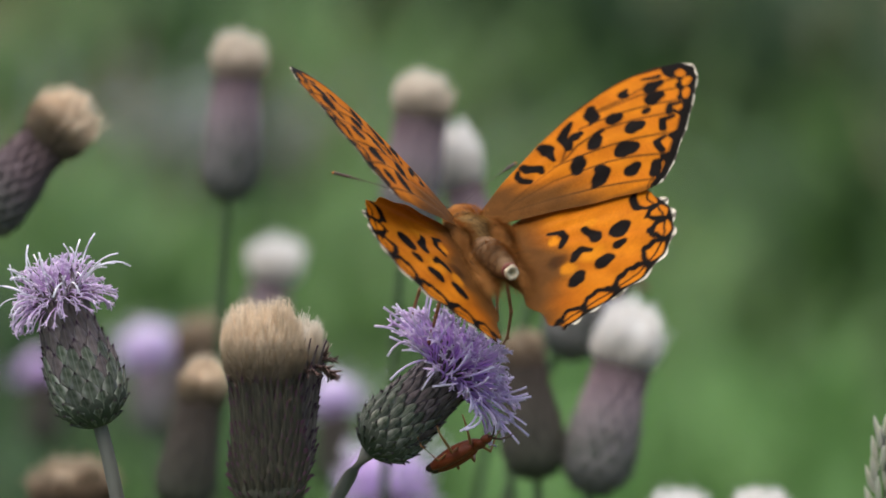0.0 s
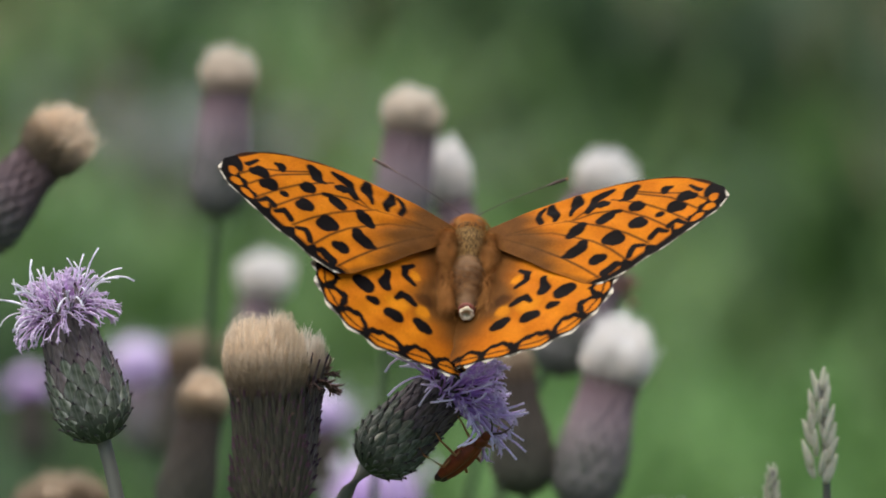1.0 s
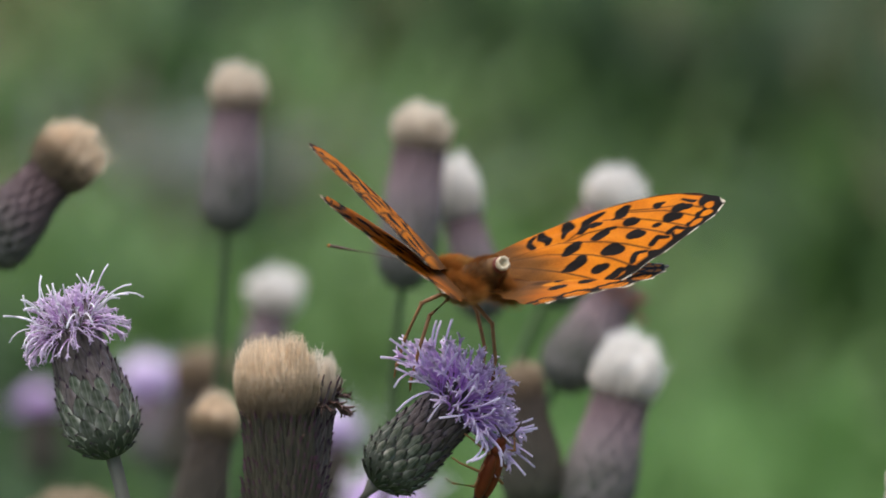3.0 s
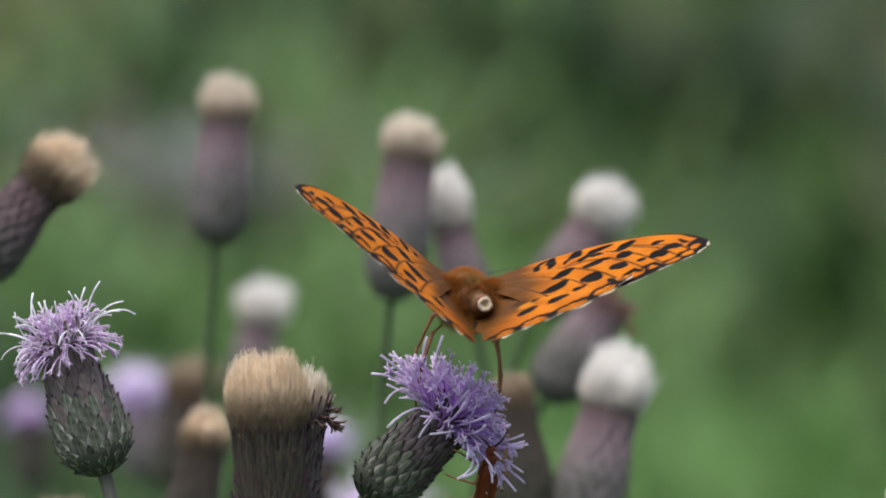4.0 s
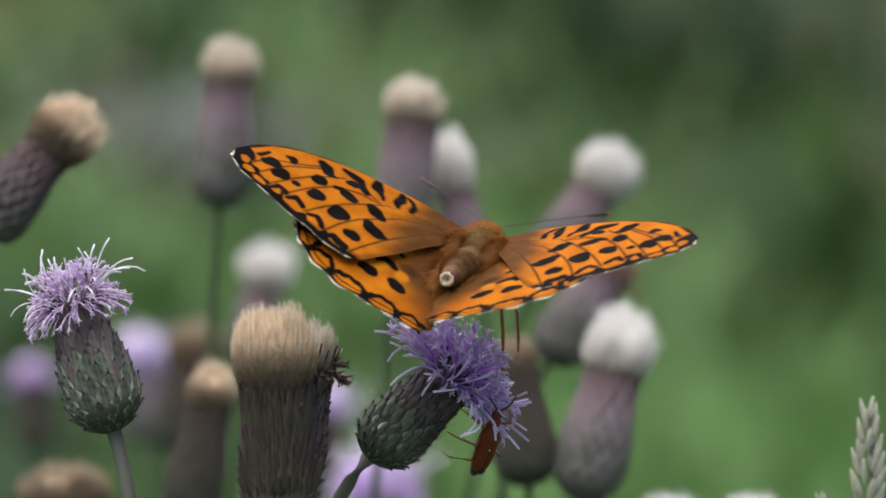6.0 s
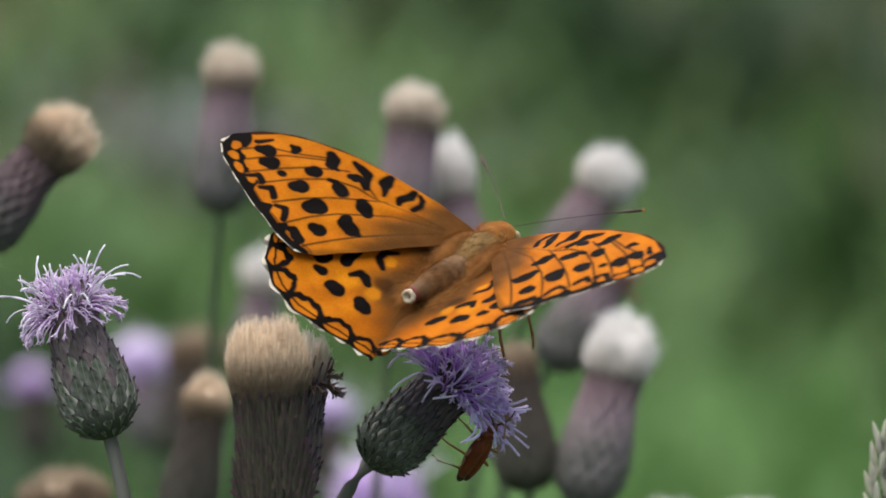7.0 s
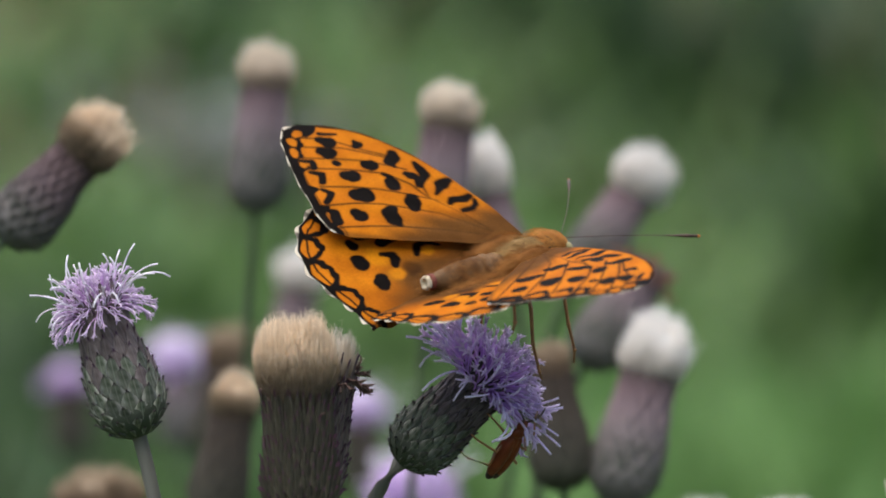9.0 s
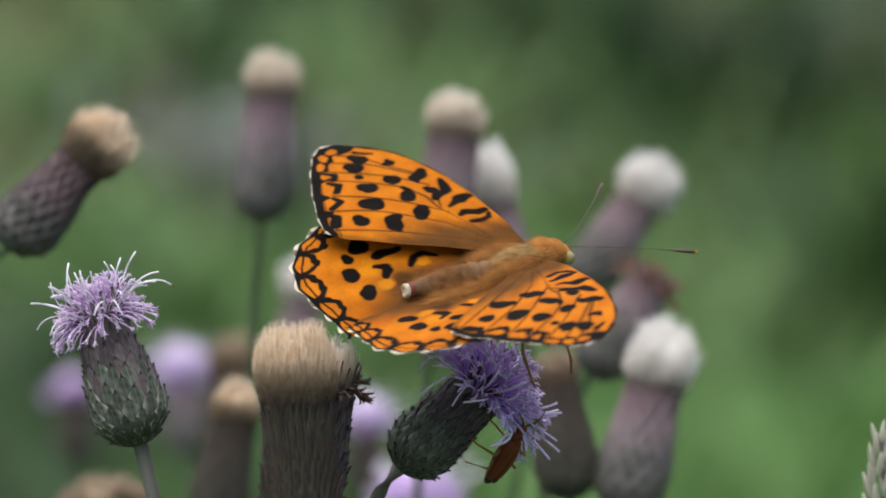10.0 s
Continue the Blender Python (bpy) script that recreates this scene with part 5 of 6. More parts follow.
    walk(withered_head, [
        (0, sway(withered_head, (-0.01379, 0.00416), 0.8726, 0, -0)),
        (0.5, sway(withered_head, (-0.01379, 0.00416), 0.8726, 0.24, -0.24)),
        (1, sway(withered_head, (-0.01379, 0.00416), 0.8726, 1.34, 0.18)),
        (1.5, sway(withered_head, (-0.01379, 0.00416), 0.8726, 1.61, 0.41)),
        (2, sway(withered_head, (-0.01379, 0.00416), 0.8726, 1.08, 0.24)),
        (2.5, sway(withered_head, (-0.01379, 0.00416), 0.8726, 1.31, -0.09)),
        (4, sway(withered_head, (-0.01379, 0.00416), 0.8726, 1.63, -0.82)),
        (4.5, sway(withered_head, (-0.01379, 0.00416), 0.8726, 1.16, -0.24)),
        (5, sway(withered_head, (-0.01379, 0.00416), 0.8726, 1.22, -0.56)),
        (6.5, sway(withered_head, (-0.01379, 0.00416), 0.8726, 2.3, 0.43)),
        (7, sway(withered_head, (-0.01379, 0.00416), 0.8726, 1.36, -0.55)),
        (7.5, sway(withered_head, (-0.01379, 0.00416), 0.8726, 2.53, 0.56)),
        (8, sway(withered_head, (-0.01379, 0.00416), 0.8726, 1.51, -0.56)),
        (8.5, sway(withered_head, (-0.01379, 0.00416), 0.8726, 1.25, -0.24)),
        (9, sway(withered_head, (-0.01379, 0.00416), 0.8726, 0.58, -0.35)),
        (9.5, sway(withered_head, (-0.01379, 0.00416), 0.8726, 2.06, -0.4)),
        (10, sway(withered_head, (-0.01379, 0.00416), 0.8726, -0.05, -0.32)),
    ])
    walk(edge_tuft, [
        (0, sway(edge_tuft, (-0.07719, 0.09281), 0.8939, 0, -0)),
        (0.5, sway(edge_tuft, (-0.07719, 0.09281), 0.8939, 0.39, -0.13)),
        (1, sway(edge_tuft, (-0.07719, 0.09281), 0.8939, 0.78, -0.13)),
        (1.5, sway(edge_tuft, (-0.07719, 0.09281), 0.8939, 0.94, 0.05)),
        (2, sway(edge_tuft, (-0.07719, 0.09281), 0.8939, 0.95, -0.13)),
        (2.5, sway(edge_tuft, (-0.07719, 0.09281), 0.8939, 0.87, -0.1)),
        (4, sway(edge_tuft, (-0.07719, 0.09281), 0.8939, 0.89, -0.23)),
        (4.5, sway(edge_tuft, (-0.07719, 0.09281), 0.8939, 0.84, -0.32)),
        (5, sway(edge_tuft, (-0.07719, 0.09281), 0.8939, 0.91, -0.21)),
        (6.5, sway(edge_tuft, (-0.07719, 0.09281), 0.8939, 1.73, -0)),
        (7, sway(edge_tuft, (-0.07719, 0.09281), 0.8939, 0.73, -0.45)),
        (7.5, sway(edge_tuft, (-0.07719, 0.09281), 0.8939, 1.2, 0.08)),
        (8, sway(edge_tuft, (-0.07719, 0.09281), 0.8939, 1.08, -0.28)),
        (8.5, sway(edge_tuft, (-0.07719, 0.09281), 0.8939, 0.81, -0.13)),
        (9, sway(edge_tuft, (-0.07719, 0.09281), 0.8939, 0.61, -0.44)),
        (9.5, sway(edge_tuft, (-0.07719, 0.09281), 0.8939, 1.41, -0.29)),
        (10, sway(edge_tuft, (-0.07719, 0.09281), 0.8939, 0.34, -0.08)),
    ])
    walk(small_tuft, [
        (0, sway(small_tuft, (-0.04349, 0.10857), 0.8586, 0, -0)),
        (0.5, sway(small_tuft, (-0.04349, 0.10857), 0.8586, 0.25, -0.25)),
        (1, sway(small_tuft, (-0.04349, 0.10857), 0.8586, 1.39, 0.19)),
        (1.5, sway(small_tuft, (-0.04349, 0.10857), 0.8586, 1.68, 0.43)),
        (2, sway(small_tuft, (-0.04349, 0.10857), 0.8586, 1.12, 0.25)),
        (2.5, sway(small_tuft, (-0.04349, 0.10857), 0.8586, 1.36, -0.09)),
        (4, sway(small_tuft, (-0.04349, 0.10857), 0.8586, 1.69, -0.85)),
        (4.5, sway(small_tuft, (-0.04349, 0.10857), 0.8586, 1.2, -0.25)),
        (5, sway(small_tuft, (-0.04349, 0.10857), 0.8586, 1.27, -0.59)),
        (6.5, sway(small_tuft, (-0.04349, 0.10857), 0.8586, 2.39, 0.44)),
        (7, sway(small_tuft, (-0.04349, 0.10857), 0.8586, 1.41, -0.57)),
        (7.5, sway(small_tuft, (-0.04349, 0.10857), 0.8586, 2.63, 0.59)),
        (8, sway(small_tuft, (-0.04349, 0.10857), 0.8586, 1.57, -0.59)),
        (8.5, sway(small_tuft, (-0.04349, 0.10857), 0.8586, 1.3, -0.25)),
        (9, sway(small_tuft, (-0.04349, 0.10857), 0.8586, 0.6, -0.36)),
        (9.5, sway(small_tuft, (-0.04349, 0.10857), 0.8586, 2.14, -0.41)),
        (10, sway(small_tuft, (-0.04349, 0.10857), 0.8586, -0.05, -0.33)),
    ])
    walk(tall_spike, [
        (0, sway(tall_spike, (0.05368, 0.0382), 0.8858, 5.98, -7.19)),
        (0.5, sway(tall_spike, (0.05368, 0.0382), 0.8858, 5.79, -3.63)),
        (0.9, sway(tall_spike, (0.05368, 0.0382), 0.8858, -0.7, -0.85)),
        (1, sway(tall_spike, (0.05368, 0.0382), 0.8858, 0, -0)),
        (1.2, sway(tall_spike, (0.05368, 0.0382), 0.8858, 3.29, -0.92)),
        (1.5, sway(tall_spike, (0.05368, 0.0382), 0.8858, 3.02, -1.35)),
        (1.7, sway(tall_spike, (0.05368, 0.0382), 0.8858, 1.73, -1.8)),
        (2, sway(tall_spike, (0.05368, 0.0382), 0.8858, 6.47, -5.98)),
        (2.2, sway(tall_spike, (0.05368, 0.0382), 0.8858, 4.9, -2.05)),
        (2.5, sway(tall_spike, (0.05368, 0.0382), 0.8858, 6.52, -5.69)),
        (4, sway(tall_spike, (0.05368, 0.0382), 0.8858, 8.89, -8.36)),
        (4.5, sway(tall_spike, (0.05368, 0.0382), 0.8858, 11.45, -8.08)),
        (5, sway(tall_spike, (0.05368, 0.0382), 0.8858, 8.65, -8.73)),
        (6.5, sway(tall_spike, (0.05368, 0.0382), 0.8858, 5.2, -2.93)),
        (7, sway(tall_spike, (0.05368, 0.0382), 0.8858, 6.76, -6.49)),
        (7.5, sway(tall_spike, (0.05368, 0.0382), 0.8858, 6.84, -5.33)),
        (8, sway(tall_spike, (0.05368, 0.0382), 0.8858, 3.55, -7.14)),
        (8.5, sway(tall_spike, (0.05368, 0.0382), 0.8858, 6.14, -6.17)),
        (9, sway(tall_spike, (0.05368, 0.0382), 0.8858, 5.12, -7.55)),
        (9.5, sway(tall_spike, (0.05368, 0.0382), 0.8858, 2.97, -1.69)),
        (10, sway(tall_spike, (0.05368, 0.0382), 0.8858, 1.92, -5.61)),
    ])
    walk(short_spike, [
        (0, sway(short_spike, (0.04855, 0.04169), 0.8743, 5.98, -7.19)),
        (0.5, sway(short_spike, (0.04855, 0.04169), 0.8743, 5.79, -3.63)),
        (0.9, sway(short_spike, (0.04855, 0.04169), 0.8743, -0.7, -0.85)),
        (1, sway(short_spike, (0.04855, 0.04169), 0.8743, 0, -0)),
        (1.2, sway(short_spike, (0.04855, 0.04169), 0.8743, 3.29, -0.92)),
        (1.5, sway(short_spike, (0.04855, 0.04169), 0.8743, 3.02, -1.35)),
        (1.7, sway(short_spike, (0.04855, 0.04169), 0.8743, 1.73, -1.8)),
        (2, sway(short_spike, (0.04855, 0.04169), 0.8743, 6.47, -5.98)),
        (2.2, sway(short_spike, (0.04855, 0.04169), 0.8743, 4.9, -2.05)),
        (2.5, sway(short_spike, (0.04855, 0.04169), 0.8743, 6.52, -5.69)),
        (4, sway(short_spike, (0.04855, 0.04169), 0.8743, 8.89, -8.36)),
        (4.5, sway(short_spike, (0.04855, 0.04169), 0.8743, 11.45, -8.08)),
        (5, sway(short_spike, (0.04855, 0.04169), 0.8743, 8.65, -8.73)),
        (6.5, sway(short_spike, (0.04855, 0.04169), 0.8743, 5.2, -2.93)),
        (7, sway(short_spike, (0.04855, 0.04169), 0.8743, 6.76, -6.49)),
        (7.5, sway(short_spike, (0.04855, 0.04169), 0.8743, 6.84, -5.33)),
        (8, sway(short_spike, (0.04855, 0.04169), 0.8743, 3.55, -7.14)),
        (8.5, sway(short_spike, (0.04855, 0.04169), 0.8743, 6.14, -6.17)),
        (9, sway(short_spike, (0.04855, 0.04169), 0.8743, 5.12, -7.55)),
        (9.5, sway(short_spike, (0.04855, 0.04169), 0.8743, 2.97, -1.69)),
        (10, sway(short_spike, (0.04855, 0.04169), 0.8743, 1.92, -5.61)),
    ])
    walk(sitter, [
        (0, pose(0.00402, -0.00099, 0.89947, 21.4, -0.2, 20.7)),
        (0.5, pose(0.00336, -0.00042, 0.89974, 24.6, 5.3, 4.3)),
        (1, pose(0.00379, -0.00020, 0.89958, 26.3, 6.0, 1.6)),
        (1.5, pose(0.00399, 0.00034, 0.89944, 28.6, 6.4, 4.6)),
        (1.6, pose(0.00369, 0.00000, 0.89951, 29.0, -7.2, 14.9)),
        (1.7, pose(0.00263, 0.00000, 0.89974, 31.9, -9.8, 14.1)),
        (1.8, pose(0.00306, 0.00000, 0.89976, 30.0, -8.5, 19.4)),
        (1.9, pose(0.00351, 0.00000, 0.89915, 31.2, -5.1, 22.3)),
        (2, pose(0.00276, 0.00046, 0.89906, 16.8, 2.8, 21.6)),
        (2.067, pose(0.00338, 0.00000, 0.89880, 24.2, -2.7, 15.7)),
        (2.1, pose(0.00338, 0.00000, 0.89880, 24.2, -2.7, 15.7)),
        (2.133, pose(0.00338, 0.00000, 0.89880, 24.2, -2.7, 15.7)),
        (2.167, pose(0.00365, 0.00000, 0.89802, 28.2, -1.9, 9.2)),
        (2.2, pose(0.00365, 0.00000, 0.89802, 28.2, -1.9, 9.2)),
        (2.233, pose(0.00365, 0.00000, 0.89802, 28.2, -1.9, 9.2)),
        (2.3, pose(0.00333, 0.00000, 0.90029, -1.5, 6.5, 2.0)),
        (2.367, pose(0.00481, 0.00000, 0.89961, 13.3, 2.5, 26.7)),
        (2.4, pose(0.00481, 0.00000, 0.89961, 13.3, 2.5, 26.7)),
        (2.433, pose(0.00481, 0.00000, 0.89961, 13.3, 2.5, 26.7)),
        (2.5, pose(0.00351, 0.00015, 0.89928, 0.0, 10.2, 18.2)),
        (2.7, pose(0.00261, 0.00015, 0.89888, 0.0, 10.2, 18.2)),
        (3.8, pose(0.00368, 0.00038, 0.89863, 8.1, 6.1, 6.2)),
        (4, pose(0.00402, 0.00039, 0.89809, 8.5, 5.9, 5.6)),
        (4.5, pose(0.00361, -0.00006, 0.89872, 13.8, 7.4, 1.1)),
        (5, pose(0.00397, -0.00028, 0.89834, 14.1, 7.4, -7.2)),
        (5.2, pose(0.00487, -0.00024, 0.89925, 14.1, 7.5, -7.7)),
        (6.3, pose(0.00377, 0.00038, 0.89856, 15.4, 9.0, -15.3)),
        (6.5, pose(0.00459, 0.00042, 0.89892, 15.5, 9.1, -15.7)),
        (7, pose(0.00343, -0.00101, 0.89886, 24.1, 12.2, -32.9)),
        (7.5, pose(0.00435, 0.00012, 0.89932, 22.3, 9.3, -40.1)),
        (8, pose(0.00383, -0.00018, 0.89893, 17.3, 8.0, -42.8)),
        (8.5, pose(0.00442, -0.00031, 0.89911, 17.6, 11.7, -47.7)),
        (9, pose(0.00384, -0.00120, 0.89876, 15.9, 11.1, -49.2)),
        (9.5, pose(0.00515, 0.00075, 0.89821, 15.7, 10.0, -49.6)),
        (10, pose(0.00259, -0.00272, 0.89907, 16.9, 13.5, -62.5)),
    ])
    walk(sitter_wings["forewing", 1], [
        (0, wing_pose(1, FORE_PIVOT, 33.9, -2.9, 6.7)),
        (0.5, wing_pose(1, FORE_PIVOT, 29.4, -16.7, 1.4)),
        (1, wing_pose(1, FORE_PIVOT, 28.6, -25.0, 1.6)),
        (1.5, wing_pose(1, FORE_PIVOT, 30.9, -21.7, 3.2)),
        (1.6, wing_pose(1, FORE_PIVOT, 86.0, -3.0, 0.0)),
        (1.7, wing_pose(1, FORE_PIVOT, 44.8, -2.8, 0.0)),
        (1.8, wing_pose(1, FORE_PIVOT, 49.8, 1.7, 0.0)),
        (1.9, wing_pose(1, FORE_PIVOT, 41.9, -1.0, 0.0)),
        (2, wing_pose(1, FORE_PIVOT, 36.5, 1.8, 17.0)),
        (2.067, wing_pose(1, FORE_PIVOT, 54.1, 11.5, 0.0)),
        (2.1, wing_pose(1, FORE_PIVOT, 60.1, 11.5, 0.0)),
        (2.133, wing_pose(1, FORE_PIVOT, 66.1, 11.5, 0.0)),
        (2.167, wing_pose(1, FORE_PIVOT, 25.4, -7.8, 0.0)),
        (2.2, wing_pose(1, FORE_PIVOT, 39.4, -7.8, 0.0)),
        (2.233, wing_pose(1, FORE_PIVOT, 53.4, -7.8, 0.0)),
        (2.3, wing_pose(1, FORE_PIVOT, 62.0, -1.2, 0.0)),
        (2.367, wing_pose(1, FORE_PIVOT, 67.1, 3.9, 0.0)),
        (2.4, wing_pose(1, FORE_PIVOT, 53.1, 3.9, 0.0)),
        (2.433, wing_pose(1, FORE_PIVOT, 39.1, 3.9, 0.0)),
        (2.5, wing_pose(1, FORE_PIVOT, 25.6, -39.8, 17.9)),
        (2.7, wing_pose(1, FORE_PIVOT, 27.1, -39.8, 17.9)),
        (3.8, wing_pose(1, FORE_PIVOT, 27.8, -44.5, 1.3)),
        (4, wing_pose(1, FORE_PIVOT, 28.0, -44.7, 0.4)),
        (4.5, wing_pose(1, FORE_PIVOT, 23.6, -44.2, 0.4)),
        (5, wing_pose(1, FORE_PIVOT, 28.1, -44.6, -1.3)),
        (5.2, wing_pose(1, FORE_PIVOT, 27.8, -44.1, -1.3)),
        (6.3, wing_pose(1, FORE_PIVOT, 21.5, -34.5, -0.5)),
        (6.5, wing_pose(1, FORE_PIVOT, 21.2, -33.9, -0.5)),
        (7, wing_pose(1, FORE_PIVOT, 23.0, -24.4, -0.1)),
        (7.5, wing_pose(1, FORE_PIVOT, 18.7, -25.3, 0.7)),
        (8, wing_pose(1, FORE_PIVOT, 16.8, -23.2, 0.0)),
        (8.5, wing_pose(1, FORE_PIVOT, 26.1, -21.6, -0.7)),
        (9, wing_pose(1, FORE_PIVOT, 17.0, -28.0, -2.1)),
        (9.5, wing_pose(1, FORE_PIVOT, 14.3, -29.7, -2.3)),
        (10, wing_pose(1, FORE_PIVOT, 9.3, -25.2, -2.7)),
    ])
    walk(sitter_wings["forewing", -1], [
        (0, wing_pose(-1, FORE_PIVOT, 41.8, -8.7, 4.7)),
        (0.5, wing_pose(-1, FORE_PIVOT, 30.0, -19.4, 4.3)),
        (1, wing_pose(-1, FORE_PIVOT, 20.9, -24.3, 4.9)),
        (1.5, wing_pose(-1, FORE_PIVOT, 26.9, -24.9, 4.3)),
        (1.6, wing_pose(-1, FORE_PIVOT, 72.9, -14.1, 0.0)),
        (1.7, wing_pose(-1, FORE_PIVOT, 40.8, -9.9, 0.0)),
        (1.8, wing_pose(-1, FORE_PIVOT, 46.4, -7.6, 0.0)),
        (1.9, wing_pose(-1, FORE_PIVOT, 42.7, -8.6, 0.0)),
        (2, wing_pose(-1, FORE_PIVOT, 26.1, -5.0, 18.7)),
        (2.067, wing_pose(-1, FORE_PIVOT, 59.5, -2.0, 0.0)),
        (2.1, wing_pose(-1, FORE_PIVOT, 65.5, -2.0, 0.0)),
        (2.133, wing_pose(-1, FORE_PIVOT, 71.5, -2.0, 0.0)),
        (2.167, wing_pose(-1, FORE_PIVOT, 40.5, -13.9, 0.0)),
        (2.2, wing_pose(-1, FORE_PIVOT, 54.5, -13.9, 0.0)),
        (2.233, wing_pose(-1, FORE_PIVOT, 68.5, -13.9, 0.0)),
        (2.3, wing_pose(-1, FORE_PIVOT, 72.3, 10.7, 0.0)),
        (2.367, wing_pose(-1, FORE_PIVOT, 67.3, -41.3, 0.0)),
        (2.4, wing_pose(-1, FORE_PIVOT, 53.3, -41.3, 0.0)),
        (2.433, wing_pose(-1, FORE_PIVOT, 39.3, -41.3, 0.0)),
        (2.5, wing_pose(-1, FORE_PIVOT, 21.0, -40.5, 23.0)),
        (2.7, wing_pose(-1, FORE_PIVOT, 23.0, -40.5, 20.0)),
        (3.8, wing_pose(-1, FORE_PIVOT, 33.6, -46.7, 1.3)),
        (4, wing_pose(-1, FORE_PIVOT, 34.0, -47.1, 1.2)),
        (4.5, wing_pose(-1, FORE_PIVOT, 27.5, -49.4, 0.7)),
        (5, wing_pose(-1, FORE_PIVOT, 34.1, -47.6, 1.3)),
        (5.2, wing_pose(-1, FORE_PIVOT, 33.6, -47.1, 1.3)),
        (6.3, wing_pose(-1, FORE_PIVOT, 22.7, -37.0, 2.0)),
        (6.5, wing_pose(-1, FORE_PIVOT, 22.1, -36.5, 2.1)),
        (7, wing_pose(-1, FORE_PIVOT, 23.4, -31.0, -1.8)),
        (7.5, wing_pose(-1, FORE_PIVOT, 22.9, -29.5, -1.5)),
        (8, wing_pose(-1, FORE_PIVOT, 24.0, -28.6, -5.1)),
        (8.5, wing_pose(-1, FORE_PIVOT, 31.9, -28.9, -8.7)),
        (9, wing_pose(-1, FORE_PIVOT, 25.4, -35.2, -4.8)),
        (9.5, wing_pose(-1, FORE_PIVOT, 23.8, -36.0, -6.6)),
        (10, wing_pose(-1, FORE_PIVOT, 15.1, -31.0, -6.4)),
    ])
    walk(sitter_wings["hindwing", 1], [
        (0, wing_pose(1, HIND_PIVOT, 30.3, -5.5, -1.3)),
        (0.5, wing_pose(1, HIND_PIVOT, 28.9, -15.3, -3.1)),
        (1, wing_pose(1, HIND_PIVOT, 28.3, -17.8, -2.8)),
        (1.5, wing_pose(1, HIND_PIVOT, 30.1, -12.6, -2.2)),
        (1.6, wing_pose(1, HIND_PIVOT, 48.9, -1.9, 0.0)),
        (1.7, wing_pose(1, HIND_PIVOT, 31.0, 2.6, 0.0)),
        (1.8, wing_pose(1, HIND_PIVOT, 27.1, 7.4, 0.0)),
        (1.9, wing_pose(1, HIND_PIVOT, 18.7, 13.1, 0.0)),
        (2, wing_pose(1, HIND_PIVOT, 27.6, -3.1, 6.0)),
        (2.067, wing_pose(1, HIND_PIVOT, 14.8, 5.8, 0.0)),
        (2.1, wing_pose(1, HIND_PIVOT, 20.8, 5.8, 0.0)),
        (2.133, wing_pose(1, HIND_PIVOT, 26.8, 5.8, 0.0)),
        (2.167, wing_pose(1, HIND_PIVOT, 17.4, 15.1, 0.0)),
        (2.2, wing_pose(1, HIND_PIVOT, 31.4, 15.1, 0.0)),
        (2.233, wing_pose(1, HIND_PIVOT, 45.4, 15.1, 0.0)),
        (2.3, wing_pose(1, HIND_PIVOT, 22.0, -0.1, 0.0)),
        (2.367, wing_pose(1, HIND_PIVOT, 57.1, 10.3, 0.0)),
        (2.4, wing_pose(1, HIND_PIVOT, 43.1, 10.3, 0.0)),
        (2.433, wing_pose(1, HIND_PIVOT, 29.1, 10.3, 0.0)),
        (2.5, wing_pose(1, HIND_PIVOT, 10.8, -6.6, -4.7)),
        (2.7, wing_pose(1, HIND_PIVOT, 12.3, -6.6, -4.7)),
        (3.8, wing_pose(1, HIND_PIVOT, 25.8, -9.7, -7.0)),
        (4, wing_pose(1, HIND_PIVOT, 26.5, -9.9, -7.2)),
        (4.5, wing_pose(1, HIND_PIVOT, 22.5, -17.2, -8.0)),
        (5, wing_pose(1, HIND_PIVOT, 26.9, -13.1, -7.3)),
        (5.2, wing_pose(1, HIND_PIVOT, 26.5, -13.1, -7.2)),
        (6.3, wing_pose(1, HIND_PIVOT, 20.2, -12.3, -5.8)),
        (6.5, wing_pose(1, HIND_PIVOT, 19.9, -12.2, -5.8)),
        (7, wing_pose(1, HIND_PIVOT, 21.5, -9.8, -5.3)),
        (7.5, wing_pose(1, HIND_PIVOT, 17.5, -12.4, -4.6)),
        (8, wing_pose(1, HIND_PIVOT, 15.6, -12.2, -6.7)),
        (8.5, wing_pose(1, HIND_PIVOT, 24.7, -11.7, -5.1)),
        (9, wing_pose(1, HIND_PIVOT, 16.0, -14.5, -6.6)),
        (9.5, wing_pose(1, HIND_PIVOT, 13.2, -15.4, -6.7)),
        (10, wing_pose(1, HIND_PIVOT, 8.3, -13.4, -5.1)),
    ])
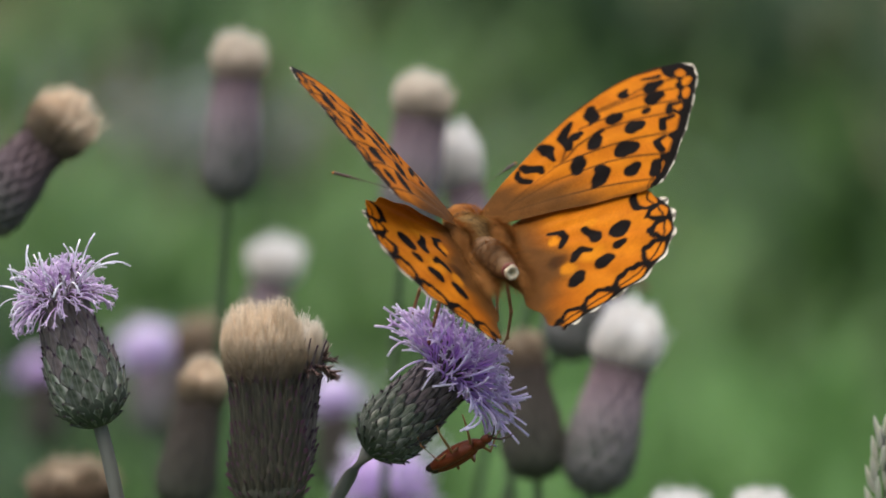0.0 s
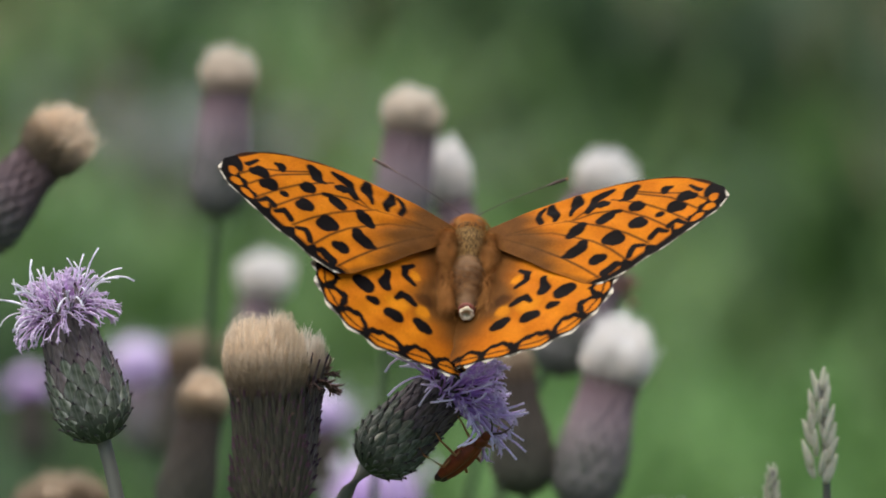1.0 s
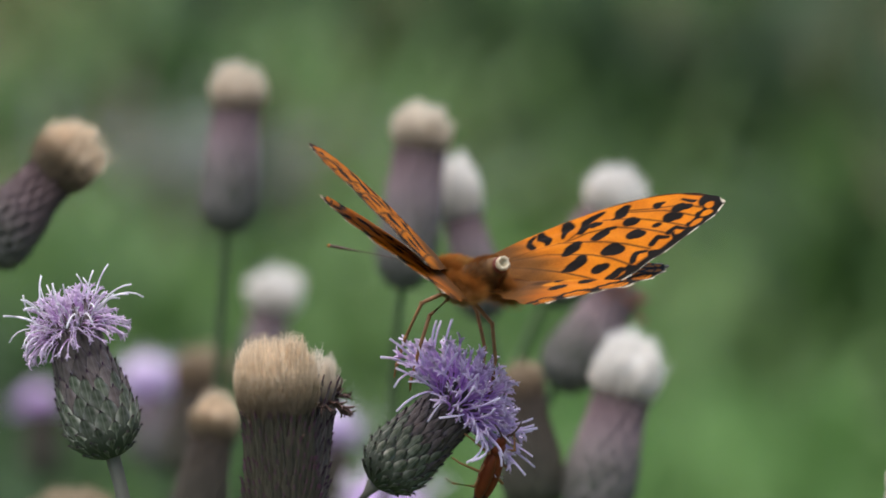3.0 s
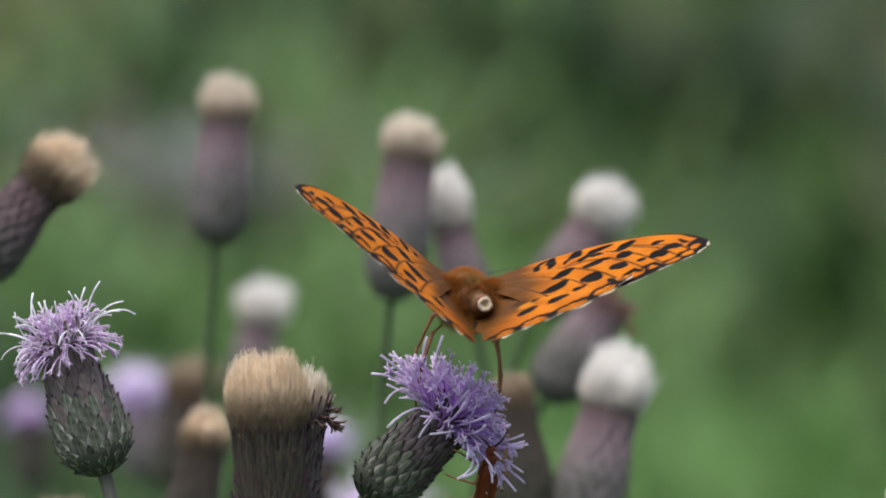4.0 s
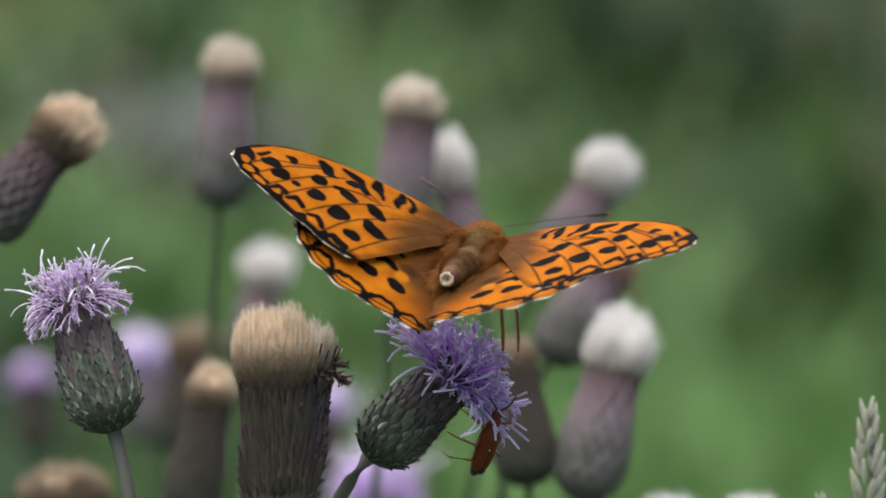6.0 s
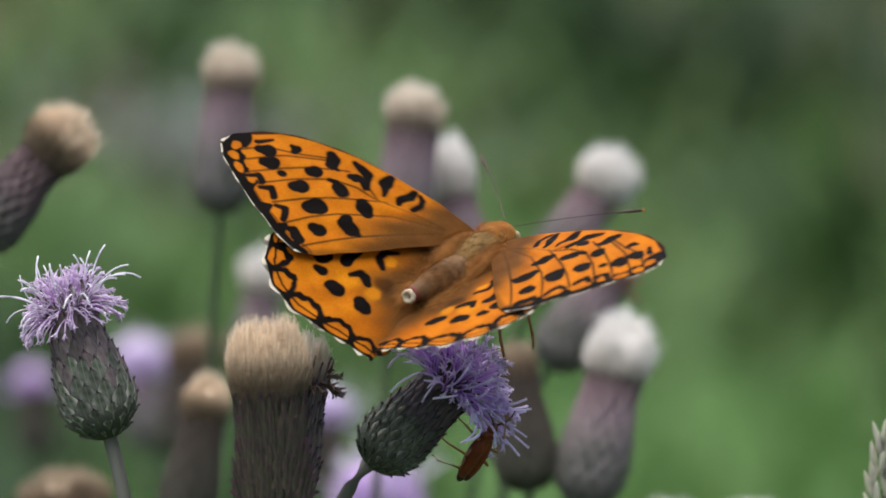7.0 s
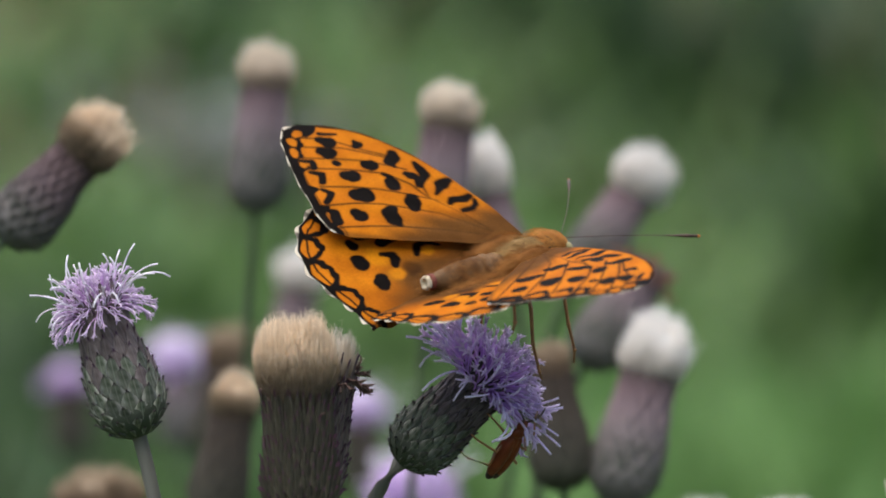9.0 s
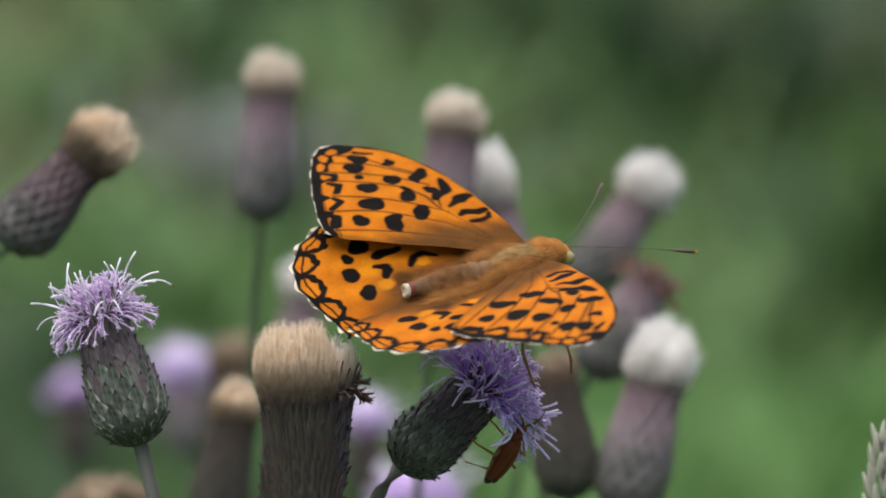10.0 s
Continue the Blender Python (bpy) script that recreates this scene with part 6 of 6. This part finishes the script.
    walk(sitter_wings["hindwing", -1], [
        (0, wing_pose(-1, HIND_PIVOT, 31.8, -3.1, 5.4)),
        (0.5, wing_pose(-1, HIND_PIVOT, 29.0, -14.4, 3.1)),
        (1, wing_pose(-1, HIND_PIVOT, 19.9, -15.1, 3.4)),
        (1.5, wing_pose(-1, HIND_PIVOT, 25.9, -14.1, -0.5)),
        (1.6, wing_pose(-1, HIND_PIVOT, 61.4, -5.7, 0.0)),
        (1.7, wing_pose(-1, HIND_PIVOT, 19.5, 3.9, 0.0)),
        (1.8, wing_pose(-1, HIND_PIVOT, 34.0, 10.4, 0.0)),
        (1.9, wing_pose(-1, HIND_PIVOT, 27.9, 15.9, 0.0)),
        (2, wing_pose(-1, HIND_PIVOT, 7.1, 16.0, 3.4)),
        (2.067, wing_pose(-1, HIND_PIVOT, 21.9, 21.0, 0.0)),
        (2.1, wing_pose(-1, HIND_PIVOT, 27.9, 21.0, 0.0)),
        (2.133, wing_pose(-1, HIND_PIVOT, 33.9, 21.0, 0.0)),
        (2.167, wing_pose(-1, HIND_PIVOT, 39.1, 13.0, 0.0)),
        (2.2, wing_pose(-1, HIND_PIVOT, 53.1, 13.0, 0.0)),
        (2.233, wing_pose(-1, HIND_PIVOT, 67.1, 13.0, 0.0)),
        (2.3, wing_pose(-1, HIND_PIVOT, 47.0, 3.9, 0.0)),
        (2.367, wing_pose(-1, HIND_PIVOT, 52.0, 27.9, 0.0)),
        (2.4, wing_pose(-1, HIND_PIVOT, 38.0, 27.9, 0.0)),
        (2.433, wing_pose(-1, HIND_PIVOT, 24.0, 27.9, 0.0)),
        (2.5, wing_pose(-1, HIND_PIVOT, 18.5, 11.0, 7.5)),
        (2.7, wing_pose(-1, HIND_PIVOT, 20.0, 9.0, 6.0)),
        (3.8, wing_pose(-1, HIND_PIVOT, 32.0, -6.1, -4.3)),
        (4, wing_pose(-1, HIND_PIVOT, 32.6, -7.1, -5.0)),
        (4.5, wing_pose(-1, HIND_PIVOT, 26.1, -11.5, -6.2)),
        (5, wing_pose(-1, HIND_PIVOT, 27.6, -11.2, -3.4)),
        (5.2, wing_pose(-1, HIND_PIVOT, 27.3, -11.3, -3.3)),
        (6.3, wing_pose(-1, HIND_PIVOT, 20.5, -12.6, -0.9)),
        (6.5, wing_pose(-1, HIND_PIVOT, 20.2, -12.6, -0.8)),
        (7, wing_pose(-1, HIND_PIVOT, 21.8, -15.2, -2.1)),
        (7.5, wing_pose(-1, HIND_PIVOT, 19.8, -12.9, -1.1)),
        (8, wing_pose(-1, HIND_PIVOT, 20.9, -12.2, -3.2)),
        (8.5, wing_pose(-1, HIND_PIVOT, 28.6, -11.2, -4.5)),
        (9, wing_pose(-1, HIND_PIVOT, 20.7, -13.8, -3.1)),
        (9.5, wing_pose(-1, HIND_PIVOT, 18.8, -13.2, -3.0)),
        (10, wing_pose(-1, HIND_PIVOT, 11.9, -14.4, -1.5)),
    ])
    walk(sitter_abdomen, [
        (0, pose(0, 0, 0.0005, -16.7, 0, -3.2)),
        (0.5, pose(0, 0, 0.0005, -0.7, 0, 0.9)),
        (1, pose(0, 0, 0.0005, -5.2, 0, -0.5)),
        (1.5, pose(0, 0, 0.0005, -2.2, 0, 2.0)),
        (1.6, pose(0, 0, 0.0005, -11.3, 0, 3.4)),
        (1.7, pose(0, 0, 0.0005, -13.0, 0, 1.1)),
        (1.8, pose(0, 0, 0.0005, -34.0, 0, -3.9)),
        (1.9, pose(0, 0, 0.0005, -41.1, 0, -3.9)),
        (2, pose(0, 0, 0.0005, -45.7, 0, 1.5)),
        (2.067, pose(0, 0, 0.0005, -57.3, 0, 9.0)),
        (2.1, pose(0, 0, 0.0005, -57.3, 0, 9.0)),
        (2.133, pose(0, 0, 0.0005, -57.3, 0, 9.0)),
        (2.167, pose(0, 0, 0.0005, -66.6, 0, 34.0)),
        (2.2, pose(0, 0, 0.0005, -66.6, 0, 34.0)),
        (2.233, pose(0, 0, 0.0005, -66.6, 0, 34.0)),
        (2.3, pose(0, 0, 0.0005, -36.8, 0, 30.8)),
        (2.367, pose(0, 0, 0.0005, -49.5, 0, 7.7)),
        (2.4, pose(0, 0, 0.0005, -49.5, 0, 7.7)),
        (2.433, pose(0, 0, 0.0005, -49.5, 0, 7.7)),
        (2.5, pose(0, 0, 0.0005, -23.7, 0, 2.1)),
        (2.7, pose(0, 0, 0.0005, -23.7, 0, 2.1)),
        (3.8, pose(0, 0, 0.0005, -17.5, 0, 2.4)),
        (4, pose(0, 0, 0.0005, -17.1, 0, 2.4)),
        (4.5, pose(0, 0, 0.0005, -16.1, 0, 2.6)),
        (5, pose(0, 0, 0.0005, -16.8, 0, -2.0)),
        (5.2, pose(0, 0, 0.0005, -16.6, 0, -1.9)),
        (6.3, pose(0, 0, 0.0005, -12.8, 0, -0.3)),
        (6.5, pose(0, 0, 0.0005, -12.6, 0, -0.2)),
        (7, pose(0, 0, 0.0005, -14.2, 0, -1.2)),
        (7.5, pose(0, 0, 0.0005, -16.1, 0, -2.2)),
        (8, pose(0, 0, 0.0005, -14.9, 0, -1.2)),
        (8.5, pose(0, 0, 0.0005, -9.3, 0, -4.2)),
        (9, pose(0, 0, 0.0005, -11.9, 0, -2.9)),
        (9.5, pose(0, 0, 0.0005, -11.3, 0, -2.6)),
        (10, pose(0, 0, 0.0005, -9.8, 0, -5.9)),
    ])
    walk(visitor, [
        (0, pose(0.09271, 0.00438, 0.94514, 27.7, -68.5, 20.9)),
        (1.5, pose(0.0865, 0.00121, 0.92316, 34.8, -59.1, 13.2)),
        (1.7, pose(0.06202, -0.00001, 0.91425, 31.1, -29.7, 4.5)),
        (1.767, pose(0.053, 0.03432, 0.90971, 22.1, -9.9, 1.4)),
        (1.8, pose(0.04848, 0.05154, 0.90744, 22.1, -9.9, 1.4)),
        (1.833, pose(0.04468, 0.05102, 0.90359, 22.1, -9.9, 1.4)),
        (1.867, pose(0.04089, 0.0505, 0.89977, 14.0, -14.9, 2.1)),
        (1.9, pose(0.03709, 0.04997, 0.89593, 14.0, -14.9, 2.1)),
        (1.933, pose(0.03566, 0.07485, 0.89297, 36.6, 6.3, 40.5)),
        (1.967, pose(0.03406, 0.11757, 0.88982, 67.7, 7.2, 84.4)),
        (2, pose(0.03456, 0.11757, 0.88922, 67.7, 7.2, 84.4)),
        (2.033, pose(0.03506, 0.11757, 0.88862, 67.7, 7.2, 84.4)),
        (2.1, pose(0.04621, 0.03035, 0.90005, 38.3, -17.7, 30.1)),
        (2.167, pose(0.03847, 0.02634, 0.89523, 58.1, -66.8, 18.4)),
        (2.2, pose(0.03459, 0.02432, 0.89281, 58.1, -66.8, 18.4)),
        (2.233, pose(0.03558, 0.01523, 0.89283, 58.1, -66.8, 18.4)),
        (2.267, pose(0.03657, 0.00618, 0.89284, 56.4, -55.2, 11.2)),
        (2.3, pose(0.03756, -0.00291, 0.89286, 56.4, -55.2, 11.2)),
        (2.333, pose(0.03522, -0.00249, 0.89601, 56.4, -55.2, 11.2)),
        (2.367, pose(0.03288, -0.00207, 0.89915, 64.0, -61.0, 14.1)),
        (2.4, pose(0.03054, -0.00164, 0.90231, 64.0, -61.0, 14.1)),
        (2.433, pose(0.02632, -0.00483, 0.90861, 64.0, -61.0, 14.1)),
        (2.467, pose(0.01779, 0.00860, 0.91728, 8.4, 14.5, 21.6)),
        (2.5, pose(0.01829, 0.00860, 0.91668, 8.4, 14.5, 21.6)),
        (2.533, pose(0.01879, 0.00860, 0.91608, 8.4, 14.5, 21.6)),
        (2.567, pose(0.02598, -0.00379, 0.91639, 61.7, -57.2, 12.1)),
        (2.6, pose(0.03003, -0.00007, 0.91399, 61.7, -57.2, 12.1)),
        (2.633, pose(0.03322, 0.0006, 0.91899, 61.7, -57.2, 12.1)),
        (2.667, pose(0.0364, 0.00126, 0.92395, 52.8, 16.9, 41.2)),
        (2.7, pose(0.03959, 0.00193, 0.92895, 52.8, 16.9, 41.2)),
        (2.733, pose(0.04225, 0.0024, 0.93239, 52.8, 16.9, 41.2)),
        (2.8, pose(0.04754, 0.00332, 0.93925, 41.9, -19.8, 2.8)),
        (3.2, pose(0.06834, 0.0078, 0.97259, 41.9, -19.8, 2.8)),
        (10, pose(0.10742, 0.01017, 0.98363, 41.7, -19.8, 3.2)),
    ])
    walk(visitor_wings["forewing", 1], [
        (0, wing_pose(1, FORE_PIVOT, 30.0, 0.0)),
        (1.5, wing_pose(1, FORE_PIVOT, 30.0, 0.0)),
        (1.7, wing_pose(1, FORE_PIVOT, 50.0, 0.0)),
        (1.767, wing_pose(1, FORE_PIVOT, -26.0, 0.0)),
        (1.8, wing_pose(1, FORE_PIVOT, 8.0, 0.0)),
        (1.833, wing_pose(1, FORE_PIVOT, 42.0, 0.0)),
        (1.867, wing_pose(1, FORE_PIVOT, 84.0, 0.0)),
        (1.9, wing_pose(1, FORE_PIVOT, 66.0, 0.0)),
        (1.933, wing_pose(1, FORE_PIVOT, 48.0, 0.0)),
        (1.967, wing_pose(1, FORE_PIVOT, 96.0, 0.0, 0.0)),
        (2, wing_pose(1, FORE_PIVOT, 82.0, 0.0, 0.0)),
        (2.033, wing_pose(1, FORE_PIVOT, 68.0, 0.0, 0.0)),
        (2.1, wing_pose(1, FORE_PIVOT, 50.0, 0.0)),
        (2.167, wing_pose(1, FORE_PIVOT, 86.0, 0.0)),
        (2.2, wing_pose(1, FORE_PIVOT, 86.0, 0.0)),
        (2.233, wing_pose(1, FORE_PIVOT, 86.0, 0.0)),
        (2.267, wing_pose(1, FORE_PIVOT, 84.0, 0.0)),
        (2.3, wing_pose(1, FORE_PIVOT, 84.0, 0.0)),
        (2.333, wing_pose(1, FORE_PIVOT, 84.0, 0.0)),
        (2.367, wing_pose(1, FORE_PIVOT, 36.0, -22.0)),
        (2.4, wing_pose(1, FORE_PIVOT, 8.0, -22.0)),
        (2.433, wing_pose(1, FORE_PIVOT, -20.0, -22.0)),
        (2.467, wing_pose(1, FORE_PIVOT, -28.6, -9.7, 2.7)),
        (2.5, wing_pose(1, FORE_PIVOT, -2.6, -9.7, 2.7)),
        (2.533, wing_pose(1, FORE_PIVOT, 23.4, -9.7, 2.7)),
        (2.567, wing_pose(1, FORE_PIVOT, 74.0, -22.0)),
        (2.6, wing_pose(1, FORE_PIVOT, 40.0, -22.0)),
        (2.633, wing_pose(1, FORE_PIVOT, 6.0, -22.0)),
        (2.667, wing_pose(1, FORE_PIVOT, 58.0, 0.0)),
        (2.7, wing_pose(1, FORE_PIVOT, 76.0, 0.0)),
        (2.733, wing_pose(1, FORE_PIVOT, 94.0, 0.0)),
        (2.8, wing_pose(1, FORE_PIVOT, 30.0, 0.0)),
        (3.2, wing_pose(1, FORE_PIVOT, 30.0, 0.0)),
        (10, wing_pose(1, FORE_PIVOT, 30.0, 0.0)),
    ])
    walk(visitor_wings["forewing", -1], [
        (0, wing_pose(-1, FORE_PIVOT, 30.0, 0.0)),
        (1.5, wing_pose(-1, FORE_PIVOT, 30.0, 0.0)),
        (1.7, wing_pose(-1, FORE_PIVOT, 50.0, 0.0)),
        (1.767, wing_pose(-1, FORE_PIVOT, -26.0, 0.0)),
        (1.8, wing_pose(-1, FORE_PIVOT, 8.0, 0.0)),
        (1.833, wing_pose(-1, FORE_PIVOT, 42.0, 0.0)),
        (1.867, wing_pose(-1, FORE_PIVOT, 90.0, 0.0)),
        (1.9, wing_pose(-1, FORE_PIVOT, 72.0, 0.0)),
        (1.933, wing_pose(-1, FORE_PIVOT, 54.0, 0.0)),
        (1.967, wing_pose(-1, FORE_PIVOT, 94.5, -9.9, 0.3)),
        (2, wing_pose(-1, FORE_PIVOT, 80.5, -9.9, 0.3)),
        (2.033, wing_pose(-1, FORE_PIVOT, 66.5, -9.9, 0.3)),
        (2.1, wing_pose(-1, FORE_PIVOT, 30.0, 0.0)),
        (2.167, wing_pose(-1, FORE_PIVOT, 24.0, 22.0)),
        (2.2, wing_pose(-1, FORE_PIVOT, 50.0, 22.0)),
        (2.233, wing_pose(-1, FORE_PIVOT, 76.0, 22.0)),
        (2.267, wing_pose(-1, FORE_PIVOT, 8.0, 22.0)),
        (2.3, wing_pose(-1, FORE_PIVOT, 28.0, 22.0)),
        (2.333, wing_pose(-1, FORE_PIVOT, 48.0, 22.0)),
        (2.367, wing_pose(-1, FORE_PIVOT, 32.0, 28.0)),
        (2.4, wing_pose(-1, FORE_PIVOT, 14.0, 28.0)),
        (2.433, wing_pose(-1, FORE_PIVOT, -4.0, 28.0)),
        (2.467, wing_pose(-1, FORE_PIVOT, -20.7, -8.3, -6.1)),
        (2.5, wing_pose(-1, FORE_PIVOT, 5.3, -8.3, -6.1)),
        (2.533, wing_pose(-1, FORE_PIVOT, 31.3, -8.3, -6.1)),
        (2.567, wing_pose(-1, FORE_PIVOT, 6.0, 25.0)),
        (2.6, wing_pose(-1, FORE_PIVOT, 22.0, 25.0)),
        (2.633, wing_pose(-1, FORE_PIVOT, 38.0, 25.0)),
        (2.667, wing_pose(-1, FORE_PIVOT, 52.0, 0.0)),
        (2.7, wing_pose(-1, FORE_PIVOT, 70.0, 0.0)),
        (2.733, wing_pose(-1, FORE_PIVOT, 88.0, 0.0)),
        (2.8, wing_pose(-1, FORE_PIVOT, 30.0, 0.0)),
        (3.2, wing_pose(-1, FORE_PIVOT, 30.0, 0.0)),
        (10, wing_pose(-1, FORE_PIVOT, 30.0, 0.0)),
    ])
    walk(visitor_wings["hindwing", 1], [
        (0, wing_pose(1, HIND_PIVOT, 30.0, 0.0)),
        (1.5, wing_pose(1, HIND_PIVOT, 30.0, 0.0)),
        (1.7, wing_pose(1, HIND_PIVOT, 50.0, 0.0)),
        (1.767, wing_pose(1, HIND_PIVOT, -26.0, 0.0)),
        (1.8, wing_pose(1, HIND_PIVOT, 8.0, 0.0)),
        (1.833, wing_pose(1, HIND_PIVOT, 42.0, 0.0)),
        (1.867, wing_pose(1, HIND_PIVOT, 84.0, 0.0)),
        (1.9, wing_pose(1, HIND_PIVOT, 66.0, 0.0)),
        (1.933, wing_pose(1, HIND_PIVOT, 48.0, 0.0)),
        (1.967, wing_pose(1, HIND_PIVOT, 96.0, 0.0, 0.0)),
        (2, wing_pose(1, HIND_PIVOT, 82.0, 0.0, 0.0)),
        (2.033, wing_pose(1, HIND_PIVOT, 68.0, 0.0, 0.0)),
        (2.1, wing_pose(1, HIND_PIVOT, 50.0, 0.0)),
        (2.167, wing_pose(1, HIND_PIVOT, 86.0, 0.0)),
        (2.2, wing_pose(1, HIND_PIVOT, 86.0, 0.0)),
        (2.233, wing_pose(1, HIND_PIVOT, 86.0, 0.0)),
        (2.267, wing_pose(1, HIND_PIVOT, 84.0, 0.0)),
        (2.3, wing_pose(1, HIND_PIVOT, 84.0, 0.0)),
        (2.333, wing_pose(1, HIND_PIVOT, 84.0, 0.0)),
        (2.367, wing_pose(1, HIND_PIVOT, 36.0, -10.0)),
        (2.4, wing_pose(1, HIND_PIVOT, 8.0, -10.0)),
        (2.433, wing_pose(1, HIND_PIVOT, -20.0, -10.0)),
        (2.467, wing_pose(1, HIND_PIVOT, -30.6, 3.5, 3.5)),
        (2.5, wing_pose(1, HIND_PIVOT, -4.6, 3.5, 3.5)),
        (2.533, wing_pose(1, HIND_PIVOT, 21.4, 3.5, 3.5)),
        (2.567, wing_pose(1, HIND_PIVOT, 74.0, -10.0)),
        (2.6, wing_pose(1, HIND_PIVOT, 40.0, -10.0)),
        (2.633, wing_pose(1, HIND_PIVOT, 6.0, -10.0)),
        (2.667, wing_pose(1, HIND_PIVOT, 58.0, 0.0)),
        (2.7, wing_pose(1, HIND_PIVOT, 76.0, 0.0)),
        (2.733, wing_pose(1, HIND_PIVOT, 94.0, 0.0)),
        (2.8, wing_pose(1, HIND_PIVOT, 30.0, 0.0)),
        (3.2, wing_pose(1, HIND_PIVOT, 30.0, 0.0)),
        (10, wing_pose(1, HIND_PIVOT, 30.0, 0.0)),
    ])
    walk(visitor_wings["hindwing", -1], [
        (0, wing_pose(-1, HIND_PIVOT, 30.0, 0.0)),
        (1.5, wing_pose(-1, HIND_PIVOT, 30.0, 0.0)),
        (1.7, wing_pose(-1, HIND_PIVOT, 50.0, 0.0)),
        (1.767, wing_pose(-1, HIND_PIVOT, -26.0, 0.0)),
        (1.8, wing_pose(-1, HIND_PIVOT, 8.0, 0.0)),
        (1.833, wing_pose(-1, HIND_PIVOT, 42.0, 0.0)),
        (1.867, wing_pose(-1, HIND_PIVOT, 90.0, 0.0)),
        (1.9, wing_pose(-1, HIND_PIVOT, 72.0, 0.0)),
        (1.933, wing_pose(-1, HIND_PIVOT, 54.0, 0.0)),
        (1.967, wing_pose(-1, HIND_PIVOT, 94.5, -5.0, 2.1)),
        (2, wing_pose(-1, HIND_PIVOT, 80.5, -5.0, 2.1)),
        (2.033, wing_pose(-1, HIND_PIVOT, 66.5, -5.0, 2.1)),
        (2.1, wing_pose(-1, HIND_PIVOT, 30.0, 0.0)),
        (2.167, wing_pose(-1, HIND_PIVOT, 6.0, -8.0)),
        (2.2, wing_pose(-1, HIND_PIVOT, 32.0, -8.0)),
        (2.233, wing_pose(-1, HIND_PIVOT, 58.0, -8.0)),
        (2.267, wing_pose(-1, HIND_PIVOT, 8.0, -5.0)),
        (2.3, wing_pose(-1, HIND_PIVOT, 28.0, -5.0)),
        (2.333, wing_pose(-1, HIND_PIVOT, 48.0, -5.0)),
        (2.367, wing_pose(-1, HIND_PIVOT, 32.0, 0.0)),
        (2.4, wing_pose(-1, HIND_PIVOT, 14.0, 0.0)),
        (2.433, wing_pose(-1, HIND_PIVOT, -4.0, 0.0)),
        (2.467, wing_pose(-1, HIND_PIVOT, -19.0, -1.6, -2.9)),
        (2.5, wing_pose(-1, HIND_PIVOT, 7.0, -1.6, -2.9)),
        (2.533, wing_pose(-1, HIND_PIVOT, 33.0, -1.6, -2.9)),
        (2.567, wing_pose(-1, HIND_PIVOT, 6.0, 0.0)),
        (2.6, wing_pose(-1, HIND_PIVOT, 22.0, 0.0)),
        (2.633, wing_pose(-1, HIND_PIVOT, 38.0, 0.0)),
        (2.667, wing_pose(-1, HIND_PIVOT, 52.0, 0.0)),
        (2.7, wing_pose(-1, HIND_PIVOT, 70.0, 0.0)),
        (2.733, wing_pose(-1, HIND_PIVOT, 88.0, 0.0)),
        (2.8, wing_pose(-1, HIND_PIVOT, 30.0, 0.0)),
        (3.2, wing_pose(-1, HIND_PIVOT, 30.0, 0.0)),
        (10, wing_pose(-1, HIND_PIVOT, 30.0, 0.0)),
    ])
    walk(beetle, [
        (0, pose(0.00159, -0.00205, 0.87787, 148.9, 20.4, 52.4)),
        (0.5, pose(0.0022, -0.00191, 0.87865, 146.3, 18.4, 50.9)),
        (1, pose(0.00323, -0.00179, 0.87922, 137.9, 15.3, 48.7)),
        (1.5, pose(0.0042, -0.00177, 0.87921, 138.1, 14.9, 48.6)),
        (2, pose(0.00431, -0.0018, 0.87882, 133.6, 9.9, 45.2)),
        (2.5, pose(0.00461, -0.00173, 0.87924, 124.7, 6.5, 42.9)),
        (4, pose(0.00593, -0.00162, 0.87957, 114.6, -7.9, 33.4)),
        (4.5, pose(0.00587, -0.0016, 0.87969, 113.9, -6.8, 34.0)),
        (5, pose(0.00526, -0.0016, 0.87968, 121.8, -0.3, 38.6)),
        (6.5, pose(0.00568, -0.00176, 0.87947, 118.0, -1.0, 38.0)),
        (7, pose(0.00449, -0.00181, 0.8792, 129.3, 2.3, 40.0)),
        (7.5, pose(0.00575, -0.00173, 0.87946, 130.9, 5.2, 42.4)),
        (8, pose(0.0046, -0.00175, 0.8794, 128.7, 4.7, 42.1)),
        (8.5, pose(0.00446, -0.0018, 0.87942, 127.6, 3.3, 40.9)),
        (9, pose(0.00388, -0.00176, 0.87936, 128.5, 3.5, 41.2)),
        (9.5, pose(0.00484, -0.00164, 0.87983, 129.6, 4.3, 41.7)),
        (10, pose(0.00314, -0.00165, 0.87985, 127.9, 4.7, 42.0)),
    ])


motions()
